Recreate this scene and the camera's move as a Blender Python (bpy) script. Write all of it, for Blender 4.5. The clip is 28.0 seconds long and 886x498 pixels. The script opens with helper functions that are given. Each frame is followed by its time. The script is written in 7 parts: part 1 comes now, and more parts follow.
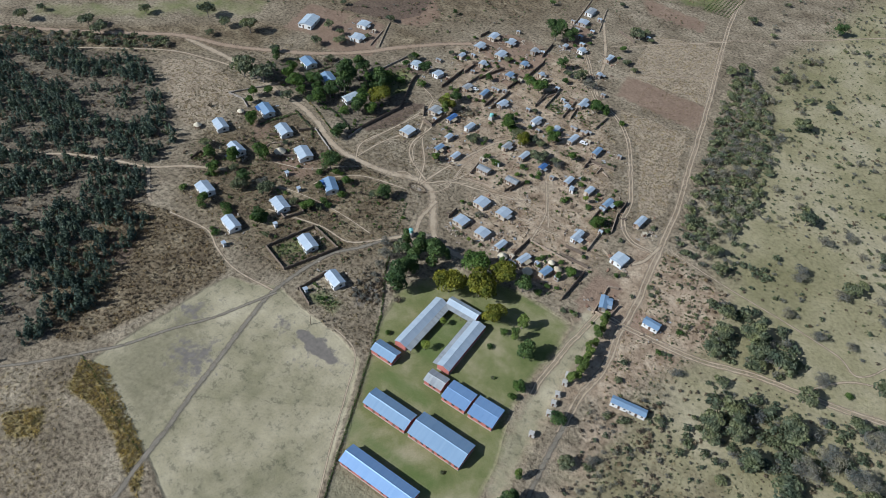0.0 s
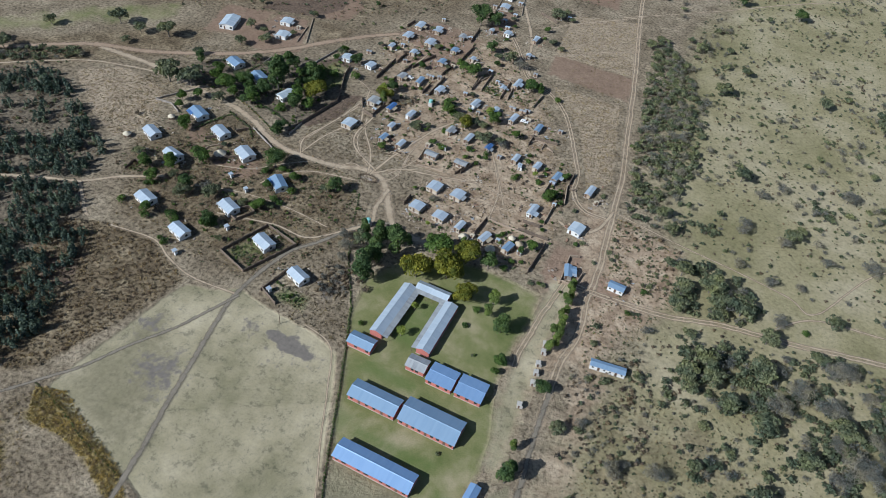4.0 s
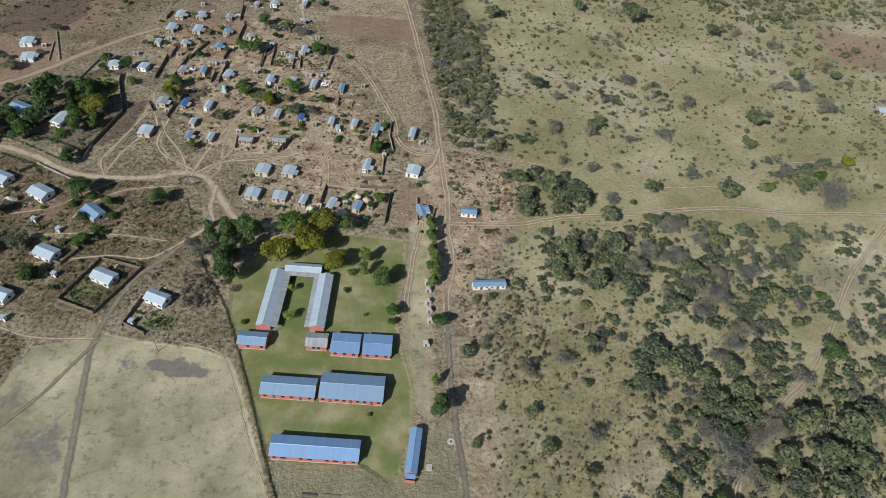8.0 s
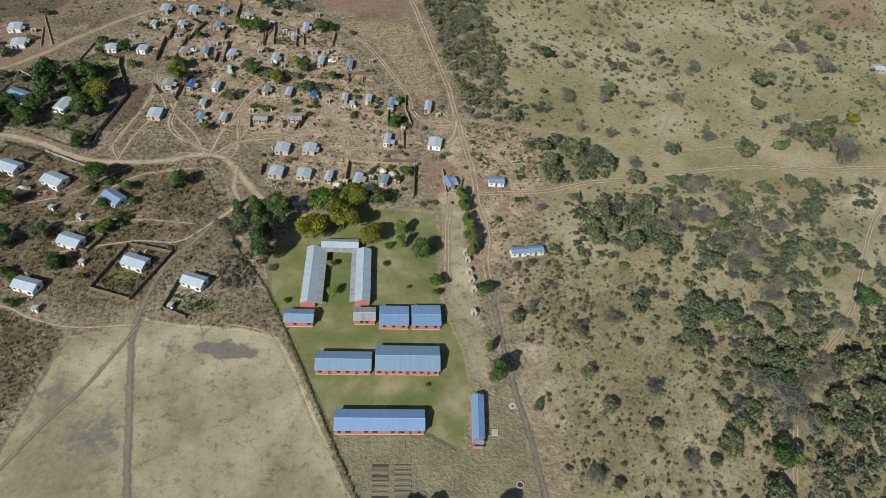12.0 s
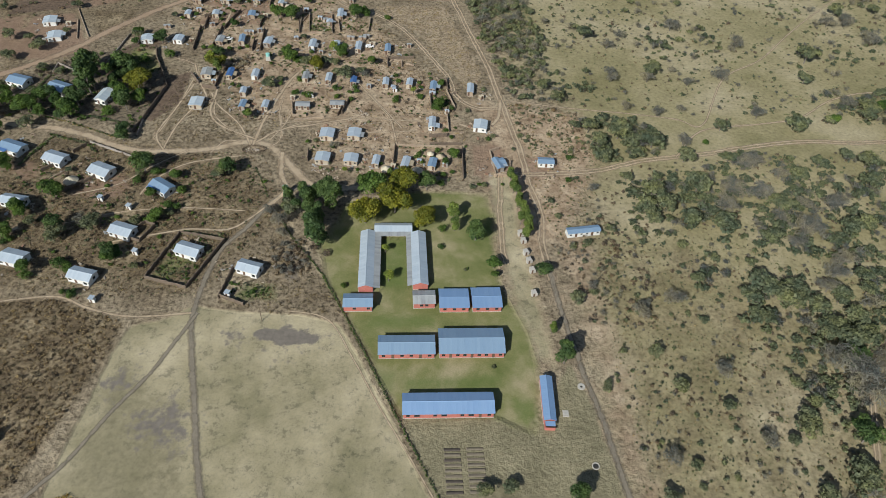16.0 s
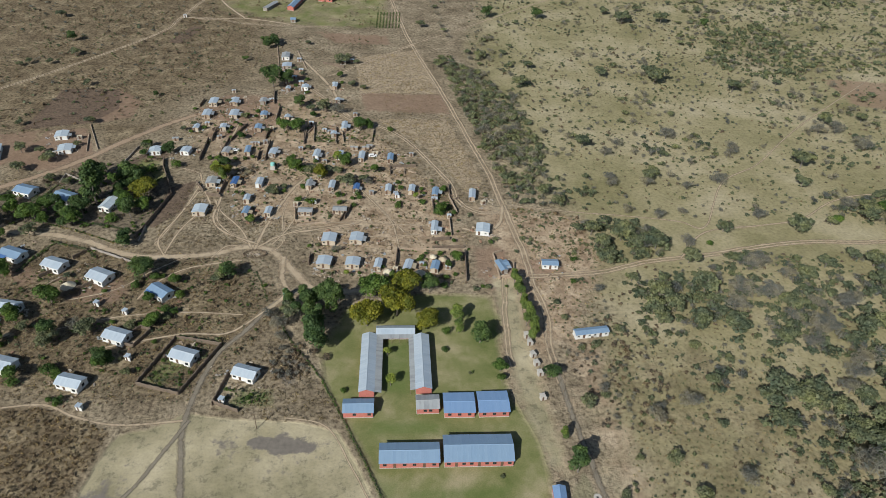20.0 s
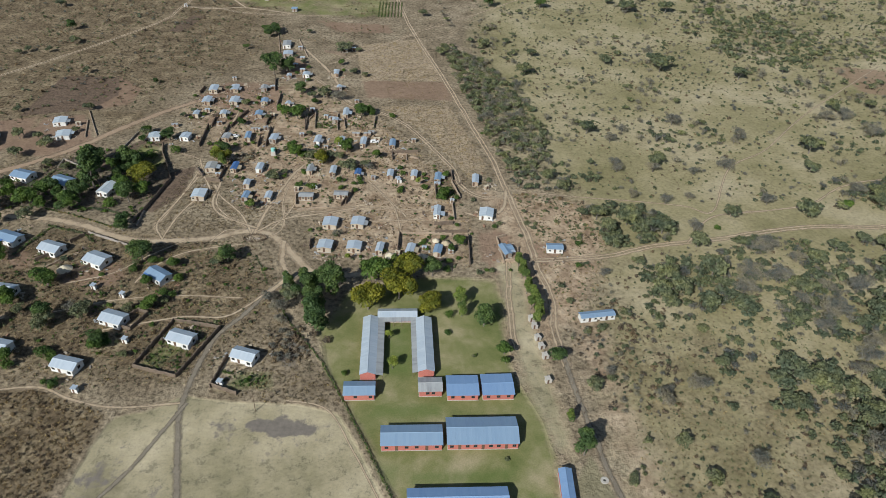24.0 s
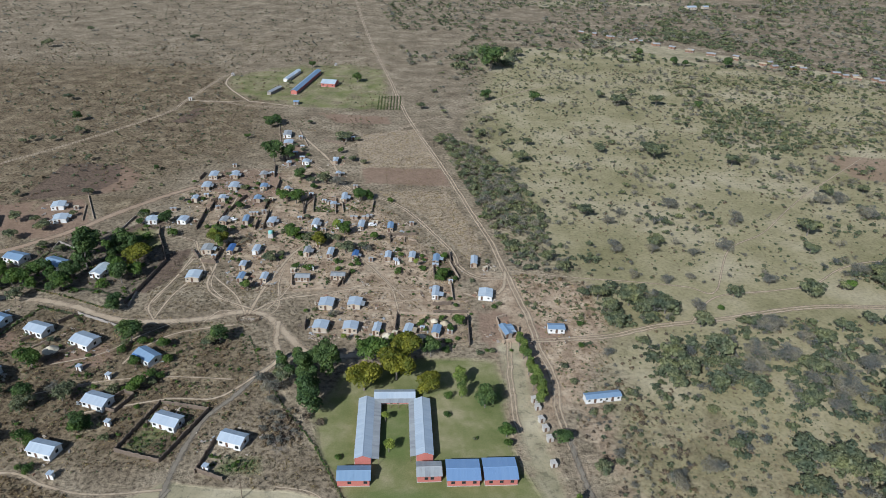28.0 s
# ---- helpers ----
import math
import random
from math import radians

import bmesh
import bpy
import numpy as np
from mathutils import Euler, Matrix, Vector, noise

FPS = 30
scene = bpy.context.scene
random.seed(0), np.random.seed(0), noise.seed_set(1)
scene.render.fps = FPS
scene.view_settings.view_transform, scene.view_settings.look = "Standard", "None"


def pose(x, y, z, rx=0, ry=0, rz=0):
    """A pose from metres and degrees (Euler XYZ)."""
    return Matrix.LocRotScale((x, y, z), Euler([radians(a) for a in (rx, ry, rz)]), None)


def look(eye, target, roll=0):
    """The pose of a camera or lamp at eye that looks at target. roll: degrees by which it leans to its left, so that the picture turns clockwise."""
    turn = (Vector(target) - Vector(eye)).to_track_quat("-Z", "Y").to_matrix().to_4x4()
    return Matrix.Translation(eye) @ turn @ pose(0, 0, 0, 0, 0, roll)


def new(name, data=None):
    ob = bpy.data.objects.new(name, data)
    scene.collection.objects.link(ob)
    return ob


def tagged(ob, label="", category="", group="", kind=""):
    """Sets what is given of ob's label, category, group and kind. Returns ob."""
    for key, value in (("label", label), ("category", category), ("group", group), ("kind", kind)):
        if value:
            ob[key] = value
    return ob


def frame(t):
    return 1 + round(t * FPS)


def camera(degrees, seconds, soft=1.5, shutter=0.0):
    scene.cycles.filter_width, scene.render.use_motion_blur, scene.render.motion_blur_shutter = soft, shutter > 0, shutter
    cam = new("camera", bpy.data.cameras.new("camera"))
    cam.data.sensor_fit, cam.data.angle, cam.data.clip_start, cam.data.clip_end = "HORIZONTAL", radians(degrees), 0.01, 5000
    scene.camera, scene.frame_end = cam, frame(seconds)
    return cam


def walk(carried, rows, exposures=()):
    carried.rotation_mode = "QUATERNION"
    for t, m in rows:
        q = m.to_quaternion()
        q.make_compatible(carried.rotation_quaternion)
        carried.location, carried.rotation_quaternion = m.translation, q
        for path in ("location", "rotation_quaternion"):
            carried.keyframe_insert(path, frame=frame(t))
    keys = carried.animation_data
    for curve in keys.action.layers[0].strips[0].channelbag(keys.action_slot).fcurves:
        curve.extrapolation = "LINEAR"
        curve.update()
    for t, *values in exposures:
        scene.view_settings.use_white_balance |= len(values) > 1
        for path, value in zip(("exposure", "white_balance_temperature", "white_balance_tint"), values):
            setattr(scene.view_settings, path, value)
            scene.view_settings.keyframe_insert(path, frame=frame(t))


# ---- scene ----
# ---- camera ----
PATH = [
    (0, (86.44, -100.54, 219.93), (16.40, 19.89, 76.43), 5.42),
    (0.5, (85.91, -101.36, 218.60), (15.53, 19.31, 75.46), 5.78),
    (1, (84.75, -102.25, 217.57), (13.71, 18.24, 74.62), 6.15),
    (1.5, (83.61, -103.41, 216.28), (12.06, 17.08, 73.58), 6.38),
    (2, (82.22, -104.96, 215.12), (12.74, 17.26, 72.87), 6.42),
    (2.5, (80.35, -106.91, 213.98), (15.30, 18.34, 72.28), 6.44),
    (3, (78.32, -108.93, 212.71), (18.39, 19.47, 71.57), 6.37),
    (3.5, (75.88, -111.07, 211.69), (20.98, 19.81, 70.78), 6.36),
    (5.5, (67.70, -118.29, 210.01), (28.98, 17.85, 68.70), 5.61),
    (6, (65.38, -119.59, 209.78), (32.73, 17.67, 68.03), 5.32),
    (6.5, (61.64, -122.16, 208.77), (38.86, 17.32, 67.25), 5.45),
    (7, (57.93, -123.62, 207.52), (45.18, 17.01, 65.88), 5.53),
    (7.5, (54.82, -125.02, 206.80), (51.00, 15.77, 64.80), 5.39),
    (8, (51.88, -125.95, 206.27), (57.72, 14.33, 63.84), 5.20),
    (8.5, (48.31, -126.77, 205.37), (58.09, 12.81, 62.46), 5.26),
    (9, (44.40, -127.68, 203.74), (55.71, 11.75, 60.80), 5.45),
    (9.5, (40.64, -127.99, 203.06), (52.15, 10.91, 59.62), 5.55),
    (10, (37.14, -128.54, 201.90), (48.61, 10.19, 58.30), 5.64),
    (10.5, (33.64, -128.81, 201.08), (45.50, 9.62, 57.22), 5.65),
    (11, (30.37, -129.11, 199.89), (44.53, 9.15, 56.08), 5.61),
    (11.5, (26.04, -129.25, 198.78), (43.56, 8.65, 54.98), 5.70),
    (12, (22.22, -129.30, 197.65), (39.42, 8.41, 53.64), 5.76),
    (12.5, (18.24, -129.31, 196.81), (35.05, 8.46, 52.80), 5.80),
    (14.5, (6.33, -129.11, 193.11), (21.32, 7.83, 48.12), 4.16),
    (15, (5.81, -129.04, 192.10), (20.72, 7.82, 47.02), 4.09),
    (15.5, (5.66, -128.77, 191.07), (20.25, 8.06, 45.93), 3.85),
    (16, (5.44, -128.60, 189.91), (19.79, 8.22, 44.74), 3.65),
    (16.5, (5.44, -128.47, 188.93), (19.44, 8.23, 43.61), 3.42),
    (17, (5.44, -128.50, 187.76), (19.19, 8.09, 42.31), 3.23),
    (17.5, (5.38, -128.59, 186.79), (19.00, 7.91, 41.25), 3.13),
    (18, (5.48, -128.57, 185.89), (18.88, 7.84, 40.24), 3.02),
    (18.5, (5.35, -128.02, 185.22), (18.75, 8.60, 39.77), 2.98),
    (19, (5.32, -127.65, 184.54), (18.93, 15.57, 45.61), 2.79),
    (19.5, (5.25, -127.59, 183.07), (19.38, 28.67, 59.04), 2.54),
    (20, (5.35, -128.19, 181.53), (19.46, 31.06, 61.38), 2.45),
    (20.5, (5.34, -128.27, 180.31), (19.43, 31.28, 60.54), 2.41),
    (21, (5.29, -128.39, 179.28), (19.29, 31.13, 59.47), 2.39),
    (21.5, (5.27, -128.32, 178.14), (19.14, 31.19, 58.29), 2.38),
    (23.5, (5.41, -128.48, 173.95), (18.84, 31.00, 54.00), 2.28),
    (24, (5.58, -128.39, 173.05), (18.91, 31.00, 52.98), 2.26),
    (24.5, (5.51, -128.35, 172.07), (18.90, 31.01, 51.96), 2.26),
    (25, (5.41, -128.32, 171.08), (18.95, 31.79, 51.99), 2.27),
    (25.5, (5.25, -127.69, 170.88), (19.05, 35.83, 56.56), 2.30),
    (26, (5.03, -128.08, 169.04), (19.18, 40.05, 61.65), 2.26),
    (26.5, (5.12, -128.16, 167.96), (19.30, 41.66, 63.26), 2.20),
    (27, (5.11, -128.14, 166.62), (19.40, 43.31, 64.62), 2.18),
    (27.5, (5.13, -128.12, 165.71), (19.50, 44.83, 66.30), 2.14),
    (28, (5.14, -128.04, 164.19), (19.59, 46.44, 67.51), 2.10),
]
cam = camera(65.0, 28.0, soft=0.6)
walk(cam, [(t, look(e, a, r)) for t, e, a, r in PATH], exposures=((0.0, 0.07, 5480, 7), (3.5, 0.08, 5480, 7), (8.0, 0.08, 5950, 5), (11.0, 0.06, 6150, 5), (21.5, 0.06, 6150, 6), (25.0, 0.07, 5950, 6), (28.0, 0.11, 5550, 8)))

# ---- sky and sun ----
SUN_EL, SUN_TO = 35.5, (0.60, 0.80)
world = bpy.data.worlds.new("sky")
scene.world = world
world.use_nodes = True
wn = world.node_tree.nodes
sky = wn.new("ShaderNodeTexSky")
sky.sky_type, sky.sun_disc = "NISHITA", False
sky.sun_elevation = radians(SUN_EL)
sky.sun_rotation = math.atan2(-SUN_TO[0], -SUN_TO[1])
wn["Background"].inputs["Strength"].default_value = 0.064
world.node_tree.links.new(sky.outputs[0], wn["Background"].inputs["Color"])
sun_data = bpy.data.lights.new("sun", "SUN")
sun_data.energy, sun_data.angle, sun_data.color = 5.0, radians(0.55), (1.0, 0.96, 0.885)
sun = new("sun", sun_data)
_c = math.cos(radians(SUN_EL))
sun.matrix_world = look((0, 0, 300), (SUN_TO[0] * _c, SUN_TO[1] * _c, 300 - math.sin(radians(SUN_EL))))

# ---- materials ----
def material(name, rough=0.85, metal=0.0):
    m = bpy.data.materials.new(name)
    m.use_nodes = True
    b = m.node_tree.nodes["Principled BSDF"]
    b.inputs["Roughness"].default_value, b.inputs["Metallic"].default_value = rough, metal
    return m, m.node_tree, b


def node(nt, kind, **values):
    n = nt.nodes.new(kind)
    for key, value in values.items():
        n.inputs[key.replace("_", " ")].default_value = value
    return n


def noise_tex(nt, scale, detail=4.0, rough=0.6, space="Object", stretch=None):
    co = nt.nodes.new("ShaderNodeTexCoord")
    out = co.outputs[space]
    if stretch:
        mp = node(nt, "ShaderNodeMapping", Scale=stretch)
        nt.links.new(out, mp.inputs["Vector"])
        out = mp.outputs["Vector"]
    n = node(nt, "ShaderNodeTexNoise", Scale=scale, Detail=detail, Roughness=rough)
    nt.links.new(out, n.inputs["Vector"])
    return n.outputs["Fac"]


def ramp(nt, fac, stops):
    r = nt.nodes.new("ShaderNodeValToRGB")
    el = r.color_ramp.elements
    while len(el) < len(stops):
        el.new(0.5)
    for e, (p, c) in zip(el, stops):
        e.position, e.color = p, (*c, 1) if len(c) == 3 else c
    nt.links.new(fac, r.inputs["Fac"])
    return r.outputs["Color"]


def mix(nt, fac, a, b, how="MIX"):
    n = nt.nodes.new("ShaderNodeMix")
    n.data_type, n.blend_type = "RGBA", how
    for sock, v in ((0, fac), (6, a), (7, b)):
        if isinstance(v, (int, float)):
            n.inputs[sock].default_value = v
        elif isinstance(v, tuple):
            n.inputs[sock].default_value = (*v, 1)
        else:
            nt.links.new(v, n.inputs[sock])
    return n.outputs[2]


def calc(nt, op, a, b=0.0, c=0.0):
    n = nt.nodes.new("ShaderNodeMath")
    n.operation = op
    for i, v in enumerate((a, b, c)):
        if isinstance(v, (int, float)):
            n.inputs[i].default_value = v
        else:
            nt.links.new(v, n.inputs[i])
    return n.outputs[0]


def bump(nt, b, height, strength=0.4, dist=0.05):
    n = node(nt, "ShaderNodeBump", Strength=strength, Distance=dist)
    nt.links.new(height, n.inputs["Height"])
    nt.links.new(n.outputs["Normal"], b.inputs["Normal"])


def rough_paint(name, low, high, scale=3.0, rough=0.9, dirt=(0.16, 0.11, 0.07), dirt_amount=0.35, bumpy=0.3):
    """Plaster, earth, brick and wood seen from afar: two tones, stains at a larger scale."""
    m, nt, b = material(name, rough)
    fine = noise_tex(nt, scale, 6)
    col = ramp(nt, fine, ((0.3, low), (0.7, high)))
    big = ramp(nt, noise_tex(nt, 0.45, 3), ((0.45, (0, 0, 0)), (0.75, (1, 1, 1))))
    col = mix(nt, calc(nt, "MULTIPLY", big, dirt_amount), col, dirt)
    info = nt.nodes.new("ShaderNodeObjectInfo")
    col = mix(nt, 0.5, col, mix(nt, info.outputs["Random"], (0.8, 0.8, 0.8), (1.15, 1.12, 1.08)), "MULTIPLY") if bumpy >= 0 else col
    nt.links.new(col, b.inputs["Base Color"])
    bump(nt, b, fine, abs(bumpy))
    return m


def sheet_metal(name, base, worn, rust, rust_amount=0.25, rough=0.42, metal=0.3):
    """Roof sheets: tone differs from sheet to sheet and streaks run down the slope (local y)."""
    m, nt, b = material(name, rough, metal)
    own = nt.nodes.new("ShaderNodeObjectInfo").outputs["Random"]
    col = mix(nt, own, base, worn)
    co = nt.nodes.new("ShaderNodeTexCoord")
    mp = node(nt, "ShaderNodeMapping", Scale=(3.0, 0.35, 1.0))
    nt.links.new(co.outputs["Object"], mp.inputs["Vector"])
    n = nt.nodes.new("ShaderNodeTexNoise")
    n.noise_dimensions = "4D"
    n.inputs["Scale"].default_value, n.inputs["Detail"].default_value, n.inputs["Roughness"].default_value = 1.2, 5.0, 0.65
    nt.links.new(mp.outputs["Vector"], n.inputs["Vector"])
    nt.links.new(calc(nt, "MULTIPLY", own, 60.0), n.inputs["W"])
    streak = n.outputs["Fac"]
    col = mix(nt, calc(nt, "MULTIPLY", ramp(nt, streak, ((0.5, (0, 0, 0)), (0.8, (1, 1, 1)))), rust_amount), col, rust)
    geo = nt.nodes.new("ShaderNodeNewGeometry")
    p = node(nt, "ShaderNodeTexNoise", Scale=0.3, Detail=3.0)
    nt.links.new(geo.outputs["Position"], p.inputs["Vector"])
    col = mix(nt, calc(nt, "MULTIPLY", ramp(nt, p.outputs["Fac"], ((0.4, (0, 0, 0)), (0.65, (1, 1, 1)))), 0.45), col, worn)
    nt.links.new(col, b.inputs["Base Color"])
    nt.links.new(calc(nt, "MULTIPLY_ADD", streak, 0.35, rough - 0.15), b.inputs["Roughness"])
    w = node(nt, "ShaderNodeTexWave", Scale=2.1)
    nt.links.new(co.outputs["Object"], w.inputs["Vector"])
    bump(nt, b, w.outputs["Fac"], 0.12, 0.02)
    return m


def leaf_mat(name, dark, light, rough=0.6):
    m, nt, b = material(name, rough)
    geo = nt.nodes.new("ShaderNodeNewGeometry")
    col = mix(nt, geo.outputs["Random Per Island"], dark, light)
    info = nt.nodes.new("ShaderNodeObjectInfo")
    col = mix(nt, 0.7, col, mix(nt, info.outputs["Random"], (0.72, 0.75, 0.75), (1.25, 1.15, 0.95)), "MULTIPLY")
    spot = node(nt, "ShaderNodeTexNoise", Scale=0.23, Detail=1.0)
    nt.links.new(geo.outputs["Position"], spot.inputs["Vector"])
    col = mix(nt, 1.0, col, ramp(nt, spot.outputs["Fac"], ((0.33, (0.66, 0.74, 0.80)), (0.5, (1, 1, 1)), (0.67, (1.25, 1.22, 1.02)))), "MULTIPLY")
    nt.links.new(col, b.inputs["Base Color"])
    b.inputs["Specular IOR Level"].default_value = 0.2
    sheer = nt.nodes.new("ShaderNodeBsdfTranslucent")
    nt.links.new(col, sheer.inputs["Color"])
    both = nt.nodes.new("ShaderNodeMixShader")
    both.inputs[0].default_value = 0.3
    nt.links.new(b.outputs[0], both.inputs[1])
    nt.links.new(sheer.outputs[0], both.inputs[2])
    nt.links.new(both.outputs[0], nt.nodes["Material Output"].inputs["Surface"])
    return m


# the zinc's bluish tint paints reflected sky into its base colour
ROOF_ZINC = sheet_metal("zinc_roof_sheet", (0.42, 0.485, 0.555), (0.50, 0.555, 0.61), (0.22, 0.20, 0.18))
ROOF_BLUE = sheet_metal("blue_roof_sheet", (0.215, 0.335, 0.54), (0.24, 0.36, 0.56), (0.22, 0.29, 0.40), 0.15)
ROOF_GREYBLUE = sheet_metal("grey_blue_roof_sheet", (0.225, 0.325, 0.455), (0.255, 0.355, 0.48), (0.22, 0.25, 0.28), 0.2)
ROOF_OLD = sheet_metal("weathered_roof_sheet", (0.31, 0.32, 0.33), (0.42, 0.43, 0.43), (0.20, 0.14, 0.10), 0.5)
ROOF_DEEP = sheet_metal("deep_blue_roof_sheet", (0.07, 0.15, 0.36), (0.10, 0.20, 0.42), (0.20, 0.25, 0.34), 0.15)
ROOF_WHITE = sheet_metal("white_roof_sheet", (0.46, 0.54, 0.60), (0.58, 0.63, 0.67), (0.40, 0.38, 0.35), 0.25)
WALL_RED = rough_paint("red_painted_brick", (0.38, 0.12, 0.10), (0.50, 0.18, 0.14), 5.0, dirt=(0.25, 0.10, 0.08), dirt_amount=0.3)
WALL_WHITE = rough_paint("white_limewash", (0.62, 0.62, 0.60), (0.78, 0.77, 0.74), 4.0, dirt=(0.42, 0.35, 0.28), dirt_amount=0.35)
WALL_CREAM = rough_paint("cream_plaster", (0.38, 0.315, 0.24), (0.50, 0.43, 0.34), 4.0, dirt=(0.30, 0.22, 0.15), dirt_amount=0.45)
WALL_MUD = rough_paint("mud_plaster", (0.27, 0.205, 0.145), (0.39, 0.31, 0.23), 4.0, dirt=(0.16, 0.10, 0.07), dirt_amount=0.5)
WALL_REDMUD = rough_paint("red_mud_brick", (0.20, 0.115, 0.075), (0.30, 0.18, 0.12), 4.0, dirt=(0.14, 0.08, 0.06), dirt_amount=0.4)
WALL_BLOCK = rough_paint("grey_block_work", (0.24, 0.21, 0.18), (0.36, 0.32, 0.28), 5.0, dirt=(0.15, 0.11, 0.08), dirt_amount=0.5)
WALL_DARK = rough_paint("dark_stone_yard_wall", (0.10, 0.075, 0.055), (0.20, 0.15, 0.11), 4.0, dirt=(0.07, 0.05, 0.04), dirt_amount=0.6)
CONCRETE = rough_paint("worn_concrete", (0.36, 0.34, 0.31), (0.50, 0.47, 0.43), 3.0, dirt=(0.25, 0.20, 0.16), dirt_amount=0.4)
THATCH = rough_paint("dry_thatch", (0.30, 0.24, 0.16), (0.48, 0.40, 0.28), 8.0, dirt=(0.20, 0.15, 0.10), dirt_amount=0.4, bumpy=0.7)
WOOD = rough_paint("weathered_wood", (0.10, 0.07, 0.05), (0.20, 0.15, 0.10), 6.0)
BARK = rough_paint("grey_bark", (0.12, 0.10, 0.085), (0.24, 0.21, 0.18), 6.0, dirt=(0.08, 0.06, 0.05))
DOOR_PAINT = rough_paint("brown_door_paint", (0.09, 0.05, 0.035), (0.14, 0.08, 0.05), 6.0)
FRAME = rough_paint("dark_steel_frame", (0.05, 0.05, 0.05), (0.09, 0.09, 0.09), 6.0, rough=0.5)
TANK_TEAL = rough_paint("teal_plastic_tank", (0.20, 0.46, 0.43), (0.28, 0.56, 0.52), 3.0, rough=0.45, dirt_amount=0.1, bumpy=0.05)
CAR_WHITE = rough_paint("white_car_paint", (0.70, 0.70, 0.70), (0.80, 0.80, 0.80), 3.0, rough=0.25, dirt_amount=0.1, bumpy=0.0)
TYRE_HOLE_BLACK = rough_paint("tyre_and_hole_black", (0.02, 0.02, 0.02), (0.035, 0.035, 0.035), 3.0)
glass_m, _nt, _b = material("window_glass", 0.08)
_b.inputs["Base Color"].default_value = (0.02, 0.025, 0.03, 1)
GLASS = glass_m
LEAF_DARK = leaf_mat("dark_green_leaves", (0.044, 0.078, 0.027), (0.112, 0.166, 0.058))
LEAF_GREEN = leaf_mat("green_leaves", (0.046, 0.088, 0.019), (0.120, 0.182, 0.046))
LEAF_HEDGE = leaf_mat("light_green_leaves", (0.085, 0.128, 0.030), (0.205, 0.258, 0.072))
LEAF_YELLOW = leaf_mat("yellow_olive_leaves", (0.098, 0.112, 0.014), (0.240, 0.232, 0.032))
LEAF_LIME = leaf_mat("lime_green_leaves", (0.16, 0.21, 0.035), (0.33, 0.38, 0.08))
LEAF_OLIVE = leaf_mat("dull_olive_leaves", (0.076, 0.092, 0.052), (0.192, 0.208, 0.126))
LEAF_GREY = leaf_mat("grey_dry_twigs", (0.135, 0.130, 0.112), (0.275, 0.262, 0.228), 0.9)
LEAF_PINE = leaf_mat("blue_green_plantation_leaves", (0.046, 0.070, 0.058), (0.115, 0.148, 0.116))
LEAF_BROWN = leaf_mat("dry_brown_leaves", (0.115, 0.085, 0.060), (0.225, 0.172, 0.125), 0.9)
GRASS_DRY = leaf_mat("dry_grass_tufts", (0.25, 0.195, 0.115), (0.40, 0.32, 0.20), 0.9)
GRASS_YELLOW = leaf_mat("tall_yellow_grass", (0.235, 0.185, 0.070), (0.40, 0.315, 0.125), 0.9)
GRASS_BROWN = leaf_mat("brown_grass_tufts", (0.145, 0.110, 0.068), (0.255, 0.200, 0.126), 0.9)

# ---- plan: areas and ways ----
def area(*pts):
    return np.array(pts, float)


LAWN = area((-22, 55), (-12, 77), (20, 83), (45, 81), (44, 51), (44, 31), (51, 11), (52, -14), (47, -27), (37, -21), (7, -20), (-6, 8), (-18, 35))
LAWN_DRY = area((7, -19), (38, -19), (48, -26), (56, -12), (63, -2), (67, -18), (72, -60), (26, -60), (16, -46))
SCHOOL_YARD = area((43, 96), (58, 96), (57, 60), (60, 20), (60, -10), (50, 0), (45, 20), (44, 50))
FIELD = area((-63, 25), (-46, 22), (-25, 20), (-13, 16), (-4.5, -1), (8.5, -31), (21, -60), (-25, -64), (-44, -56), (-92, -42), (-85, 6), (-82, 17), (-72, 19))
FIELD_WEST = area((-92, -42), (-46, -56), (-57, -12), (-68, -4), (-84, 8))
POND = area((-43, 14), (-38, 15), (-29, 15), (-17, 11), (-21, 8), (-32, 8), (-40, 11))
POND_RIM = area((-58, 18), (-16, 17), (-10, 4), (-26, 0), (-50, 4))
STAIN = area((-79, -20), (-71, -14), (-66, -9), (-58, -8), (-53, -18), (-50, -36), (-58, -31), (-68, -29))
STAIN_B = area((-54, 14), (-46, 17), (-44, 10), (-50, 9))
STAINS = [area((-49, 4), (-43, 4), (-42, 0), (-47, 0)), area((-39, 3), (-26, 5), (-24, -1), (-36, -1)), area((-89, -2), (-73, 7), (-71, -4), (-80, -14), (-85, -18))]
FIELD_GREEN = [area((-79, 16), (-67, 19), (-66, 10), (-75, 7)), area((-26, -5), (-10, -9), (2, -34), (-17, -36))]
GROVE_GREEN = area((-128, 176), (-121, 193), (-111, 190), (-105, 170), (-118, 164))
SCRUB = area((-129, 30), (-114, 30), (-100, 27), (-85, 18), (-86, 8), (-93, -14), (-101, -39), (-110, -44), (-142, -30), (-150, 22))
SCRUB_HOMES = area((-135, 34), (-60, 30), (-35, 75), (-60, 108), (-140, 122), (-165, 80))
HAY = area((-95, -44), (-85, -41), (-49, -54), (-42, -60), (-36, -68), (-50, -62), (-61, -57), (-74, -54), (-88, -55))
HAY_WEST = area((-97, -74), (-88, -63), (-80, -72), (-87, -78))
HAY_FAR = area((-117, -62), (-90, -44), (-75, -68), (-52, -80), (-60, -120), (-140, -100))
GROVE = area((-185, 150), (-150, 180), (-118, 196), (-104, 170), (-100, 150), (-106, 126), (-150, 134), (-185, 132))
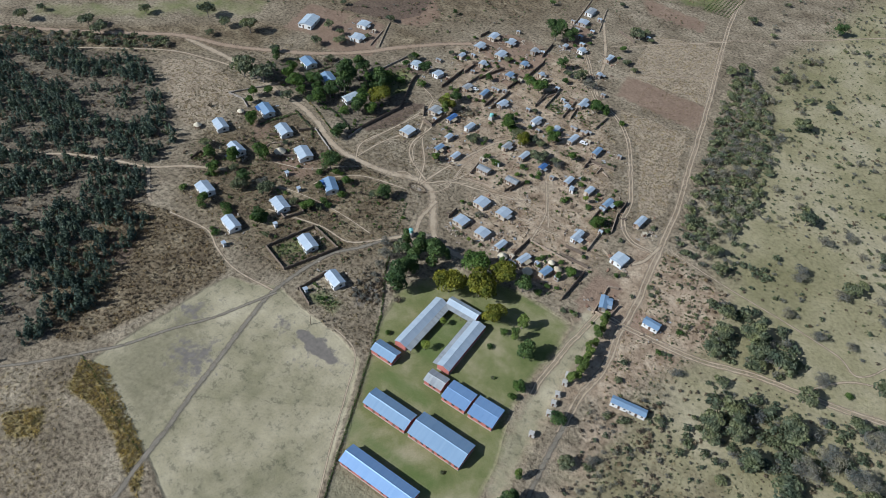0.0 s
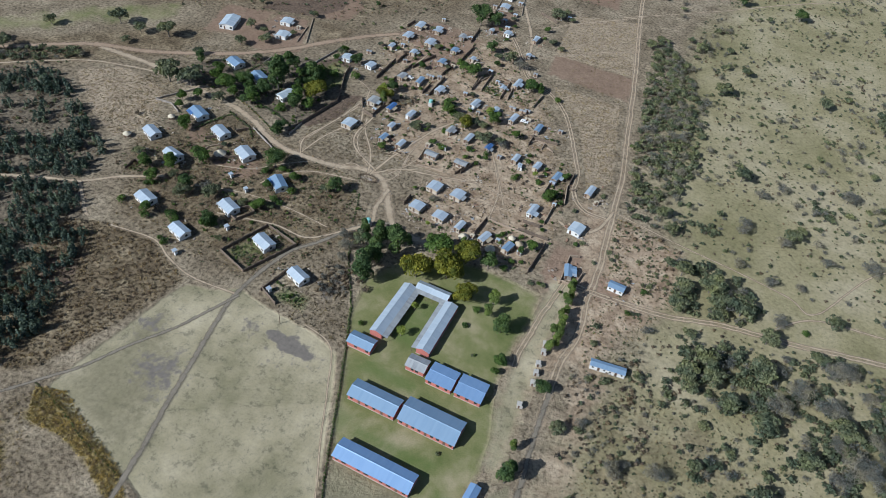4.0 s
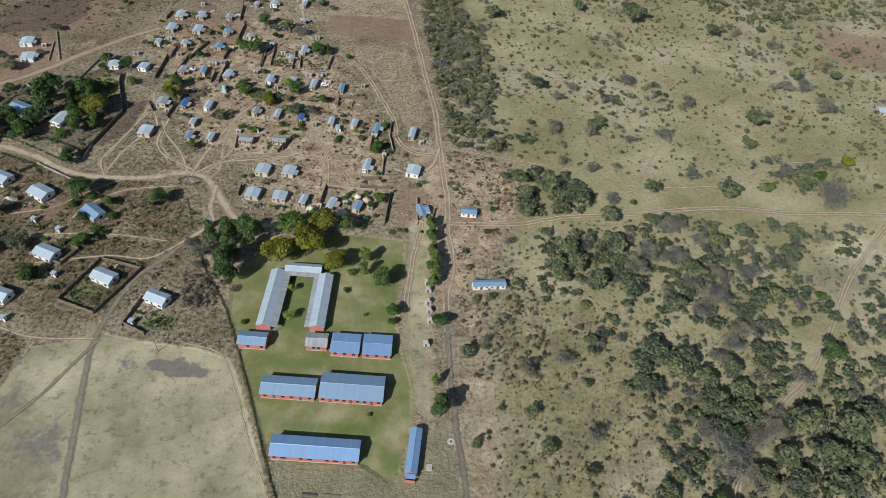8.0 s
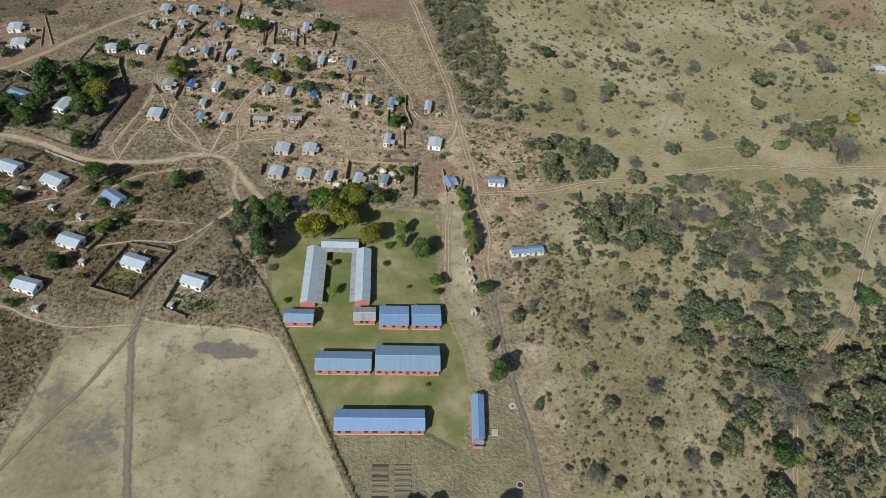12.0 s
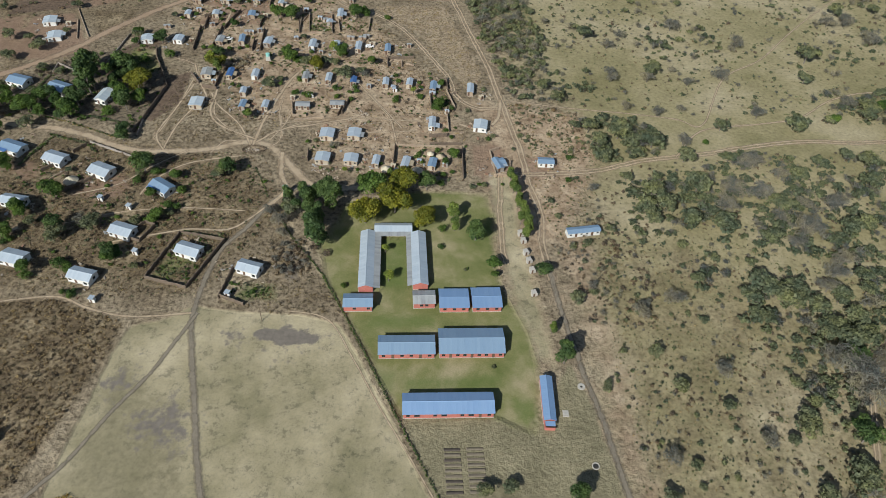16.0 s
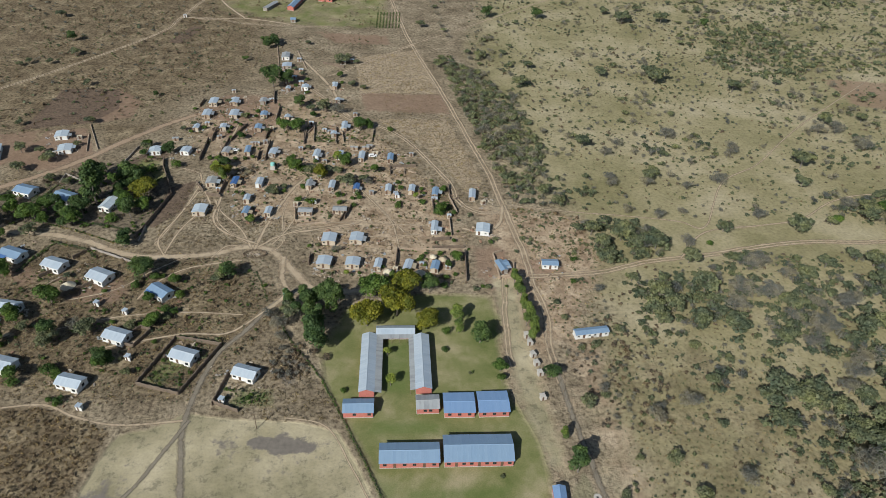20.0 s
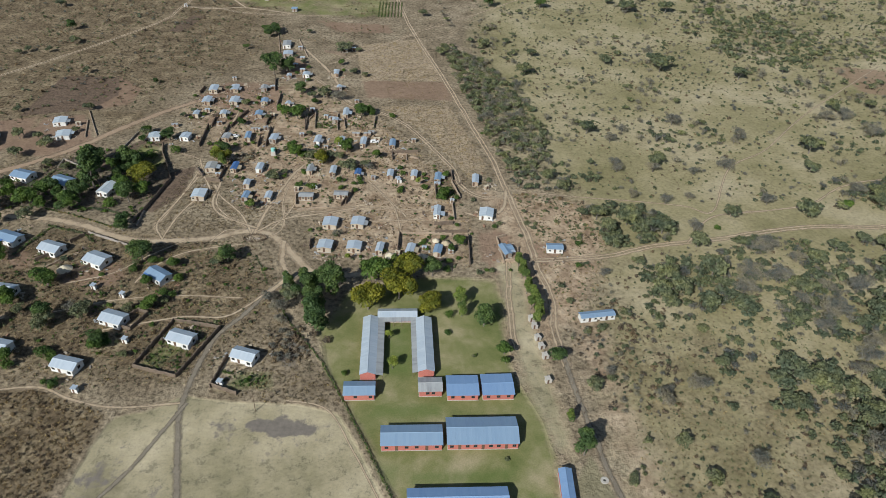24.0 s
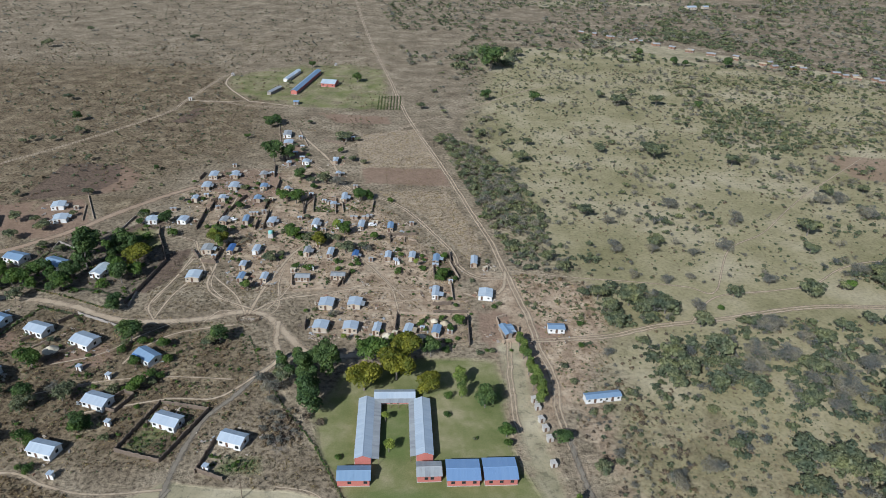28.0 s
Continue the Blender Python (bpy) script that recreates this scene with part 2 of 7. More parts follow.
FAR_WOODS = area((30, 560), (420, 560), (900, 560), (900, 1500), (-30, 1500))
FAR_DARK = area((-140, 300), (-60, 300), (-70, 250), (-130, 240))
PLAIN_DARK = area((-420, 150), (-215, 200), (-125, 225), (-110, 262), (-70, 300), (-75, 420), (-160, 520), (-600, 520))
EAST_WOODS = area((312, 500), (480, 470), (370, 300), (304, 309), (252, 336), (230, 388), (270, 520))
FOREST = area((-345, 25), (-315, 65), (-291, 84), (-248, 101), (-240, 104), (-204, 86), (-184, 73), (-168, 64), (-166, 50), (-165, 44), (-144, 27), (-130, 22), (-127, 6), (-122, -8), (-112, -25), (-113, -39), (-117, -62), (-142, -100))
FOREST_THIN = area((-264, 65), (-246, 80), (-221, 86), (-196, 73), (-193, 56), (-222, 52))
FALLOW = [area((-233, 110), (-214, 126), (-182, 119), (-167, 96), (-173, 75), (-197, 85)), area((-20, 329), (24, 344), (35, 271), (-14, 272)), area((-4, 236), (36, 238), (50, 170), (44, 150), (22, 205))]
LUSH_A = area((-52, 27), (-35, 27), (-36, 34), (-46, 35))
LUSH_B = area((-80, 40), (-74, 52), (-66, 47), (-74, 37))
ASH = area((-36, 48), (-30, 54), (-25, 44), (-31, 32), (-35, 38))
LUSH = [LUSH_A, LUSH_B, area((0, 32), (11, 31), (11, 56), (0, 57)), area((-4, 14), (20, 13), (20, 19), (-2, 20)), area((8, -6), (40, -6), (38, -11), (9, -11)), area((40, -14), (50, -15), (50, -24), (44, -24)), area((-2, -2), (6, -4), (4, -12), (1, -10))]
GULLY_DARK = area((247, 388), (296, 404), (310, 350), (279, 292), (246, 297), (222, 324))
NWC_DARK = area(*[(-201, 232), (-180, 232), (-167, 182), (-177, 164)])
NWC_DARK_EAST = area(*[(-158, 232), (-126, 233), (-127, 209), (-144, 198)])
RIVER_PALE = [area((507, 788), (527, 753), (559, 632), (593, 684), (553, 722), (521, 771)), area((170, 895), (420, 928), (406, 888), (211, 855))]
STRAW_NW = area((-268, 515), (-176, 521), (-144, 388), (-176, 373), (-255, 384))
EAST_TUFT = area((76, -60), (80, 50), (120, 60), (150, 20), (240, -60))
SCRUB_BAND = area((284, 681), (337, 718), (396, 661), (436, 584), (422, 537), (352, 603))
PLOUGH = [area((-194, 223), (-191, 276), (-158, 276), (-151, 250), (-160, 231)), area((-138, 173), (-115, 209), (-109, 196), (-126, 163)),
          area((-140, 3), (-128, 8), (-120, -4), (-130, -12)), area((-150, 352), (-140, 385), (-130, 385), (-140, 352)),
          area((-101, 164), (-90, 170), (-91, 144), (-100, 130), (-105, 132))]
OLIVE = area((62, 330), (110, 600), (260, 600), (430, 460), (520, 330), (520, -60), (80, -60), (76, 10), (84, 60), (94, 104), (89, 141), (72, 170), (66, 240))
EAST_DIRT = area((44, 146), (93, 135), (94, 104), (85, 82), (68, 53), (58, 47), (52, 86))
EAST_STRIP = area((66, 60), (84, 60), (82, 20), (84, -10), (84, -60), (72, -60), (68, 0))
YARDS = area((-119, 236), (-42, 276), (-19, 237), (6, 209), (30, 156), (40, 127), (37, 87), (5, 91), (-26, 95), (-34, 128), (-64, 133), (-92, 196))
FAR_GREEN = area((-137, 475), (-103, 505), (-49, 525), (-2, 511), (3, 473), (6, 386), (-52, 384), (-92, 401), (-129, 425))
NW_GREEN = area((-345, 100), (-274, 172), (-236, 205), (-228, 180), (-252, 158), (-328, 92))
NW_DARK = area((-335, 74), (-282, 122), (-250, 150), (-222, 180), (-196, 188), (-200, 150), (-240, 112), (-312, 60))
RED_YARDS = [area((-107, 243), (-94, 268), (-68, 268), (-59, 231), (-80, 228)), area((-67, 312), (-52, 307), (-47, 278), (-60, 273)), area((40, 114), (53, 113), (55, 87), (40, 93)), area((-122, 95), (-114, 94), (-109, 82), (-117, 84)), area((-152, 99), (-145, 104), (-136, 97), (-140, 91)), area((-163, 267), (-158, 276), (-141, 259), (-141, 239), (-157, 231)), area((-14, 272), (38, 270), (38, 244), (-10, 248)), area((-51, 378), (3, 369), (4, 354), (-33, 355)), area((-180, 222), (-161, 225), (-144, 190), (-160, 178), (-185, 185)), area((-215, 215), (-185, 222), (-180, 190), (-205, 180)), area((-118, 92), (-104, 96), (-98, 84), (-108, 78), (-122, 84)),
             area((-96, 215), (-72, 262), (-60, 262), (-62, 215)), area((40, 100), (58, 96), (56, 82), (44, 84)), area((59, 90), (61, 102), (71, 106), (77, 101), (71, 91))]
PALE_EAST = area((205, 640), (292, 568), (356, 538), (404, 488), (437, 440), (465, 488), (420, 532), (338, 595), (261, 660))
RED_EAST = area((293, 299), (341, 291), (323, 248), (296, 257))
GULLY_PALE = area((215, 90), (255, 112), (262, 60), (225, 40), (205, 52))

WAYS = {
    "main_road": (3.0, [(-240, 135), (-208, 135), (-187, 133), (-166, 129), (-146, 126), (-136, 124), (-123, 119), (-110, 112), (-98, 109), (-84, 109), (-70, 111), (-59, 115), (-49, 114), (-43, 108), (-36, 98), (-27, 87), (-17, 85), (4, 86)]),
    "cross_road": (3.6, [(-400, 40), (-331, 76), (-290, 102), (-248, 133), (-217, 144), (-196, 155), (-171, 171), (-152, 189), (-139, 206), (-118, 231), (-100, 246)]),
    "plain_track": (2.2, [(-300, 190), (-228, 275), (-206, 302), (-183, 334), (-157, 377), (-152, 405), (-137, 475), (-125, 490), (-97, 496)]),
    "plain_track_branch": (1.8, [(-152, 405), (-126, 403), (-100, 392), (-40, 388)]),
    "east_road": (2.6, [(-60, 1050), (-43, 867), (-18, 627), (3, 473), (16, 373), (30, 303), (38, 261), (47, 213), (54, 175), (57, 148), (61, 112), (62, 89), (64, 69), (62, 52), (63, 34)]),
    "gate_track": (1.6, [(63, 38), (64, 20), (65.5, 5), (67, -8), (69, -20), (71, -40), (73, -62), (78, -120)]),
    "fallow_path": (1.2, [(-345, 40), (-312, 63), (-293, 76), (-242, 116), (-214, 127), (-187, 132)]),
    "fence_trail": (0.5, [(-30, 22), (-17, 18), (-8, 2), (1, -17), (10, -34), (22, -58)]),
    "upper_lane": (1.8, [(-56, 330), (-51, 318), (-38, 292), (-29, 269), (-26, 252), (-19, 240)]),
    "upper_lane_east": (1.0, [(-36, 297), (-26, 305), (-15, 318), (7, 339), (20, 352)]),
    "grove_path": (0.8, [(-105, 184), (-92, 178), (-88, 170), (-90, 149), (-94, 128), (-97, 118)]),
    "green_fan": (0.9, [(-55, 113), (-62, 128), (-73, 142), (-78, 152)]),
    "kraal_lane": (1.3, [(-54, 113), (-52, 128), (-48, 145), (-43, 162), (-39, 170)]),
    "green_ring": (0.9, [(-91, 111), (-89, 126), (-84, 140), (-79, 146), (-85, 162), (-90, 177)]),
    "green_east_lane": (1.0, [(-53, 115), (-43, 124), (-28, 128), (-7, 134)]),
    "green_spur": (0.7, [(-49, 110), (-43, 117), (-44, 134)]),
    "yard_path": (0.7, [(-5, 152), (3, 138), (10, 125)]),
    "green_outer": (0.7, [(-71, 108), (-66, 116), (-59, 115)]),
    "estate_path": (0.9, [(-94, 82), (-90, 91), (-79, 101), (-58, 106)]),
    "far_school_path": (1.6, [(-149, 405), (-130, 401), (-105, 404), (-70, 392)]),
    "far_school_drive": (1.6, [(-105, 404), (-131, 449), (-132, 482)]),
    "savanna_road": (2.4, [(50, 94), (65, 93), (90, 95), (116, 102), (143, 106), (165, 111), (194, 115), (220, 114), (266, 117), (400, 121)]),
    "savanna_cross": (1.0, [(10, 345), (22, 356), (44, 375), (75, 403), (107, 434), (150, 470)]),
    "savanna_path": (0.7, [(57, 147), (86, 141), (112, 137), (138, 132), (150, 128), (173, 166), (199, 184), (225, 210), (253, 236), (330, 300)]),
    "savanna_fork": (0.8, [(130, 104), (148, 123), (177, 128), (199, 133), (222, 148), (251, 155), (330, 160)]),
    "field_track": (1.7, [(-30, 88), (-43, 76), (-50, 63), (-57, 53), (-60, 42), (-62, 29), (-62, 16), (-59, 1), (-55, -16), (-52, -30), (-48, -45), (-45, -61), (-42, -71), (-36, -110)]),
    "field_track_branch": (1.1, [(-61, 22), (-66, 10), (-72, -3), (-80, -16), (-88, -31), (-95, -40), (-102, -49), (-115, -63), (-150, -95)]),
    "homes_path": (0.9, [(-63, 22), (-83, 21), (-98, 25), (-110, 30), (-131, 28)]),
    "forest_path": (1.7, [(-240, 2), (-215, 15), (-197, 27), (-179, 36), (-163, 43), (-150, 54), (-134, 64)]),
    "forest_path_branch": (1.5, [(-163, 43), (-147, 30), (-143, 28)]),
    "village_road": (2.2, [(-52, 290), (-30, 256), (-19, 237), (0, 226), (12, 212), (23, 190), (33, 167), (36, 151), (44, 141), (56, 140)]),
    "village_path": (0.8, [(-11, 162), (0, 142), (5, 131), (8, 110)]),
    "school_drive": (2.0, [(51, 93), (48.5, 75), (47.5, 60), (47, 50), (47.5, 42)]),
    "green_path": (0.8, [(-47, 117), (-41, 131), (-36, 156), (-34, 173)]),
    "green_path_west": (1.0, [(-53, 117), (-70, 127), (-76, 138), (-76, 156), (-82, 190), (-80, 232)]),
    "green_path_far": (0.9, [(-91, 110), (-96, 121), (-92, 138), (-87, 160)]),
    "green_path_south": (1.8, [(-41, 108), (-40, 94), (-37, 84), (-44, 74)]),
    "green_path_east": (0.7, [(-44, 128), (-19, 133), (7, 131), (34, 128)]),
    "green_loop": (0.6, [(-58, 118), (-68, 127), (-74, 136), (-75, 147)]),
    "green_link": (0.6, [(-42, 119), (-45, 137), (-44, 150)]),
    "yard_lane": (0.8, [(17, 123), (-8, 122), (-29, 130), (-49, 120)]),
    "homes_lane": (0.7, [(-120, 82), (-104, 88), (-92, 100), (-80, 110)]),
    "homes_lane_south": (0.6, [(-118, 66), (-98, 72), (-76, 74), (-52, 72)]),
    "shop_path": (1.3, [(36, 128), (46, 124), (54, 132), (57, 147)]),
    "gully_path": (1.8, [(263, 109), (235, 78), (218, 53), (200, 27), (181, 9), (164, -9), (150, -40)]),
    "homes_shortcut": (0.9, [(-98, 56), (-72, 62), (-56, 62), (-44, 74)]),
    "upper_path": (0.8, [(-20, 262), (10, 290), (30, 303)]),
}


def gap_to_line(px, py, pts):
    d = np.full(px.shape, 1e9)
    for (x0, y0), (x1, y1) in zip(pts[:-1], pts[1:]):
        vx, vy = x1 - x0, y1 - y0
        s = np.clip(((px - x0) * vx + (py - y0) * vy) / (vx * vx + vy * vy), 0, 1)
        d = np.minimum(d, np.hypot(px - x0 - s * vx, py - y0 - s * vy))
    return d


def inside(px, py, poly):
    c = np.zeros(px.shape, bool)
    for (x0, y0), (x1, y1) in zip(poly, np.roll(poly, -1, 0)):
        cut = (y0 > py) != (y1 > py)
        c ^= cut & (px < (x1 - x0) * (py - y0) / (y1 - y0 + 1e-12) + x0)
    return c


def soft_area(px, py, poly, soft):
    """1 inside, 0 outside, passing from one to the other over about soft metres."""
    near = (px > poly[:, 0].min() - soft) & (px < poly[:, 0].max() + soft) & (py > poly[:, 1].min() - soft) & (py < poly[:, 1].max() + soft)
    out = np.zeros(px.shape)
    x, y = px[near], py[near]
    d = gap_to_line(x, y, np.vstack([poly, poly[:1]]))
    out[near] = np.clip(0.5 + np.where(inside(x, y, poly), d, -d) / soft, 0, 1)
    return out


def smooth_line(pts, step):
    """Points every step metres along a rounded line through pts."""
    p = np.array([pts[0], *pts, pts[-1]], float)
    out = []
    for a, b, c, d in zip(p[:-3], p[1:-2], p[2:-1], p[3:]):
        n = max(2, int(np.hypot(*(c - b)) / step))
        for s in np.arange(n) / n:
            out.append(0.5 * (2 * b + (c - a) * s + (2 * a - 5 * b + 4 * c - d) * s * s + (3 * b - a - 3 * c + d) * s ** 3))
    return np.array(out + [p[-1]])


# ---- ground: one sheet to the horizon ----
def steps(a, b, fine, lo, hi, coarse):
    mid = np.arange(lo, hi + fine / 2, fine)
    left, right, s = [], [], fine
    v = lo
    while v > a:
        s = min(s * 1.05, coarse)
        v -= s
        left.append(v)
    v, s = hi, fine
    while v < b:
        s = min(s * 1.05, coarse)
        v += s
        right.append(v)
    return np.concatenate([left[::-1], mid, right])


def ground_height(x, y):
    """Almost level: a few low swells far from the homes."""
    far = np.clip((np.hypot(x, y - 80) - 500) / 900, 0, 1)
    return far * 6 * (np.sin(x / 310 + 1) * np.cos(y / 270))


def make_ground(mat):
    xs, ys = steps(-4800, 4800, 1.9, -150, 130, 300), steps(-4800, 4800, 1.9, -80, 260, 300)
    gx, gy = np.meshgrid(xs, ys)
    px, py = gx.ravel(), gy.ravel()
    nx, ny = len(xs), len(ys)
    me = bpy.data.meshes.new("ground")
    i = np.arange(nx * ny).reshape(ny, nx)
    quads = np.stack([i[:-1, :-1], i[:-1, 1:], i[1:, 1:], i[1:, :-1]], -1).reshape(-1, 4)
    rng = np.random.default_rng(4)
    pz = ground_height(px, py) + rng.uniform(-0.03, 0.03, px.shape)
    me.vertices.add(len(px))
    me.vertices.foreach_set("co", np.stack([px, py, pz], 1).ravel())
    me.loops.add(quads.size)
    me.loops.foreach_set("vertex_index", quads.ravel())
    me.polygons.add(len(quads))
    me.polygons.foreach_set("loop_start", np.arange(0, quads.size, 4))
    me.update(calc_edges=True)
    wayd = np.full(px.shape, 1e9)
    for width, pts in WAYS.values():
        wayd = np.minimum(wayd, gap_to_line(px, py, smooth_line(pts, 6.0)) - width / 2)
    masks = {
        "lawn": np.maximum.reduce([soft_area(px, py, LAWN, 7), 0.8 * soft_area(px, py, GROVE_GREEN, 8), 0.34 * np.maximum(soft_area(px, py, FIELD_GREEN[0], 10), soft_area(px, py, FIELD_GREEN[1], 16)), np.maximum(0.66 * soft_area(px, py, FAR_GREEN, 16), 0.6 * soft_area(px, py, NW_GREEN, 14))]),
        "tired": np.maximum(soft_area(px, py, LAWN_DRY, 5), 0.55 * soft_area(px, py, FIELD_WEST, 12)),
        "sand": np.maximum(soft_area(px, py, FIELD, 5), 0.75 * np.maximum(np.maximum(0.85 * soft_area(px, py, SCHOOL_YARD, 10), soft_area(px, py, PALE_EAST, 25)), np.maximum.reduce([soft_area(px, py, a, 20) for a in [GULLY_PALE] + RIVER_PALE]))),
        "mud": np.maximum.reduce([0.62 * soft_area(px, py, ASH, 6), soft_area(px, py, POND, 3), 0.68 * soft_area(px, py, STAIN, 16), 0.66 * soft_area(px, py, STAIN_B, 6), np.maximum.reduce([0.52 * soft_area(px, py, a, 8) for a in STAINS]), 0.4 * soft_area(px, py, POND_RIM, 14)]),
        "plough": np.maximum.reduce([soft_area(px, py, a, 5) for a in PLOUGH]),
        "olive": soft_area(px, py, OLIVE, 34),
        "bare": np.maximum.reduce([0.8 * soft_area(px, py, YARDS, 20), 1.15 * soft_area(px, py, EAST_DIRT, 16), 0.68 * soft_area(px, py, EAST_STRIP, 14), 0.8 * soft_area(px, py, SCHOOL_YARD, 10), np.clip(1 - wayd / 2.6, 0, 1) * 0.5]),
        "red": np.maximum.reduce([soft_area(px, py, a, 9) for a in RED_YARDS + [RED_EAST]]),
        # forest litter; over GROVE its dark tone also paints in big trees' shade
        "litter_shade": np.maximum.reduce([soft_area(px, py, FOREST, 10), 1.0 * soft_area(px, py, GROVE, 14), 0.3 * soft_area(px, py, FAR_WOODS, 140), 0.5 * soft_area(px, py, SCRUB_BAND, 30), 0.3 * soft_area(px, py, EAST_WOODS, 70), 0.45 * soft_area(px, py, GULLY_DARK, 40), 0.4 * soft_area(px, py, FAR_DARK, 30)]),
        "homes": np.maximum.reduce([soft_area(px, py, SCRUB, 6), 0.9 * soft_area(px, py, NW_DARK, 16), 0.85 * soft_area(px, py, NWC_DARK, 16), 0.8 * soft_area(px, py, NWC_DARK_EAST, 12), 0.8 * soft_area(px, py, SCRUB_HOMES, 22), np.maximum(0.78 * soft_area(px, py, PLAIN_DARK, 60), 0.42 * soft_area(px, py, EAST_TUFT, 20))]),
        "straw": np.maximum.reduce([soft_area(px, py, a, 5) for a in FALLOW]),
        "lush": np.maximum.reduce([soft_area(px, py, a, 4) for a in LUSH]),
        "hay": np.maximum.reduce([soft_area(px, py, HAY, 4), 0.45 * soft_area(px, py, STRAW_NW, 60), soft_area(px, py, HAY_WEST, 4), 0.3 * soft_area(px, py, HAY_FAR, 10)]),
    }
    for name, v in masks.items():
        at = me.attributes.new(name, "FLOAT", "POINT")
        at.data.foreach_set("value", v.astype(np.float32))
    me.materials.append(mat)
    return tagged(new("ground", me), "dry savanna ground with grass, bare earth and lawn", "ground", kind="structure")


def ground_material():
    m, nt, b = material("savanna_ground", 0.95)

    def mask(name, ragged=0.55, scale=0.22, lo=0.38, hi=0.62):
        a = nt.nodes.new("ShaderNodeAttribute")
        a.attribute_name = name
        n = noise_tex(nt, scale, 5, 0.65)
        v = calc(nt, "MULTIPLY_ADD", calc(nt, "SUBTRACT", n, 0.5), ragged, a.outputs["Fac"])
        r = node(nt, "ShaderNodeMapRange", From_Min=lo, From_Max=hi)
        nt.links.new(v, r.inputs["Value"])
        return r.outputs["Result"]

    def tone(scale, *cols, detail=6):
        f = noise_tex(nt, scale, detail, 0.62)
        n = len(cols)
        return ramp(nt, f, [(0.32 + 0.36 * k / (n - 1), c) for k, c in enumerate(cols)])

    tuft = noise_tex(nt, 0.62, 4, 0.62)
    clump = noise_tex(nt, 0.16, 6, 0.7)
    fleck = noise_tex(nt, 2.2, 4, 0.7)

    # mottles dry growth; dark lows also paint shade between tufts into the colour
    def tufted(col, low, high, amount=1.0):
        dry = ramp(nt, tuft, ((0.36, low), (0.49, (1, 1, 1)), (0.62, high)))
        col = mix(nt, amount, col, dry, "MULTIPLY")
        return mix(nt, 0.8 * amount, col, ramp(nt, clump, ((0.36, (0.72, 0.72, 0.70)), (0.5, (1, 1, 1)), (0.64, (1.15, 1.14, 1.13)))), "MULTIPLY")

    base = tufted(tone(0.05, (0.150, 0.117, 0.078), (0.226, 0.181, 0.124), (0.315, 0.259, 0.182)), (0.50, 0.48, 0.47), (1.34, 1.33, 1.30))
    olive = tufted(tone(0.022, (0.200, 0.178, 0.090), (0.286, 0.248, 0.142), (0.386, 0.330, 0.220)), (0.62, 0.62, 0.58), (1.2, 1.19, 1.16), 0.5)
    col = mix(nt, mask("olive", 1.1, 0.04, 0.2, 0.8), base, olive)
    # brown litter tone, also painting tree shade into the grove ground
    col = mix(nt, mask("litter_shade"), col, tufted(tone(0.3, (0.110, 0.090, 0.065), (0.185, 0.150, 0.108)), (0.5, 0.5, 0.5), (1.4, 1.4, 1.35)))
    col = mix(nt, mask("hay", 0.9, 0.35, 0.3, 0.7), col, tufted(tone(0.5, (0.190, 0.145, 0.062), (0.310, 0.240, 0.110)), (0.45, 0.44, 0.42), (1.4, 1.38, 1.3)))
    # brown grass, toned down further to paint in tree shade round the bungalows
    col = mix(nt, mask("homes", 1.0, 0.1, 0.25, 0.8), col, tufted(tone(0.09, (0.100, 0.074, 0.046), (0.162, 0.124, 0.078), (0.262, 0.208, 0.134)), (0.50, 0.47, 0.45), (1.35, 1.34, 1.3)))
    straw = tone(0.12, (0.265, 0.206, 0.142), (0.385, 0.308, 0.216))
    straw = mix(nt, 0.9, straw, ramp(nt, tuft, ((0.36, (0.55, 0.52, 0.50)), (0.48, (1, 1, 1)), (0.62, (1.22, 1.21, 1.19)))), "MULTIPLY")
    col = mix(nt, mask("straw", 0.4), col, straw)
    bare = tone(0.14, (0.205, 0.142, 0.093), (0.348, 0.260, 0.177), (0.505, 0.398, 0.282))
    bare = mix(nt, 0.75, bare, ramp(nt, tuft, ((0.36, (0.60, 0.58, 0.55)), (0.47, (1, 1, 1)), (0.62, (1.15, 1.15, 1.13)))), "MULTIPLY")
    col = mix(nt, mask("bare", 1.3, 0.13, 0.35, 0.85), col, bare)
    col = mix(nt, calc(nt, "MULTIPLY", mask("red", 0.9), 0.75), col, tone(0.3, (0.205, 0.132, 0.092), (0.285, 0.192, 0.136)))
    rows = nt.nodes.new("ShaderNodeTexWave")
    rows.bands_direction = "X"
    rows.inputs["Scale"].default_value = 0.35
    rows.inputs["Distortion"].default_value = 1.5
    col = mix(nt, calc(nt, "MULTIPLY", mask("plough", 0.6), 0.88), col, tufted(mix(nt, rows.outputs["Fac"], (0.090, 0.062, 0.046), (0.130, 0.092, 0.068)), (0.6, 0.6, 0.6), (1.3, 1.3, 1.3), 0.7))
    sand = tone(0.035, (0.185, 0.168, 0.098), (0.312, 0.270, 0.174), (0.448, 0.384, 0.264))
    worn = ramp(nt, noise_tex(nt, 0.24, 8, 0.78), ((0.40, (0.66, 0.67, 0.68)), (0.455, (1, 1, 1)), (0.60, (1.10, 1.09, 1.07))))
    sand = mix(nt, 1.0, sand, worn, "MULTIPLY")
    sand = mix(nt, 0.8, sand, ramp(nt, noise_tex(nt, 1.1, 8, 0.85), ((0.34, (0.62, 0.63, 0.64)), (0.47, (0.97, 0.97, 0.97)), (0.66, (1.15, 1.14, 1.12)))), "MULTIPLY")
    col = mix(nt, mask("sand", 0.5), col, sand)
    mud = tone(0.5, (0.150, 0.130, 0.110), (0.205, 0.178, 0.150))
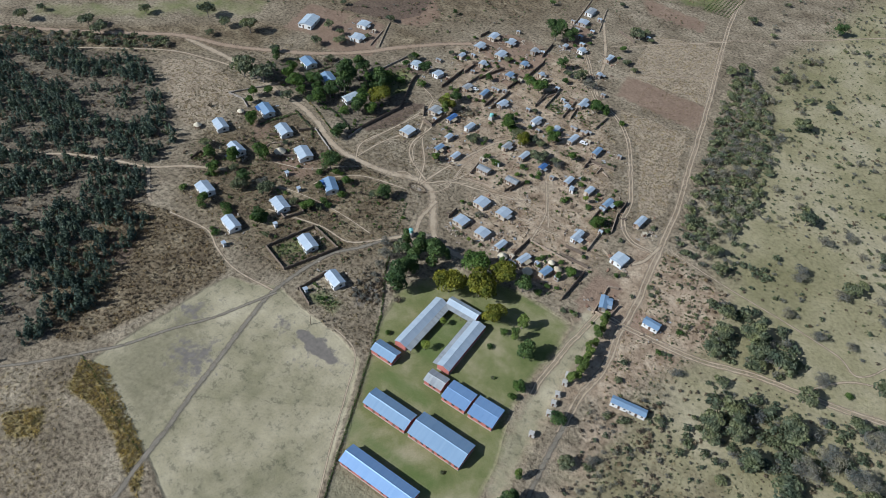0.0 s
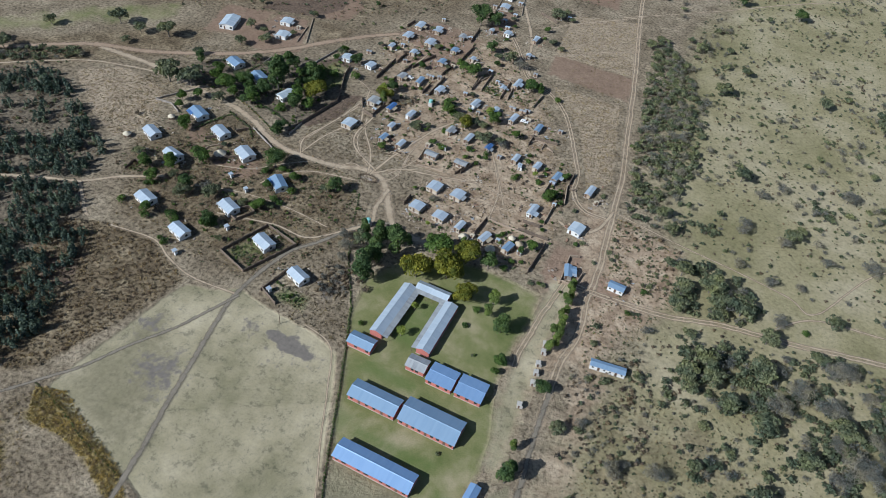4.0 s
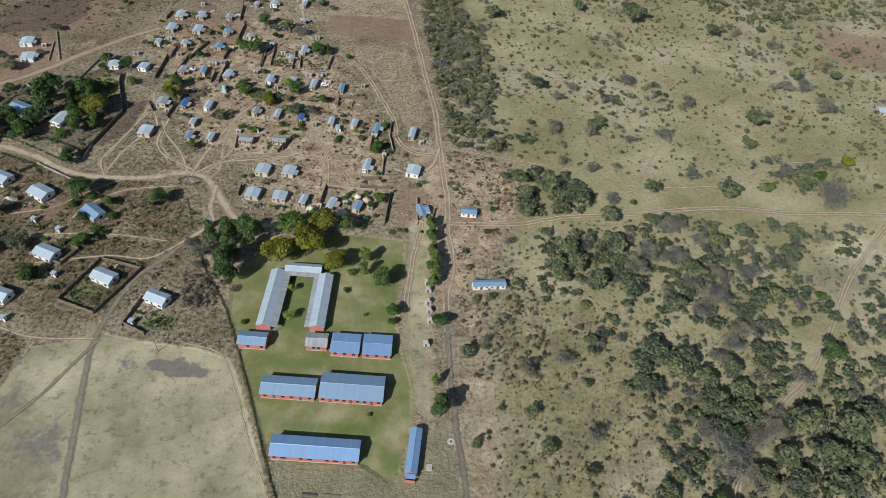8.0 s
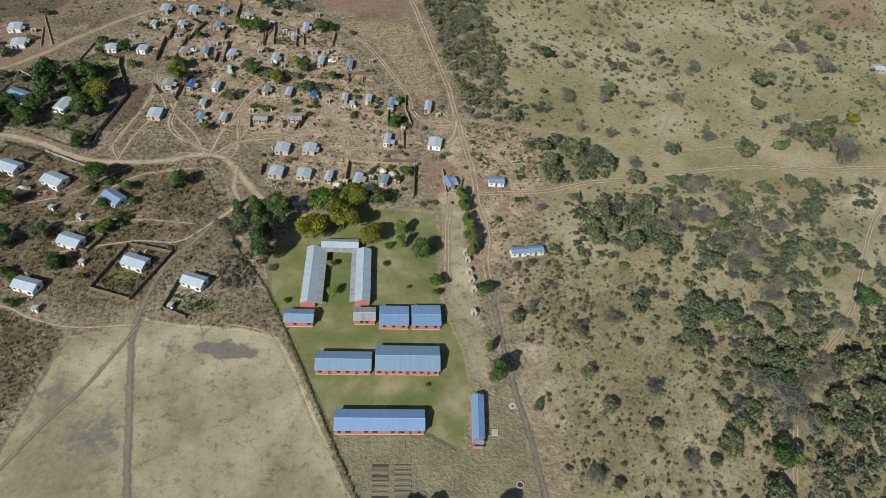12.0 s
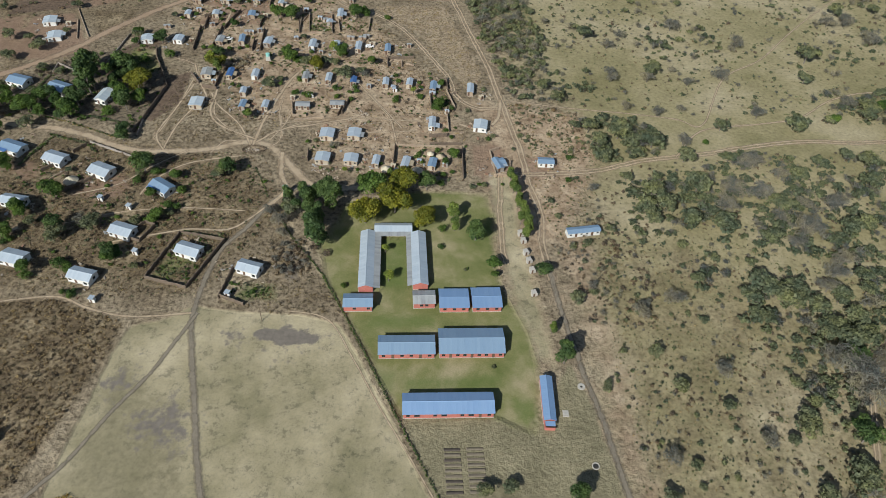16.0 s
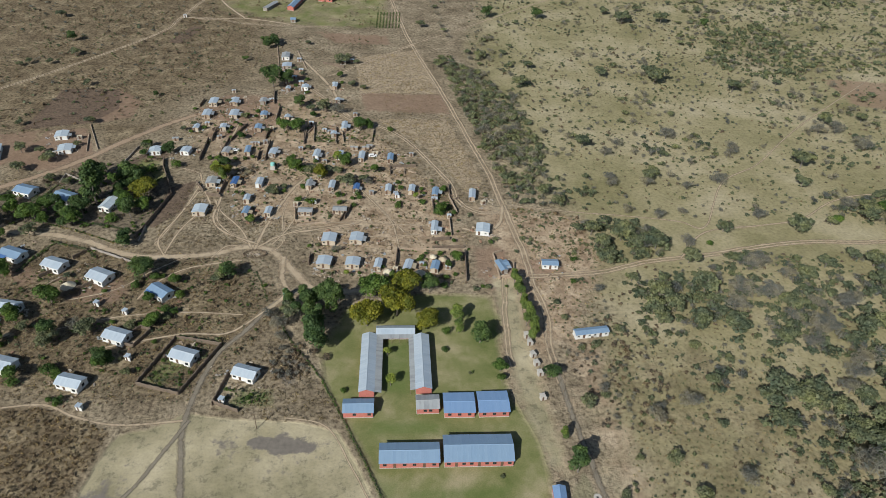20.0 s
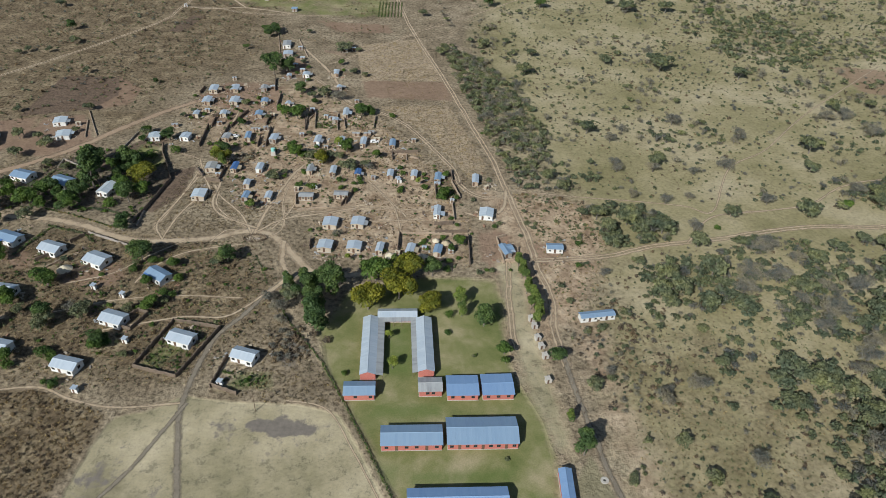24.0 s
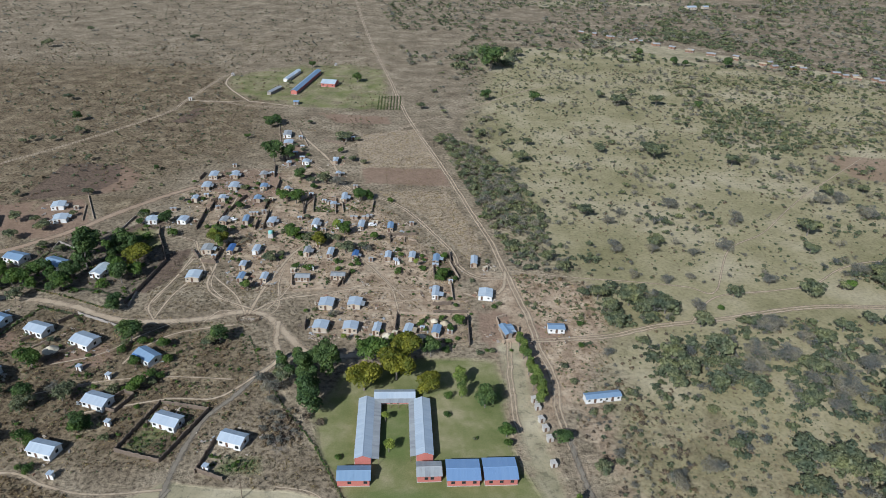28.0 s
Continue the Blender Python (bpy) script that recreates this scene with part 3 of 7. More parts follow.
    lawn = tone(0.06, (0.108, 0.130, 0.040), (0.188, 0.188, 0.080), (0.320, 0.276, 0.165))
    lawn = mix(nt, 0.4, lawn, ramp(nt, fleck, ((0.35, (0.62, 0.64, 0.6)), (0.65, (1.25, 1.22, 1.2)))), "MULTIPLY")
    col = mix(nt, mask("tired", 0.7), col, tufted(tone(0.1, (0.180, 0.158, 0.098), (0.262, 0.228, 0.146)), (0.6, 0.6, 0.58), (1.25, 1.25, 1.2), 0.4))
    col = mix(nt, mask("mud", 1.5, 0.28, 0.42, 0.66), col, mud)
    col = mix(nt, mask("lawn", 1.35, 0.07, 0.32, 0.8), col, lawn)
    col = mix(nt, calc(nt, "MULTIPLY", mask("lush", 1.3, 0.25, 0.3, 1.0), 0.6), col, mix(nt, fleck, (0.066, 0.104, 0.022), (0.125, 0.168, 0.048)))
    nt.links.new(col, b.inputs["Base Color"])
    b.inputs["Specular IOR Level"].default_value = 0.1
    smooth_at = calc(nt, "MAXIMUM", mask("sand", 0.3), calc(nt, "MAXIMUM", mask("lawn", 0.3), calc(nt, "MULTIPLY", mask("olive", 0.2, 0.05), 0.5)))
    relief = calc(nt, "MULTIPLY", calc(nt, "ADD", tuft, calc(nt, "MULTIPLY", fleck, 0.3)), calc(nt, "SUBTRACT", 1.0, calc(nt, "MULTIPLY", smooth_at, 0.95)))
    bump(nt, b, relief, 1.0, 0.6)
    return m


make_ground(ground_material())


def earth_material(name, dark, pale):
    """Beaten earth that wears through to the grass towards its ragged edges."""
    m, nt, b = material(name, 0.95)
    col = ramp(nt, noise_tex(nt, 0.18, 7, 0.65), ((0.3, dark), (0.7, pale)))
    grain = noise_tex(nt, 1.6, 5, 0.7)
    col = mix(nt, 0.5, col, ramp(nt, grain, ((0.3, (0.75, 0.74, 0.73)), (0.7, (1.15, 1.15, 1.14)))), "MULTIPLY")
    nt.links.new(col, b.inputs["Base Color"])
    bump(nt, b, grain, 0.5, 0.08)
    core = nt.nodes.new("ShaderNodeAttribute")
    core.attribute_name = "core"
    worn = calc(nt, "MULTIPLY_ADD", calc(nt, "SUBTRACT", noise_tex(nt, 0.4, 6, 0.7), 0.5), 1.3, core.outputs["Fac"])
    r = node(nt, "ShaderNodeMapRange", From_Min=0.1, From_Max=0.95)
    nt.links.new(worn, r.inputs["Value"])
    nt.links.new(r.outputs["Result"], b.inputs["Alpha"])
    return m


EARTH = earth_material("pale_beaten_earth", (0.330, 0.250, 0.165), (0.470, 0.370, 0.258))
EARTH_RED = earth_material("reddish_beaten_earth", (0.270, 0.188, 0.122), (0.370, 0.270, 0.185))
EARTH_DARK = earth_material("dark_wet_earth", (0.168, 0.140, 0.104), (0.250, 0.212, 0.160))


RUTTED = ("east_road", "school_drive", "savanna_road", "plain_track", "plain_track_branch", "gully_path", "village_road")


def make_way(name, width, pts, mat, z):
    """A beaten way with ragged edges; vehicle tracks are two wheel ruts with a grassy middle."""
    rng = random.Random(name)
    line = smooth_line(pts, 1.3)
    side = np.gradient(line, axis=0)
    side = np.stack([-side[:, 1], side[:, 0]], 1) / np.maximum(np.hypot(side[:, 0], side[:, 1]), 1e-6)[:, None]
    # how bare the earth is across the way, from edge to edge
    if name in RUTTED:
        across = ((-0.85, 0.0), (-0.5, 0.55), (-0.34, 1.1), (-0.18, 0.45), (0.18, 0.45), (0.34, 1.1), (0.5, 0.55), (0.85, 0.0))
    else:
        across = ((-0.95, 0.0), (-0.5, 0.55), (-0.2, 1.0), (0.2, 1.0), (0.5, 0.55), (0.95, 0.0))
    n_a = len(across)
    verts, faces, cores = [], [], []
    wob = 0.0
    for k, (p, n) in enumerate(zip(line, side)):
        wob = 0.85 * wob + rng.uniform(-0.07, 0.07) * min(width, 2.0)
        wear = rng.uniform(-0.12, 0.12)
        for off, bare in across:
            x, y = p + n * (width * off + wob)
            verts.append((x, y, z + float(ground_height(x, y)) + 0.04))
            cores.append((bare + wear) * (0.9 if width < 1.0 else 1.0) if bare else 0.0)
        if k:
            a = n_a * k
            faces += [(a - n_a + j, a - n_a + 1 + j, a + 1 + j, a + j) for j in range(n_a - 1)]
    me = bpy.data.meshes.new(name)
    me.from_pydata(verts, [], faces)
    me.attributes.new("core", "FLOAT", "POINT").data.foreach_set("value", np.array(cores, np.float32))
    me.materials.append(mat)
    if name in RUTTED:
        tagged(new("vehicle_track", me), "pair of wheel ruts worn into dry earth", "track", kind="structure")
    elif width > 2.5:
        tagged(new("dirt_road", me), "dirt road of beaten earth with ragged edges", "road", kind="structure")
    else:
        tagged(new("footpath", me), "narrow trodden footpath of pale earth", "path", kind="structure")


for k, (way, (width, pts)) in enumerate(WAYS.items()):
    mat = EARTH_DARK if way in ("field_track", "field_track_branch", "gate_track") else EARTH_RED if way == "cross_road" else EARTH
    make_way(way, width, pts, mat, 0.012 + 0.003 * k)

# ---- making things ----
def part(name, data, mat, parent, label="", at=None):
    """One mesh as a part under a thing or a part; data: (verts, faces) or a mesh."""
    if isinstance(data, tuple):
        me = bpy.data.meshes.new(name)
        me.from_pydata(data[0], [], data[1])
        me.materials.append(mat)
    else:
        me = data
    ob = new(name, me)
    ob.parent = parent
    if at is not None:
        ob.matrix_basis = at
    return tagged(ob, label)


def thing(name, m, label, category, group=""):
    ob = new(name)
    ob.matrix_basis = m
    ob.empty_display_size = 0.5
    return tagged(ob, label, category, group)


def boxes(*bs):
    """(verts, faces) of boxes given as x0, y0, z0, x1, y1, z1."""
    v, f = [], []
    for x0, y0, z0, x1, y1, z1 in bs:
        n = len(v)
        v += [(x0, y0, z0), (x1, y0, z0), (x1, y1, z0), (x0, y1, z0), (x0, y0, z1), (x1, y0, z1), (x1, y1, z1), (x0, y1, z1)]
        f += [(n, n + 3, n + 2, n + 1), (n + 4, n + 5, n + 6, n + 7), (n, n + 1, n + 5, n + 4), (n + 1, n + 2, n + 6, n + 5), (n + 2, n + 3, n + 7, n + 6), (n + 3, n, n + 4, n + 7)]
    return v, f


def gable_body(l, w, h, rise):
    """House walls as one closed shell with gable ends; the ridge runs along x."""
    a, b = l / 2, w / 2
    v = [(-a, -b, 0), (a, -b, 0), (a, b, 0), (-a, b, 0), (-a, -b, h), (a, -b, h), (a, b, h), (-a, b, h), (-a, 0, h + rise), (a, 0, h + rise)]
    f = [(0, 3, 2, 1), (0, 1, 5, 4), (2, 3, 7, 6), (1, 2, 6, 9, 5), (3, 0, 4, 8, 7), (4, 5, 9, 8), (6, 7, 8, 9)]
    return v, f


def sheet_mesh(wide, run, drop, thick=0.03):
    """One roof sheet with folded seams: ridge end at y = 0, z = 0, eave at y = -run, z = -drop."""
    h = wide / 2
    v, f = [], []
    xs = ((-h, 0.0), (-h + 0.05, 0.014), (-h + 0.1, 0.0), (h - 0.02, 0.0), (h + 0.03, 0.012))
    for y, z in ((0, 0), (-run, -drop)):
        v += [(x, y, z + up) for x, up in xs]
        v += [(x, y, z + up - thick) for x, up in xs]
    n = len(xs)
    for k in range(n - 1):
        f += [(k, 2 * n + k, 2 * n + k + 1, k + 1), (n + k, n + k + 1, 3 * n + k + 1, 3 * n + k)]
        f += [(2 * n + k, 3 * n + k, 3 * n + k + 1, 2 * n + k + 1), (k, k + 1, n + k + 1, n + k)]
    f += [(0, n, 3 * n, 2 * n), (n - 1, 3 * n - 1, 4 * n - 1, 2 * n - 1)]
    me = bpy.data.meshes.new("roof_sheet")
    me.from_pydata(v, [], f)
    return me


def roof_slope(parent, l, run, drop, mat, m, sheet=0.85, rng=random, label=""):
    """A slope laid with separate sheets of one size, each a little uneven."""
    n = max(2, round(l / sheet))
    me = sheet_mesh(l / n, run, drop)
    me.materials.append(mat)
    for k in range(n):
        x = -l / 2 + l * (k + 0.5) / n
        part("roof_sheet", me, mat, parent, label, m @ pose(x, -rng.uniform(0, 0.05), 0.01 * (k % 2) + rng.uniform(0, 0.01)))


def window_part(parent, x, y, z, w, h, turn=0.0):
    base = part("window_frame", boxes((-w / 2 - 0.06, -0.06, -0.06, w / 2 + 0.06, 0.0, 0.0), (-w / 2 - 0.06, -0.06, h, w / 2 + 0.06, 0.0, h + 0.06), (-w / 2 - 0.06, -0.06, 0, -w / 2, 0.0, h), (w / 2, -0.06, 0, w / 2 + 0.06, 0.0, h), (-0.02, -0.05, 0, 0.02, 0.0, h)),
                FRAME, parent, "dark steel window frame", pose(x, y, z, rz=turn))
    part("pane", boxes((-w / 2, -0.02, 0, w / 2, -0.004, h)), GLASS, base, "dark window pane")


def door_part(parent, x, y, z, w=0.9, h=2.0, turn=0.0):
    base = part("door", boxes((-w / 2, -0.05, 0, w / 2, -0.003, h)), DOOR_PAINT, parent, "plain brown door", pose(x, y, z, rz=turn))
    part("handle", boxes((w / 2 - 0.14, -0.09, 0.98, w / 2 - 0.06, -0.05, 1.04)), FRAME, base)


def gable(name, x, y, l, w, rot, eave, rise, roof, wall, label, category="house", group="", over=0.35, front=(), back=(), ends=True, trim=None, ridge_x=True):
    """A building under a ridged sheet roof. l is along local x, w along local y; front faces local -y.
    front: a string of d (door), w (window), W (wide window), - (plain wall) set out along the side."""
    rng = random.Random(round(x * 13 + y * 7))
    top = thing(name, pose(x, y, 0, rz=rot), label, category, group)
    L, W = (l, w) if ridge_x else (w, l)
    q = Matrix() if ridge_x else Matrix.Rotation(radians(90), 4, "Z")
    part("wall", gable_body(L - 2 * over, W - 2 * over, eave, rise * (1 - 2 * over / W)), wall, top, at=q)
    part("plinth", boxes((-l / 2 + over - 0.15, -w / 2 + over - 0.15, -0.1, l / 2 - over + 0.15, w / 2 - over + 0.15, 0.12)), CONCRETE, top, "worn concrete plinth")
    zr = eave + rise + 0.06
    for s in (0, 180):
        roof_slope(top, L, W / 2, rise, roof, q @ pose(0, 0, zr, rz=s), 2.6 if y > 300 else 0.85, rng)
    part("ridge_cap", ([(-L / 2, -0.22, zr - 0.05), (L / 2, -0.22, zr - 0.05), (L / 2, 0, zr + 0.07), (-L / 2, 0, zr + 0.07), (-L / 2, 0.22, zr - 0.05), (L / 2, 0.22, zr - 0.05)], [(0, 1, 2, 3), (3, 2, 5, 4)]), roof, top, at=q)
    if trim:
        part("fascia", boxes((-L / 2, -W / 2 - 0.03, eave - 0.16, L / 2, -W / 2, eave + 0.02), (-L / 2, W / 2, eave - 0.16, L / 2, W / 2 + 0.03, eave + 0.02)), trim, top, at=q)
    for row, sy, turn in ((front, -w / 2 + over, 0), (back, w / 2 - over, 180)):
        n = len(row)
        for k, c in enumerate(row):
            px = (-l / 2 + over) + (l - 2 * over) * (k + 0.5) / n
            if turn:
                px = -px
            if c == "d":
                door_part(top, px, sy, 0.12, turn=turn)
            elif c in "wW":
                window_part(top, px, sy, 1.05, (1.0 if c == "w" else 1.6) if eave > 2.4 else 0.65, 0.95 if eave > 2.4 else 0.6, turn)
    return top


def lean_to(parent, x0, y0, x1, y1, z_high, z_low, roof, posts=0, toward="e", wall=None):
    """An open verandah roof beside a building, on posts along its low side."""
    rng = random.Random(round(x0 * 31 + y0))
    l, run = (y1 - y0, x1 - x0) if toward in "ew" else (x1 - x0, y1 - y0)
    cx, cy = (x0 + x1) / 2, (y0 + y1) / 2
    turn = {"e": 90, "w": -90, "s": 0, "n": 180}[toward]
    hx, hy = {"e": (x0, cy), "w": (x1, cy), "s": (cx, y1), "n": (cx, y0)}[toward]
    roof_slope(parent, l, run, z_high - z_low, roof, pose(hx, hy, z_high, rz=turn), 0.85, rng, "weathered grey verandah sheet" if roof is ROOF_OLD else "")
    for k in range(posts):
        s = -l / 2 + 0.2 + (l - 0.4) * k / max(1, posts - 1)
        m = pose(hx, hy, 0, rz=turn) @ pose(s, -run + 0.12, 0)
        part("post", boxes((-0.06, -0.06, 0, 0.06, 0.06, z_low)), WOOD, parent, at=m)


# ---- plants ----
def crown_mesh(name, mat, blobs, leaves, size, seed, flat=0.8, hollow=0.55, slim=1.0):
    """A crown of many small leaf clumps (bent squares) on a few overlapping lobes, with gaps."""
    rng = np.random.default_rng(seed)
    w = np.array([b[3] ** 2 for b in blobs])
    pick = rng.choice(len(blobs), leaves, p=w / w.sum())
    B = np.array(blobs)[pick]
    d = rng.normal(size=(leaves, 3))
    d /= np.linalg.norm(d, axis=1)[:, None]
    d[:, 2] = np.where(d[:, 2] < -0.35, -d[:, 2], d[:, 2])
    r = B[:, 3] * rng.uniform(hollow, 1.06, leaves) ** 0.7
    c = B[:, :3] + d * r[:, None] * np.array([1, 1, flat])
    n = d + rng.normal(scale=0.55, size=(leaves, 3))
    n /= np.linalg.norm(n, axis=1)[:, None]
    a = np.cross(n, rng.normal(size=(leaves, 3)))
    a /= np.linalg.norm(a, axis=1)[:, None]
    b = np.cross(n, a)
    s = size * rng.uniform(0.55, 1.35, leaves)[:, None]
    a, b = a / max(slim, 0.35), b * slim
    v = np.stack([c - a * s - b * s * 0.6, c + a * s * 0.9 - b * s * 0.7 - n * s * 0.2, c + a * s + b * s * 0.7, c - a * s * 0.8 + b * s * 0.8 - n * s * 0.25], 1).reshape(-1, 3)
    me = bpy.data.meshes.new(name)
    me.from_pydata(v.tolist(), [], np.arange(leaves * 4).reshape(-1, 4).tolist())
    me.materials.append(mat)
    return me


def limb(v, f, p, q, r0, r1, n=5):
    p, q = Vector(p), Vector(q)
    d = (q - p).normalized()
    a = d.orthogonal().normalized()
    b = d.cross(a)
    m = len(v)
    for c, r in ((p, r0), (q, r1)):
        v += [tuple(c + (a * math.cos(t) + b * math.sin(t)) * r) for t in (2 * math.pi * k / n for k in range(n))]
    f += [(m + k, m + (k + 1) % n, m + n + (k + 1) % n, m + n + k) for k in range(n)]


def trunk_mesh(name, mat, blobs, fork, r, seed, twigs=0, sides=5):
    rng = random.Random(seed)
    v, f = [], []
    top = (rng.uniform(-0.05, 0.05), rng.uniform(-0.05, 0.05), fork)
    limb(v, f, (0, 0, -0.1), top, r, r * 0.75, sides + 1)
    for b in blobs:
        end = (b[0], b[1], b[2])
        limb(v, f, top, end, r * 0.55, r * 0.18, sides)
        for _ in range(twigs):
            t = rng.uniform(0, 6.28)
            e = rng.uniform(-0.2, 1.0)
            limb(v, f, end if rng.random() < 0.6 else tuple((p + q) / 2 for p, q in zip(top, end)), (b[0] + b[3] * math.cos(t), b[1] + b[3] * math.sin(t), b[2] + b[3] * e * 0.8), r * 0.2, r * 0.05, 3)
    me = bpy.data.meshes.new(name)
    me.from_pydata(v, [], f)
    me.materials.append(mat)
    return me


def spire(seed, n, low, high, size):
    """Lobes of a pointed crown, narrowing towards the top."""
    rng = random.Random(seed)
    return [(rng.uniform(-0.12, 0.12), rng.uniform(-0.12, 0.12), low + (high - low) * k / n, size * (1.0 - 0.82 * k / n) * rng.uniform(0.85, 1.15)) for k in range(n + 1)]


def lobes(seed, n, spread, low, high, size):
    rng = random.Random(seed)
    out = [(0, 0, (low + high) / 2, size * 1.15)]
    for k in range(n):
        t = 2 * math.pi * (k + rng.uniform(-0.3, 0.3)) / n
        d = spread * rng.uniform(0.6, 1.1)
        out.append((d * math.cos(t), d * math.sin(t), rng.uniform(low, high), size * rng.uniform(0.6, 1.05)))
    return out


# each kind is made with a crown about 1 m in radius and then scaled; height by kind
PLANT = {}


def plant_kind(key, name, mat, label, category, n, spread, low, high, size, leaves, leaf, fork, r, seeds=3, flat=0.8, twigs=0, bark=None, slim=1.0, sides=5, pointed=False):
    """sides = 0: a low bush or tuft with no stem of its own."""
    PLANT[key] = []
    for s in range(seeds):
        bl = spire(key + str(s), n, low, high, size) if pointed else lobes(key + str(s), n, spread, low, high, size)
        crown = crown_mesh("crown", mat, bl, leaves, leaf, 17 * s + len(key) * 5 + n, flat, slim=slim) if leaves else None
        trunk = trunk_mesh("trunk", bark or BARK, bl[:1] if pointed else bl, fork, r, s + n, twigs, sides) if sides else None
        PLANT[key].append((name, crown, trunk, label, category))


plant_kind("mango", "broadleaf_tree", LEAF_DARK, "broad dark green leafy tree with a dense crown", "tree", 7, 0.55, 0.75, 1.45, 0.58, 1700, 0.062, 0.55, 0.07)
plant_kind("green", "shade_tree", LEAF_GREEN, "rounded green leafy shade tree", "tree", 6, 0.52, 0.7, 1.35, 0.55, 1600, 0.062, 0.5, 0.06)
plant_kind("yellow", "yellowing_tree", LEAF_YELLOW, "large tree with yellowing olive leaves", "tree", 8, 0.6, 0.7, 1.25, 0.52, 3000, 0.05, 0.5, 0.06)
plant_kind("lime", "lime_tree", LEAF_LIME, "small lime green ornamental tree", "tree", 4, 0.35, 0.8, 1.9, 0.55, 800, 0.062, 0.5, 0.06)
plant_kind("tall", "tall_tree", LEAF_HEDGE, "tall narrow green tree", "tree", 5, 0.4, 0.9, 3.0, 0.6, 1500, 0.08, 0.7, 0.08, flat=1.1)
plant_kind("talldark", "tall_dark_tree", LEAF_DARK, "tall dark green tree with a narrow crown", "tree", 6, 0.4, 0.9, 3.0, 0.62, 1600, 0.08, 0.7, 0.08, flat=1.1)
plant_kind("olive", "acacia_tree", LEAF_OLIVE, "spreading olive green savanna tree", "tree", 7, 0.62, 0.75, 1.1, 0.44, 620, 0.078, 0.45, 0.05, flat=0.65, seeds=4, twigs=1)
plant_kind("grey", "leafless_tree", LEAF_GREY, "grey half-bare dry season tree", "tree", 8, 0.62, 0.65, 1.2, 0.44, 800, 0.05, 0.4, 0.05, flat=0.75, seeds=4, twigs=4, slim=0.3)
plant_kind("pine", "plantation_tree", LEAF_PINE, "dark blue-green plantation tree", "tree", 5, 0.0, 0.6, 3.3, 0.85, 240, 0.125, 0.8, 0.06, flat=1.0, seeds=4, pointed=True)
plant_kind("bush", "bush", LEAF_OLIVE, "low olive green bush", "bush", 5, 0.5, 0.25, 0.6, 0.5, 320, 0.085, 0.15, 0.04, seeds=4)
plant_kind("shrub", "garden_shrub", LEAF_GREEN, "dense green garden shrub", "shrub", 5, 0.45, 0.35, 0.8, 0.55, 520, 0.075, 0.2, 0.05)
plant_kind("brown", "dry_bush", LEAF_BROWN, "dry brown leafless bush", "bush", 5, 0.5, 0.25, 0.6, 0.5, 170, 0.10, 0.15, 0.04, seeds=3, twigs=1)
# plainer kinds for woods and scrub, seen in great numbers
plant_kind("pine_s", "plantation_tree", LEAF_PINE, "", "tree", 5, 0.0, 0.6, 3.2, 0.85, 80, 0.19, 0.8, 0.06, flat=1.0, seeds=6, pointed=True, sides=3)
plant_kind("olive_s", "acacia_tree", LEAF_OLIVE, "", "tree", 5, 0.6, 0.6, 1.0, 0.45, 100, 0.145, 0.4, 0.05, flat=0.65, seeds=6, sides=3)
plant_kind("grey_s", "leafless_tree", LEAF_GREY, "", "tree", 5, 0.6, 0.6, 1.1, 0.45, 95, 0.105, 0.4, 0.05, flat=0.75, seeds=6, twigs=1, slim=0.32, sides=3)
plant_kind("far_s", "acacia_tree", LEAF_OLIVE, "", "tree", 3, 0.5, 0.4, 0.9, 0.5, 30, 0.24, 0.4, 0.05, flat=0.7, seeds=6, sides=0)
# grey trees for the far woods, their pale colour partly imitating distance haze
plant_kind("fargrey_s", "leafless_tree", LEAF_GREY, "", "tree", 3, 0.5, 0.4, 0.9, 0.5, 30, 0.20, 0.4, 0.05, flat=0.7, seeds=6, sides=0, slim=0.5)
plant_kind("bush_s", "bush", LEAF_OLIVE, "", "bush", 3, 0.45, 0.25, 0.6, 0.55, 40, 0.19, 0.15, 0.04, seeds=6, sides=0)
plant_kind("shrub_s", "shrub", LEAF_GREEN, "", "shrub", 3, 0.45, 0.3, 0.7, 0.55, 60, 0.16, 0.15, 0.04, seeds=6, sides=0)
plant_kind("brown_s", "bush", LEAF_BROWN, "", "bush", 3, 0.45, 0.25, 0.6, 0.55, 36, 0.17, 0.15, 0.04, seeds=6, sides=0)
plant_kind("speck", "bush", LEAF_OLIVE, "", "bush", 1, 0.4, 0.25, 0.6, 0.6, 9, 0.34, 0.15, 0.04, seeds=6, sides=0)
plant_kind("speck_b", "bush", LEAF_BROWN, "", "bush", 1, 0.4, 0.25, 0.6, 0.6, 9, 0.32, 0.15, 0.04, seeds=6, sides=0)
plant_kind("tuft", "grass", GRASS_DRY, "", "grass", 3, 0.6, 0.08, 0.24, 0.42, 9, 0.21, 0.08, 0.02, seeds=8, flat=0.6, slim=0.6, sides=0)
plant_kind("tuft_b", "grass", GRASS_BROWN, "", "grass", 3, 0.6, 0.08, 0.28, 0.42, 9, 0.21, 0.08, 0.02, seeds=8, flat=0.6, slim=0.6, sides=0)
plant_kind("tuft_y", "grass", GRASS_YELLOW, "", "grass", 3, 0.6, 0.1, 0.4, 0.42, 12, 0.19, 0.08, 0.02, seeds=8, flat=0.7, slim=0.6, sides=0)
_plants = 0


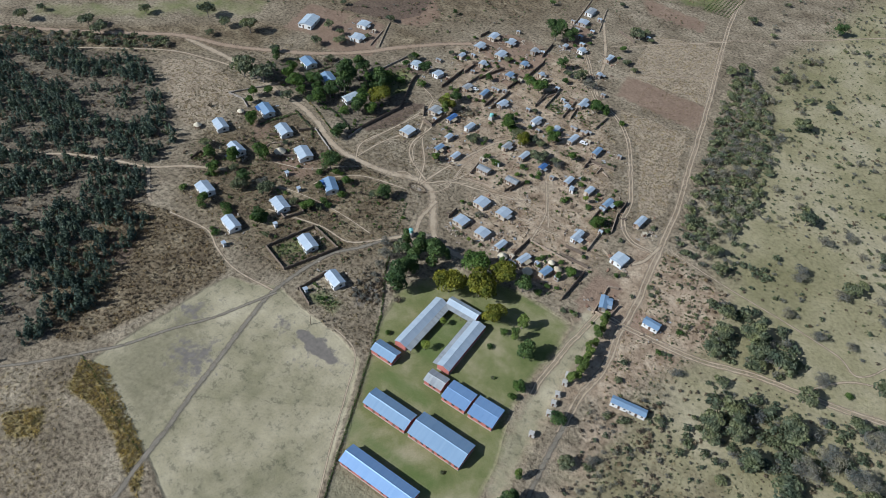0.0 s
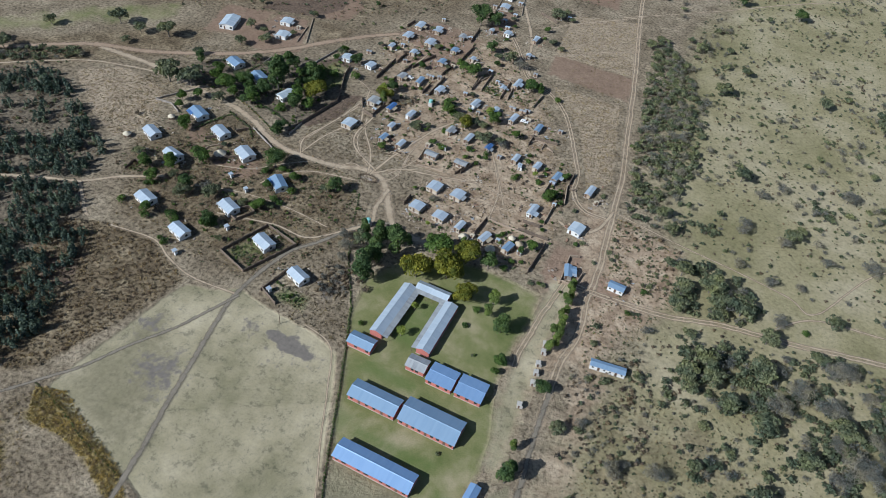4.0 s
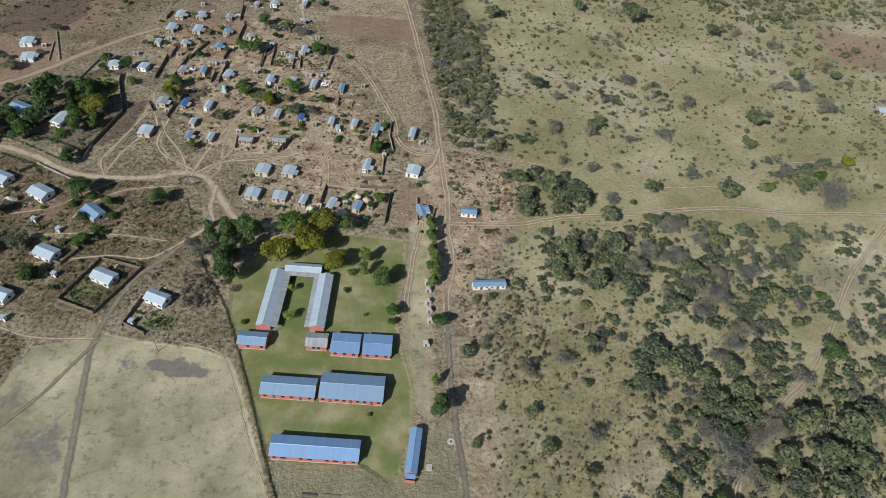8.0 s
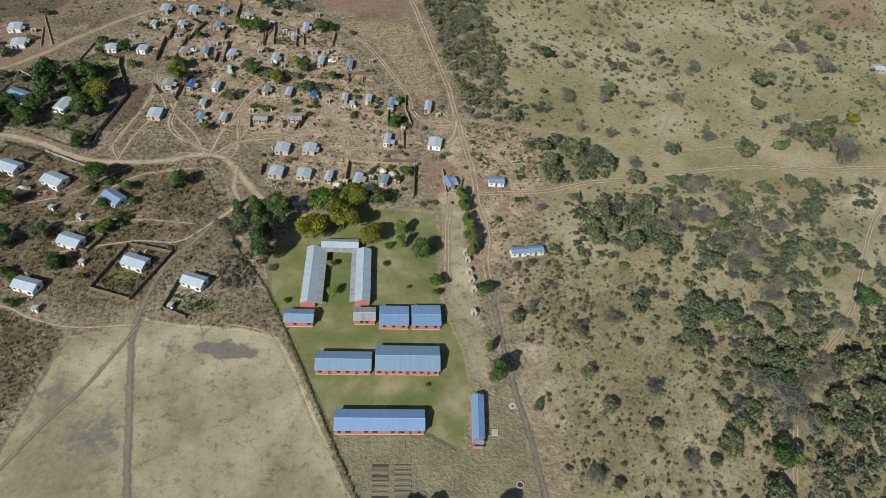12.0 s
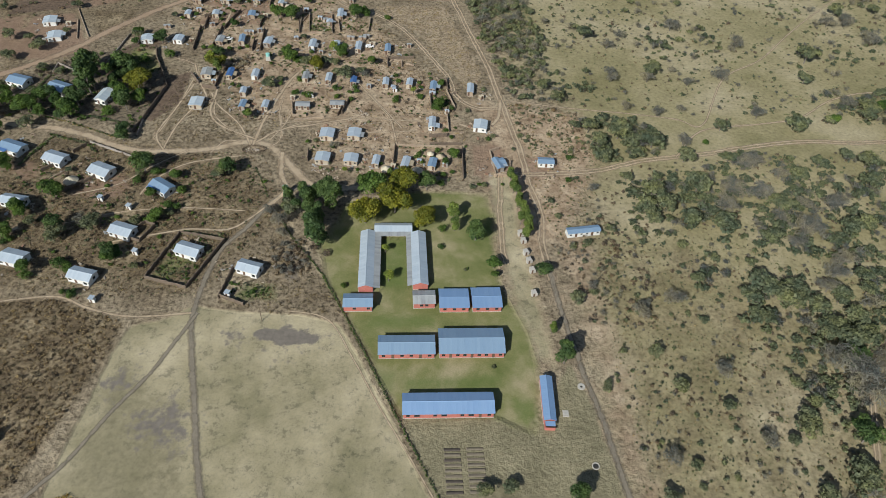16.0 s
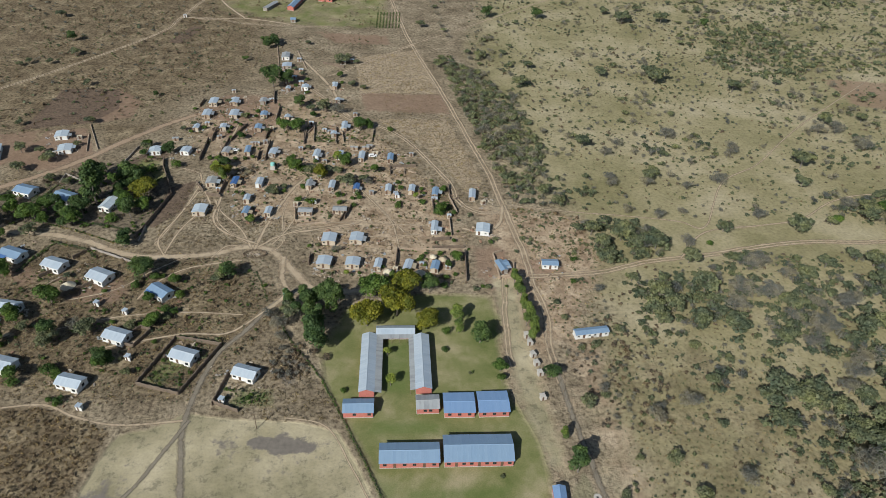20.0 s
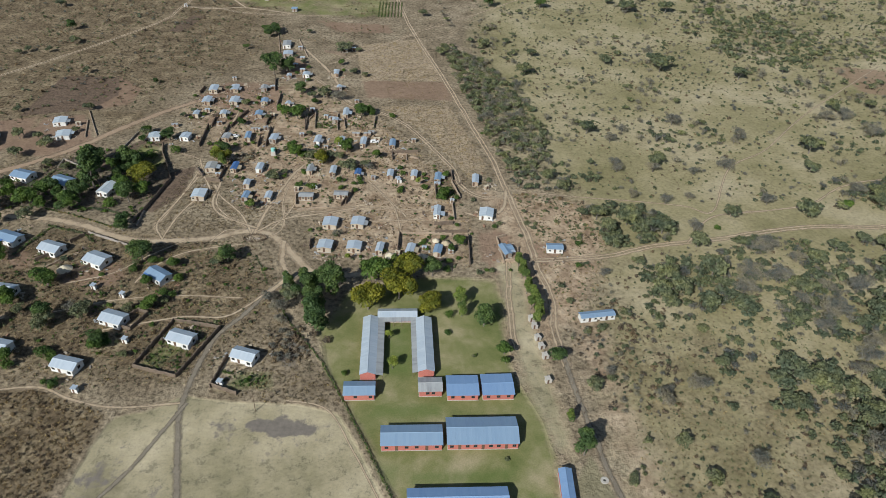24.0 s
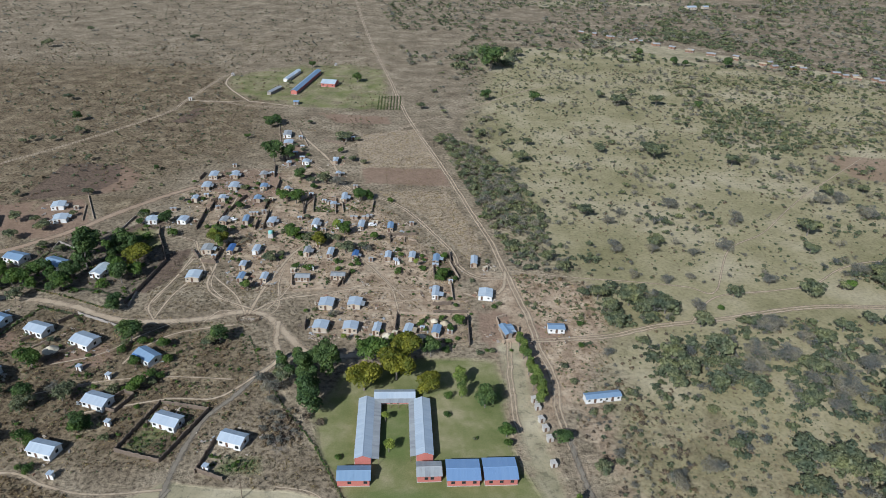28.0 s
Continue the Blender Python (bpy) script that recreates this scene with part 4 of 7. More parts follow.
def plant(key, x, y, r, tall=1.0):
    global _plants
    _plants += 1
    rng = random.Random(_plants)
    name, crown, trunk, label, category = PLANT[key][_plants % len(PLANT[key])]
    top = thing(name, Matrix.Translation((x, y, 0)) @ Matrix.Rotation(rng.uniform(0, 6.28), 4, "Z") @ Matrix.Diagonal((r * rng.uniform(0.92, 1.08), r * rng.uniform(0.92, 1.08), r * tall * rng.uniform(0.9, 1.1), 1)), label, category, "plants: " + name.replace("_", " "))
    part("trunk", trunk, None, top)
    part("crown", crown, None, top)


FULL = {"mango": 1.12, "green": 1.12, "yellow": 1.2, "lime": 1.7, "tall": 1.1, "talldark": 1.15, "olive": 1.12, "grey": 1.1}


def plants(key, *spots, tall=1.0):
    for x, y, r in spots:
        plant(key, x, y, r * FULL.get(key, 1.0), tall)


def mesh_arrays(me):
    co = np.empty(len(me.vertices) * 3)
    me.vertices.foreach_get("co", co)
    ls = np.empty(len(me.loops), int)
    me.loops.foreach_get("vertex_index", ls)
    st = np.empty(len(me.polygons), int)
    me.polygons.foreach_get("loop_start", st)
    return co.reshape(-1, 3), ls, st


def thicket(name, keys, spots, label, category, seed=0):
    """Many plants joined into one mesh; spots: rows of x, y, radius, tall."""
    rng = np.random.default_rng(seed)
    mats, V, Lp, St, Mi = [], [], [], [], []
    nv = nl = 0
    cache = {}
    for i, (x, y, r, tall) in enumerate(spots):
        key = keys[rng.integers(len(keys))]
        k = rng.integers(len(PLANT[key]))
        for me in PLANT[key][k][1:3]:
            if me is None:
                continue
            if me.name not in cache:
                cache[me.name] = mesh_arrays(me)
            co, ls, st = cache[me.name]
            mat = me.materials[0]
            if mat not in mats:
                mats.append(mat)
            t = rng.uniform(0, 6.28)
            c, s = math.cos(t), math.sin(t)
            V.append(np.stack([x + r * (co[:, 0] * c - co[:, 1] * s), y + r * (co[:, 0] * s + co[:, 1] * c), r * tall * co[:, 2] + ground_height(x, y)], 1))
            Lp.append(ls + nv)
            St.append(st + nl)
            Mi.append(np.full(len(st), mats.index(mat)))
            nv += len(co)
            nl += len(ls)
    if not V:
        return
    V, Lp, St, Mi = np.concatenate(V), np.concatenate(Lp), np.concatenate(St), np.concatenate(Mi)
    me = bpy.data.meshes.new(name)
    me.vertices.add(len(V))
    me.vertices.foreach_set("co", V.ravel())
    me.loops.add(len(Lp))
    me.loops.foreach_set("vertex_index", Lp)
    me.polygons.add(len(St))
    me.polygons.foreach_set("loop_start", St)
    for m in mats:
        me.materials.append(m)
    me.polygons.foreach_set("material_index", Mi.astype(np.int32))
    me.update(calc_edges=True)
    tagged(new(name, me), label, category, kind="stuff")


def spread(poly, count, rmin, rmax, tall, seed, clear=2.0, keep=None):
    """Random spots inside an area, off the ways, evenly mixed in size."""
    rng = np.random.default_rng(seed)
    poly = np.array(poly, float)
    n = count * 6
    x, y = rng.uniform(poly[:, 0].min(), poly[:, 0].max(), n), rng.uniform(poly[:, 1].min(), poly[:, 1].max(), n)
    ok = inside(x, y, poly)
    x, y = x[ok], y[ok]
    if clear is not None:
        d = np.full(x.shape, 1e9)
        for width, pts in WAYS.values():
            d = np.minimum(d, gap_to_line(x, y, pts) - width / 2)
        ok = d > clear
        x, y = x[ok], y[ok]
    if keep is not None:
        k = keep(x, y)
        x, y = x[k], y[k]
    x, y = x[:count], y[:count]
    r = rmin + (rmax - rmin) * rng.random(len(x)) ** 2
    return np.stack([x, y, r, np.full(len(x), tall)], 1)

# ---- school ----
SCHOOL = "school blocks"
gable("classroom_block", 21.8, -17.2, 28.3, 7.6, -1, 2.7, 1.3, ROOF_BLUE, WALL_RED, "long red brick classroom block under a bright blue sheet roof", "school building", SCHOOL, front="wW-wW-wWdw", back="wdwwdwwdw")
verandah_block = gable("classroom_block", 9.5, 5.0, 18.7, 7.7, -1, 2.7, 1.3, ROOF_GREYBLUE, WALL_RED, "red brick classroom block with a grey-blue sheet roof", "school building", SCHOOL, front="wdwwdw", back="wwww")
gable("classroom_block", 30.9, 6.0, 21.8, 10.3, -1, 2.7, 1.7, ROOF_GREYBLUE, WALL_RED, "broad red brick classroom block with a pale grey-blue roof", "school building", SCHOOL, front="wdwwdwwdw", back="wwwww")
gable("school_store", -6.8, 24.1, 10.3, 6.1, -1, 2.6, 1.1, ROOF_GREYBLUE, WALL_RED, "small red brick block with a dark grey-blue roof", "school building", SCHOOL, front="-w-w", back="wd")
wing_w = gable("classroom_wing", -4.1, 43.7, 5.4, 27.8, -1, 2.7, 1.1, ROOF_ZINC, WALL_RED, "long brick wing with a silvery sheet roof and verandah", "school building", SCHOOL, ridge_x=False, over=0.2)
lean_to(wing_w, 2.7, -13.9, 5.0, 13.6, 2.75, 2.35, ROOF_OLD, posts=9, toward="e")
wing_e = gable("classroom_wing", 15.0, 43.6, 5.6, 26.2, 0, 2.7, 1.1, ROOF_ZINC, WALL_RED, "long brick wing with a worn silvery roof and verandah", "school building", SCHOOL, ridge_x=False, over=0.2)
lean_to(wing_e, -4.6, -13.1, -2.8, 13.1, 2.75, 2.4, ROOF_OLD, posts=9, toward="w")
wing_n = gable("school_hall", 5.7, 59.4, 14.3, 4.6, -1, 2.8, 0.9, ROOF_ZINC, WALL_RED, "brick cross wing with a silvery roof facing the courtyard", "school building", SCHOOL, front="w-dd-w")
lean_to(wing_n, -7.1, -4.2, 7.1, -2.2, 2.8, 2.45, ROOF_OLD, posts=6, toward="s")
gable("school_office", 16.0, 25.0, 7.9, 6.2, 0, 2.6, 1.0, ROOF_OLD, WALL_RED, "small brick office with a weathered grey roof", "school building", SCHOOL, front="-ww-", back="wd")
gable("classroom_block", 26.4, 24.3, 10.5, 8.7, -1, 2.6, 0.7, ROOF_BLUE, WALL_RED, "single red brick classroom with a bright blue roof", "school building", SCHOOL, front="www", back="wdw")
gable("classroom_block", 37.8, 24.4, 10.5, 9.1, 0, 2.6, 0.7, ROOF_BLUE, WALL_RED, "single red brick classroom with a bright blue roof", "school building", SCHOOL, front="www", back="wdw")
toilets = gable("toilet_block", 53.0, -16.0, 3.9, 15.9, -4, 2.3, 0.7, ROOF_BLUE, WALL_RED, "narrow red brick toilet block with a bright blue roof", "school building", SCHOOL, ridge_x=False, over=0.25)
lean_to(toilets, -1.5, -9.6, 1.5, -8.0, 2.2, 2.0, ROOF_BLUE, posts=2, toward="s")
part("screen_wall", boxes((-1.6, -10.0, 0, 1.6, -9.85, 1.5), (-1.6, -9.85, 0, -1.45, -8.0, 1.5)), WALL_RED, toilets, "low red screen wall")
gable("long_house", 79.0, 57.8, 13.4, 3.6, 7, 2.1, 0.5, ROOF_GREYBLUE, WALL_WHITE, "long low white building with a grey-blue roof", "building", front="wdwwdw", over=0.2)
# far school beyond the village
gable("far_classroom_block", -66.3, 455.6, 5.6, 66.0, -12, 2.8, 1.2, ROOF_GREYBLUE, WALL_RED, "very long distant brick block with a blue-grey roof", "school building", "far school blocks", ridge_x=False)
gable("far_school_hall", -46.7, 451.9, 12.4, 13.0, -12, 2.8, 2.0, ROOF_WHITE, WALL_RED, "distant brick hall with a white sheet roof", "school building", "far school blocks", front="wdw")
gable("far_classroom_block", -80.4, 474.7, 4.4, 32.0, -14, 2.4, 0.8, ROOF_WHITE, WALL_WHITE, "distant long white shed", "school building", "far school blocks", ridge_x=False)
gable("far_store", -89.1, 430.0, 4.1, 18.0, -22, 2.2, 0.7, ROOF_OLD, WALL_BLOCK, "distant weathered grey shed", "building", "far school blocks", ridge_x=False)
gable("far_store", -68.0, 398.6, 4.4, 5.0, -6, 2.2, 0.7, ROOF_GREYBLUE, WALL_BLOCK, "small distant blue-roofed shed", "building", "far school blocks", front="d")


# ---- homes ----
def estate_house(x, y, l, w, rot, roof, porch=False):
    h = gable("bungalow", x, y, l, w, rot, 2.45, 1.1, roof, WALL_WHITE, "white-walled bungalow with a silvery sheet roof" if roof is ROOF_ZINC else "white-walled bungalow with a blue-grey sheet roof", "house", "estate bungalows", front="wd-w", back="wdw", over=0.3, trim=WALL_WHITE, ridge_x=l >= w)
    # projecting front rooms on both sides of a recessed porch
    part("front_room", boxes((l * 0.18, -w / 2 - 0.1, 0, l / 2 - 0.3, -w / 2 + 0.31, 2.3)), WALL_WHITE, h, "white front room")
    window_part(h, l * 0.33, -w / 2 - 0.1, 1.0, 1.1, 1.0)
    for s in (-1, 1):
        window_part(h, s * (l / 2 - 0.3), 0.3, 1.0, 1.0, 1.0, 90 * s)
    if porch:
        roof_slope(h, l * 0.45, 1.6, 0.35, ROOF_DEEP, pose(-l * 0.22, -w / 2 + 0.35, 2.75), label="deep blue porch sheet")
        for s in (-0.42, -0.03):
            part("post", boxes((-0.06, -0.06, 0, 0.06, 0.06, 2.35)), WOOD, h, at=pose(l * s, -w / 2 - 1.1, 0))


HOME_SPOTS = []


def home(x, y, l, w, rot, roof, wall, front):
    words = {id(ROOF_ZINC): "silvery", id(ROOF_GREYBLUE): "blue-grey", id(ROOF_OLD): "rusty grey", id(ROOF_DEEP): "deep blue", id(ROOF_WHITE): "white"}[id(roof)]
    kind = {id(WALL_CREAM): "cream plastered", id(WALL_MUD): "mud-walled", id(WALL_BLOCK): "grey block", id(WALL_WHITE): "white limewashed"}[id(wall)]
    HOME_SPOTS.append((x, y, max(l, w)))
    h = gable("village_house", x, y, l, w, rot, 2.15, 0.55, roof, wall, "small %s house with a %s sheet roof" % (kind, words), "house", "village houses", over=0.22, front=front, back="w", ridge_x=l > w * 1.25)
    if round(x * 7 + y * 3) % 5 < 3 and w > l:
        # a lower open roof of odd sheets beside the house
        rng = random.Random(round(x * 3 + y))
        y0, deep = rng.uniform(-0.45, -0.1) * w, rng.uniform(1.4, 2.3)
        y1 = y0 + rng.uniform(0.4, 0.6) * w
        a = l / 2 - 0.05
        part("porch_roof", ([(a, y0, 2.05), (a + deep, y0, 1.75), (a + deep, y1, 1.75), (a, y1, 2.05), (a, y0, 2.1), (a + deep, y0, 1.8), (a + deep, y1, 1.8), (a, y1, 2.1)], boxes((0, 0, 0, 1, 1, 1))[1]), rng.choice((ROOF_OLD, ROOF_OLD, THATCH, ROOF_ZINC)), h, "low porch roof of odd sheets")
        for yy in (y0 + 0.1, y1 - 0.1):
            part("post", boxes((a + deep - 0.15, yy - 0.05, 0, a + deep - 0.05, yy + 0.05, 1.76)), WOOD, h)


def yard_clutter(name, label, spots, per, seed):
    """Firewood, stones, bricks and scraps of sheet lying about the yards, as one mesh."""
    rng = random.Random(seed)
    mats = (WOOD, WALL_DARK, WALL_MUD, WALL_REDMUD, WALL_BLOCK, ROOF_OLD, WALL_CREAM, WOOD)
    v, f, mi = [], [], []
    for x, y, size in spots:
        for _ in range(per):
            t, d = rng.uniform(0, 6.2832), size * 0.5 + 1.2 + 5.5 * rng.random() ** 1.5
            cx, cy = x + d * math.cos(t), y + d * math.sin(t)
            kind = rng.randrange(len(mats))
            for _ in range(rng.choice((1, 2, 4))):
                a, b, h = rng.uniform(0.2, 0.75), rng.uniform(0.12, 0.4), rng.uniform(0.15, 0.6)
                turn = rng.uniform(0, 3.14)
                px, py = cx + rng.uniform(-0.8, 0.8), cy + rng.uniform(-0.8, 0.8)
                n = len(v)
                bv, bf = boxes((-a, -b, -0.02, a, b, h))
                for qx, qy, qz in bv:
                    qx, qy = qx * rng.uniform(0.75, 1.1), qy * rng.uniform(0.75, 1.1)
                    v.append((px + qx * math.cos(turn) - qy * math.sin(turn), py + qx * math.sin(turn) + qy * math.cos(turn), qz * rng.uniform(0.7, 1.0)))
                f += [tuple(n + k for k in q) for q in bf]
                mi += [kind] * len(bf)
    me = bpy.data.meshes.new(name)
    me.from_pydata(v, [], f)
    for m in mats:
        me.materials.append(m)
    me.polygons.foreach_set("material_index", mi)
    tagged(new(name, me), label, "clutter", kind="stuff")


def row_house(x, y, l, w, rot):
    gable("row_house", x, y, l, w, rot, 2.1, 0.45, ROOF_OLD, WALL_CREAM, "low cream row house with a weathered roof", "house", "row houses", over=0.2, front="dwdwd")


estate_house(-45.8, 40.7, 8.7, 5.5, -20, ROOF_ZINC)
estate_house(-68.6, 49.7, 9.3, 6.0, -21, ROOF_ZINC)
estate_house(-103.0, 38.3, 9.1, 5.6, -17, ROOF_ZINC)
estate_house(-94.7, 60.3, 9.1, 6.2, -21, ROOF_ZINC)
estate_house(-131.8, 102.6, 9.3, 6.4, -23, ROOF_ZINC)
estate_house(-111.5, 94.7, 9.4, 7.0, -27, ROOF_ZINC)
estate_house(-85.5, 84.5, 9.6, 6.0, -37, ROOF_GREYBLUE, porch=True)
estate_house(-151.2, 109.9, 10.4, 6.4, -24, ROOF_GREYBLUE, porch=True)
estate_house(-159.6, 85.8, 9.0, 5.9, -22, ROOF_ZINC)
estate_house(-139.3, 77.1, 9.7, 5.4, -13, ROOF_ZINC)
estate_house(-128.9, 47.2, 9.0, 6.4, -17, ROOF_ZINC)
estate_house(-165.6, 159.0, 9.6, 6.9, -21, ROOF_GREYBLUE)
estate_house(-146.1, 153.5, 9.7, 7.0, -25, ROOF_GREYBLUE)
estate_house(-124.3, 146.8, 5.8, 9.1, -14, ROOF_WHITE)
home(-169.5, 214.5, 6.6, 7.0, 9, ROOF_WHITE, WALL_WHITE, "wd-")
home(-162.5, 199.5, 6.7, 7.0, 10, ROOF_WHITE, WALL_WHITE, "wd-")
estate_house(-197.1, 195.0, 9.1, 13.7, 17, ROOF_WHITE)
home(-116.9, 197.7, 6.1, 5.9, 2, ROOF_WHITE, WALL_WHITE, "wdw")
home(-101.4, 197.5, 4.8, 5.7, -8, ROOF_ZINC, WALL_WHITE, "dw")
home(-80.7, 196.9, 4.0, 6.1, -7, ROOF_OLD, WALL_MUD, "wd")
home(-69.9, 197.7, 3.0, 7.3, 1, ROOF_GREYBLUE, WALL_CREAM, "d-")
home(-56.6, 195.6, 4.0, 6.5, -8, ROOF_ZINC, WALL_BLOCK, "wd")
home(-82.3, 166.9, 5.0, 6.5, -2, ROOF_OLD, WALL_CREAM, "dw")
home(-71.2, 166.5, 3.1, 7.1, -5, ROOF_DEEP, WALL_CREAM, "wd")
home(-59.3, 165.9, 3.3, 6.3, -5, ROOF_ZINC, WALL_WHITE, "-d")
home(-63.0, 151.4, 3.0, 4.9, -3, ROOF_ZINC, WALL_CREAM, "d-")
home(-82.7, 142.3, 6.1, 6.9, -3, ROOF_WHITE, WALL_CREAM, "wd-")
home(-61.8, 140.7, 3.0, 5.7, -7, ROOF_GREYBLUE, WALL_BLOCK, "d-")
home(-51.7, 140.4, 3.0, 5.8, -5, ROOF_ZINC, WALL_CREAM, "dw")
home(-101.6, 223.4, 3.2, 5.0, -3, ROOF_ZINC, WALL_CREAM, "d-")
home(-87.3, 223.9, 3.6, 5.0, 1, ROOF_ZINC, WALL_CREAM, "d-")
home(-68.3, 223.3, 3.9, 5.5, -2, ROOF_GREYBLUE, WALL_MUD, "d-")
home(-34.1, 193.6, 3.3, 7.4, -7, ROOF_ZINC, WALL_WHITE, "d-")
home(-22.1, 192.8, 3.4, 6.2, -6, ROOF_ZINC, WALL_WHITE, "-d")
home(-10.8, 191.4, 3.2, 7.7, -6, ROOF_ZINC, WALL_CREAM, "wd")
home(4.1, 189.6, 3.1, 7.1, -3, ROOF_GREYBLUE, WALL_MUD, "dw")
home(-35.3, 164.0, 3.0, 6.3, -6, ROOF_OLD, WALL_CREAM, "-d")
home(-24.2, 162.6, 3.0, 7.0, -5, ROOF_ZINC, WALL_MUD, "dw")
home(-12.4, 160.6, 3.0, 5.3, -5, ROOF_DEEP, WALL_BLOCK, "dw")
home(3.0, 159.3, 3.0, 6.2, -4, ROOF_ZINC, WALL_MUD, "d-")
home(14.4, 158.9, 3.1, 5.9, -8, ROOF_ZINC, WALL_CREAM, "-d")
home(25.6, 156.0, 3.0, 6.9, -8, ROOF_GREYBLUE, WALL_BLOCK, "dw")
row_house(-34.9, 140.6, 6.7, 4.0, -3)
row_house(-19.3, 141.7, 6.6, 4.0, -3)
home(-22.6, 119.1, 6.2, 6.5, -6, ROOF_ZINC, WALL_CREAM, "wd-")
home(-10.8, 119.3, 5.7, 6.3, -8, ROOF_ZINC, WALL_CREAM, "wd-")
home(-23.6, 102.7, 6.1, 5.9, -7, ROOF_ZINC, WALL_CREAM, "wd-")
home(-11.7, 101.9, 6.0, 5.6, -6, ROOF_ZINC, WALL_CREAM, "wdw")
home(-1.2, 100.4, 3.1, 6.2, -9, ROOF_ZINC, WALL_CREAM, "dw")
home(11.2, 99.2, 3.4, 6.7, -14, ROOF_ZINC, WALL_CREAM, "dw")
home(22.5, 98.6, 3.4, 6.0, -13, ROOF_GREYBLUE, WALL_CREAM, "-d")
home(23.7, 126.9, 3.1, 7.9, -7, ROOF_ZINC, WALL_WHITE, "wd")
home(45.4, 125.2, 6.2, 7.0, -10, ROOF_WHITE, WALL_WHITE, "dw")
home(43.3, 153.8, 3.2, 7.8, -7, ROOF_ZINC, WALL_MUD, "d-")
home(50.2, 97.9, 3.3, 7.4, 16, ROOF_GREYBLUE, WALL_BLOCK, "d-")
home(71.1, 99.4, 7.0, 4.3, -4, ROOF_GREYBLUE, WALL_WHITE, "wdw")
home(-65.4, 327.2, 5.3, 9.1, 2, ROOF_OLD, WALL_WHITE, "dw")
home(-62.7, 310.5, 6.1, 6.5, 3, ROOF_ZINC, WALL_BLOCK, "dw")
home(-57.9, 274.9, 3.0, 3.9, -0, ROOF_ZINC, WALL_BLOCK, "-d")
home(-47.9, 277.2, 4.3, 5.0, -4, ROOF_ZINC, WALL_WHITE, "dw")
home(-70.3, 257.3, 3.7, 5.3, 2, ROOF_OLD, WALL_BLOCK, "-d")
home(-67.5, 239.5, 3.9, 5.3, -0, ROOF_GREYBLUE, WALL_CREAM, "wd")
home(-54.1, 236.1, 3.0, 3.9, -5, ROOF_ZINC, WALL_CREAM, "d-")
home(-29.8, 278.9, 3.0, 5.5, -5, ROOF_ZINC, WALL_MUD, "-d")
home(-26.9, 258.5, 3.0, 3.5, -0, ROOF_ZINC, WALL_BLOCK, "dw")
home(-21.3, 225.1, 3.0, 8.9, -2, ROOF_ZINC, WALL_CREAM, "-d")
home(-26.7, 216.1, 3.3, 3.4, -2, ROOF_ZINC, WALL_BLOCK, "-d")
home(-98.7, 255.9, 4.9, 7.7, 0, ROOF_ZINC, WALL_CREAM, "wdw")
home(-99.4, 240.2, 4.7, 7.7, -1, ROOF_ZINC, WALL_MUD, "wd-")
home(-86.9, 256.6, 4.7, 7.2, -1, ROOF_ZINC, WALL_MUD, "dw")
home(-84.3, 240.2, 4.9, 7.6, -3, ROOF_ZINC, WALL_CREAM, "wd-")

yard_clutter("yard_clutter", "firewood, stones and scrap lying about the village yards", HOME_SPOTS, 14, 3)
yard_clutter("yard_clutter", "stones and scraps lying round the bungalows", [(-45.8, 40.7, 9), (-68.6, 49.7, 9), (-103, 38.3, 9), (-94.7, 60.3, 9), (-131.8, 102.6, 9), (-111.5, 94.7, 9), (-85.5, 84.5, 9), (-151.2, 109.9, 9), (-159.6, 85.8, 9), (-139.3, 77.1, 9), (-128.9, 47.2, 9)], 9, 4)

# ---- yards, fences and small things ----
def earth_wall(x0, y0, x1, y1, h=1.3, mat=WALL_DARK, label="low dark stone yard wall", thick=0.38):
    """A rough wall of uneven lengths, each a part of its own."""
    rng = random.Random(round(x0 * 17 + y0 * 3))
    l = math.hypot(x1 - x0, y1 - y0)
    top = thing("yard_wall", pose(x0, y0, 0, rz=math.degrees(math.atan2(y1 - y0, x1 - x0))), label, "wall", "yard walls")
    n = max(1, round(l / 2.6))
    for k in range(n):
        a, b = l * k / n, l * (k + 1) / n + 0.05
        m = 3
        v, f = [], []
        for j in range(m + 1):
            x = a + (b - a) * j / m
            w = thick / 2 * rng.uniform(0.8, 1.25)
            z = h * rng.uniform(0.78, 1.1)
            v += [(x, -w * 1.15, -0.05), (x, -w, z * 0.9), (x, 0, z), (x, w, z * 0.9), (x, w * 1.15, -0.05)]
        for j in range(m):
            p = 5 * j
            f += [(p + i, p + i + 5, p + i + 6, p + i + 1) for i in range(4)]
        f += [(0, 1, 2, 3, 4), tuple(5 * m + i for i in (4, 3, 2, 1, 0))]
        part("wall_length", (v, f), mat, top)


def walls(h, mat, label, *runs):
    for run in runs:
        for p, q in zip(run[:-1], run[1:]):
            earth_wall(*p, *q, h, mat, label)


walls(1.7, WALL_DARK, "low dark stone yard wall", [(-82, 38), (-74, 60), (-57, 56), (-67, 33), (-82, 38)], [(-55, 28), (-52, 42)], [(-55, 29), (-46, 25)], [(-95, 58), (-88, 56), (-84, 64), (-88, 66), (-95, 58)], [(-125, 83), (-112, 94)], [(-136, 96), (-128, 104)])
walls(1.9, WALL_DARK, "tall dark stick and earth yard wall", [(36, 110), (35, 90)], [(7, 112), (6, 100)], [(-30, 109), (-30, 102)], [(-14, 147), (-17, 136)], [(-111, 191), (-109, 182), (-103, 168), (-99, 157), (-104, 131), (-106, 122)], [(-84, 190), (-82, 212)], [(-93, 189), (-93, 212)], [(-60, 189), (-60, 209)])
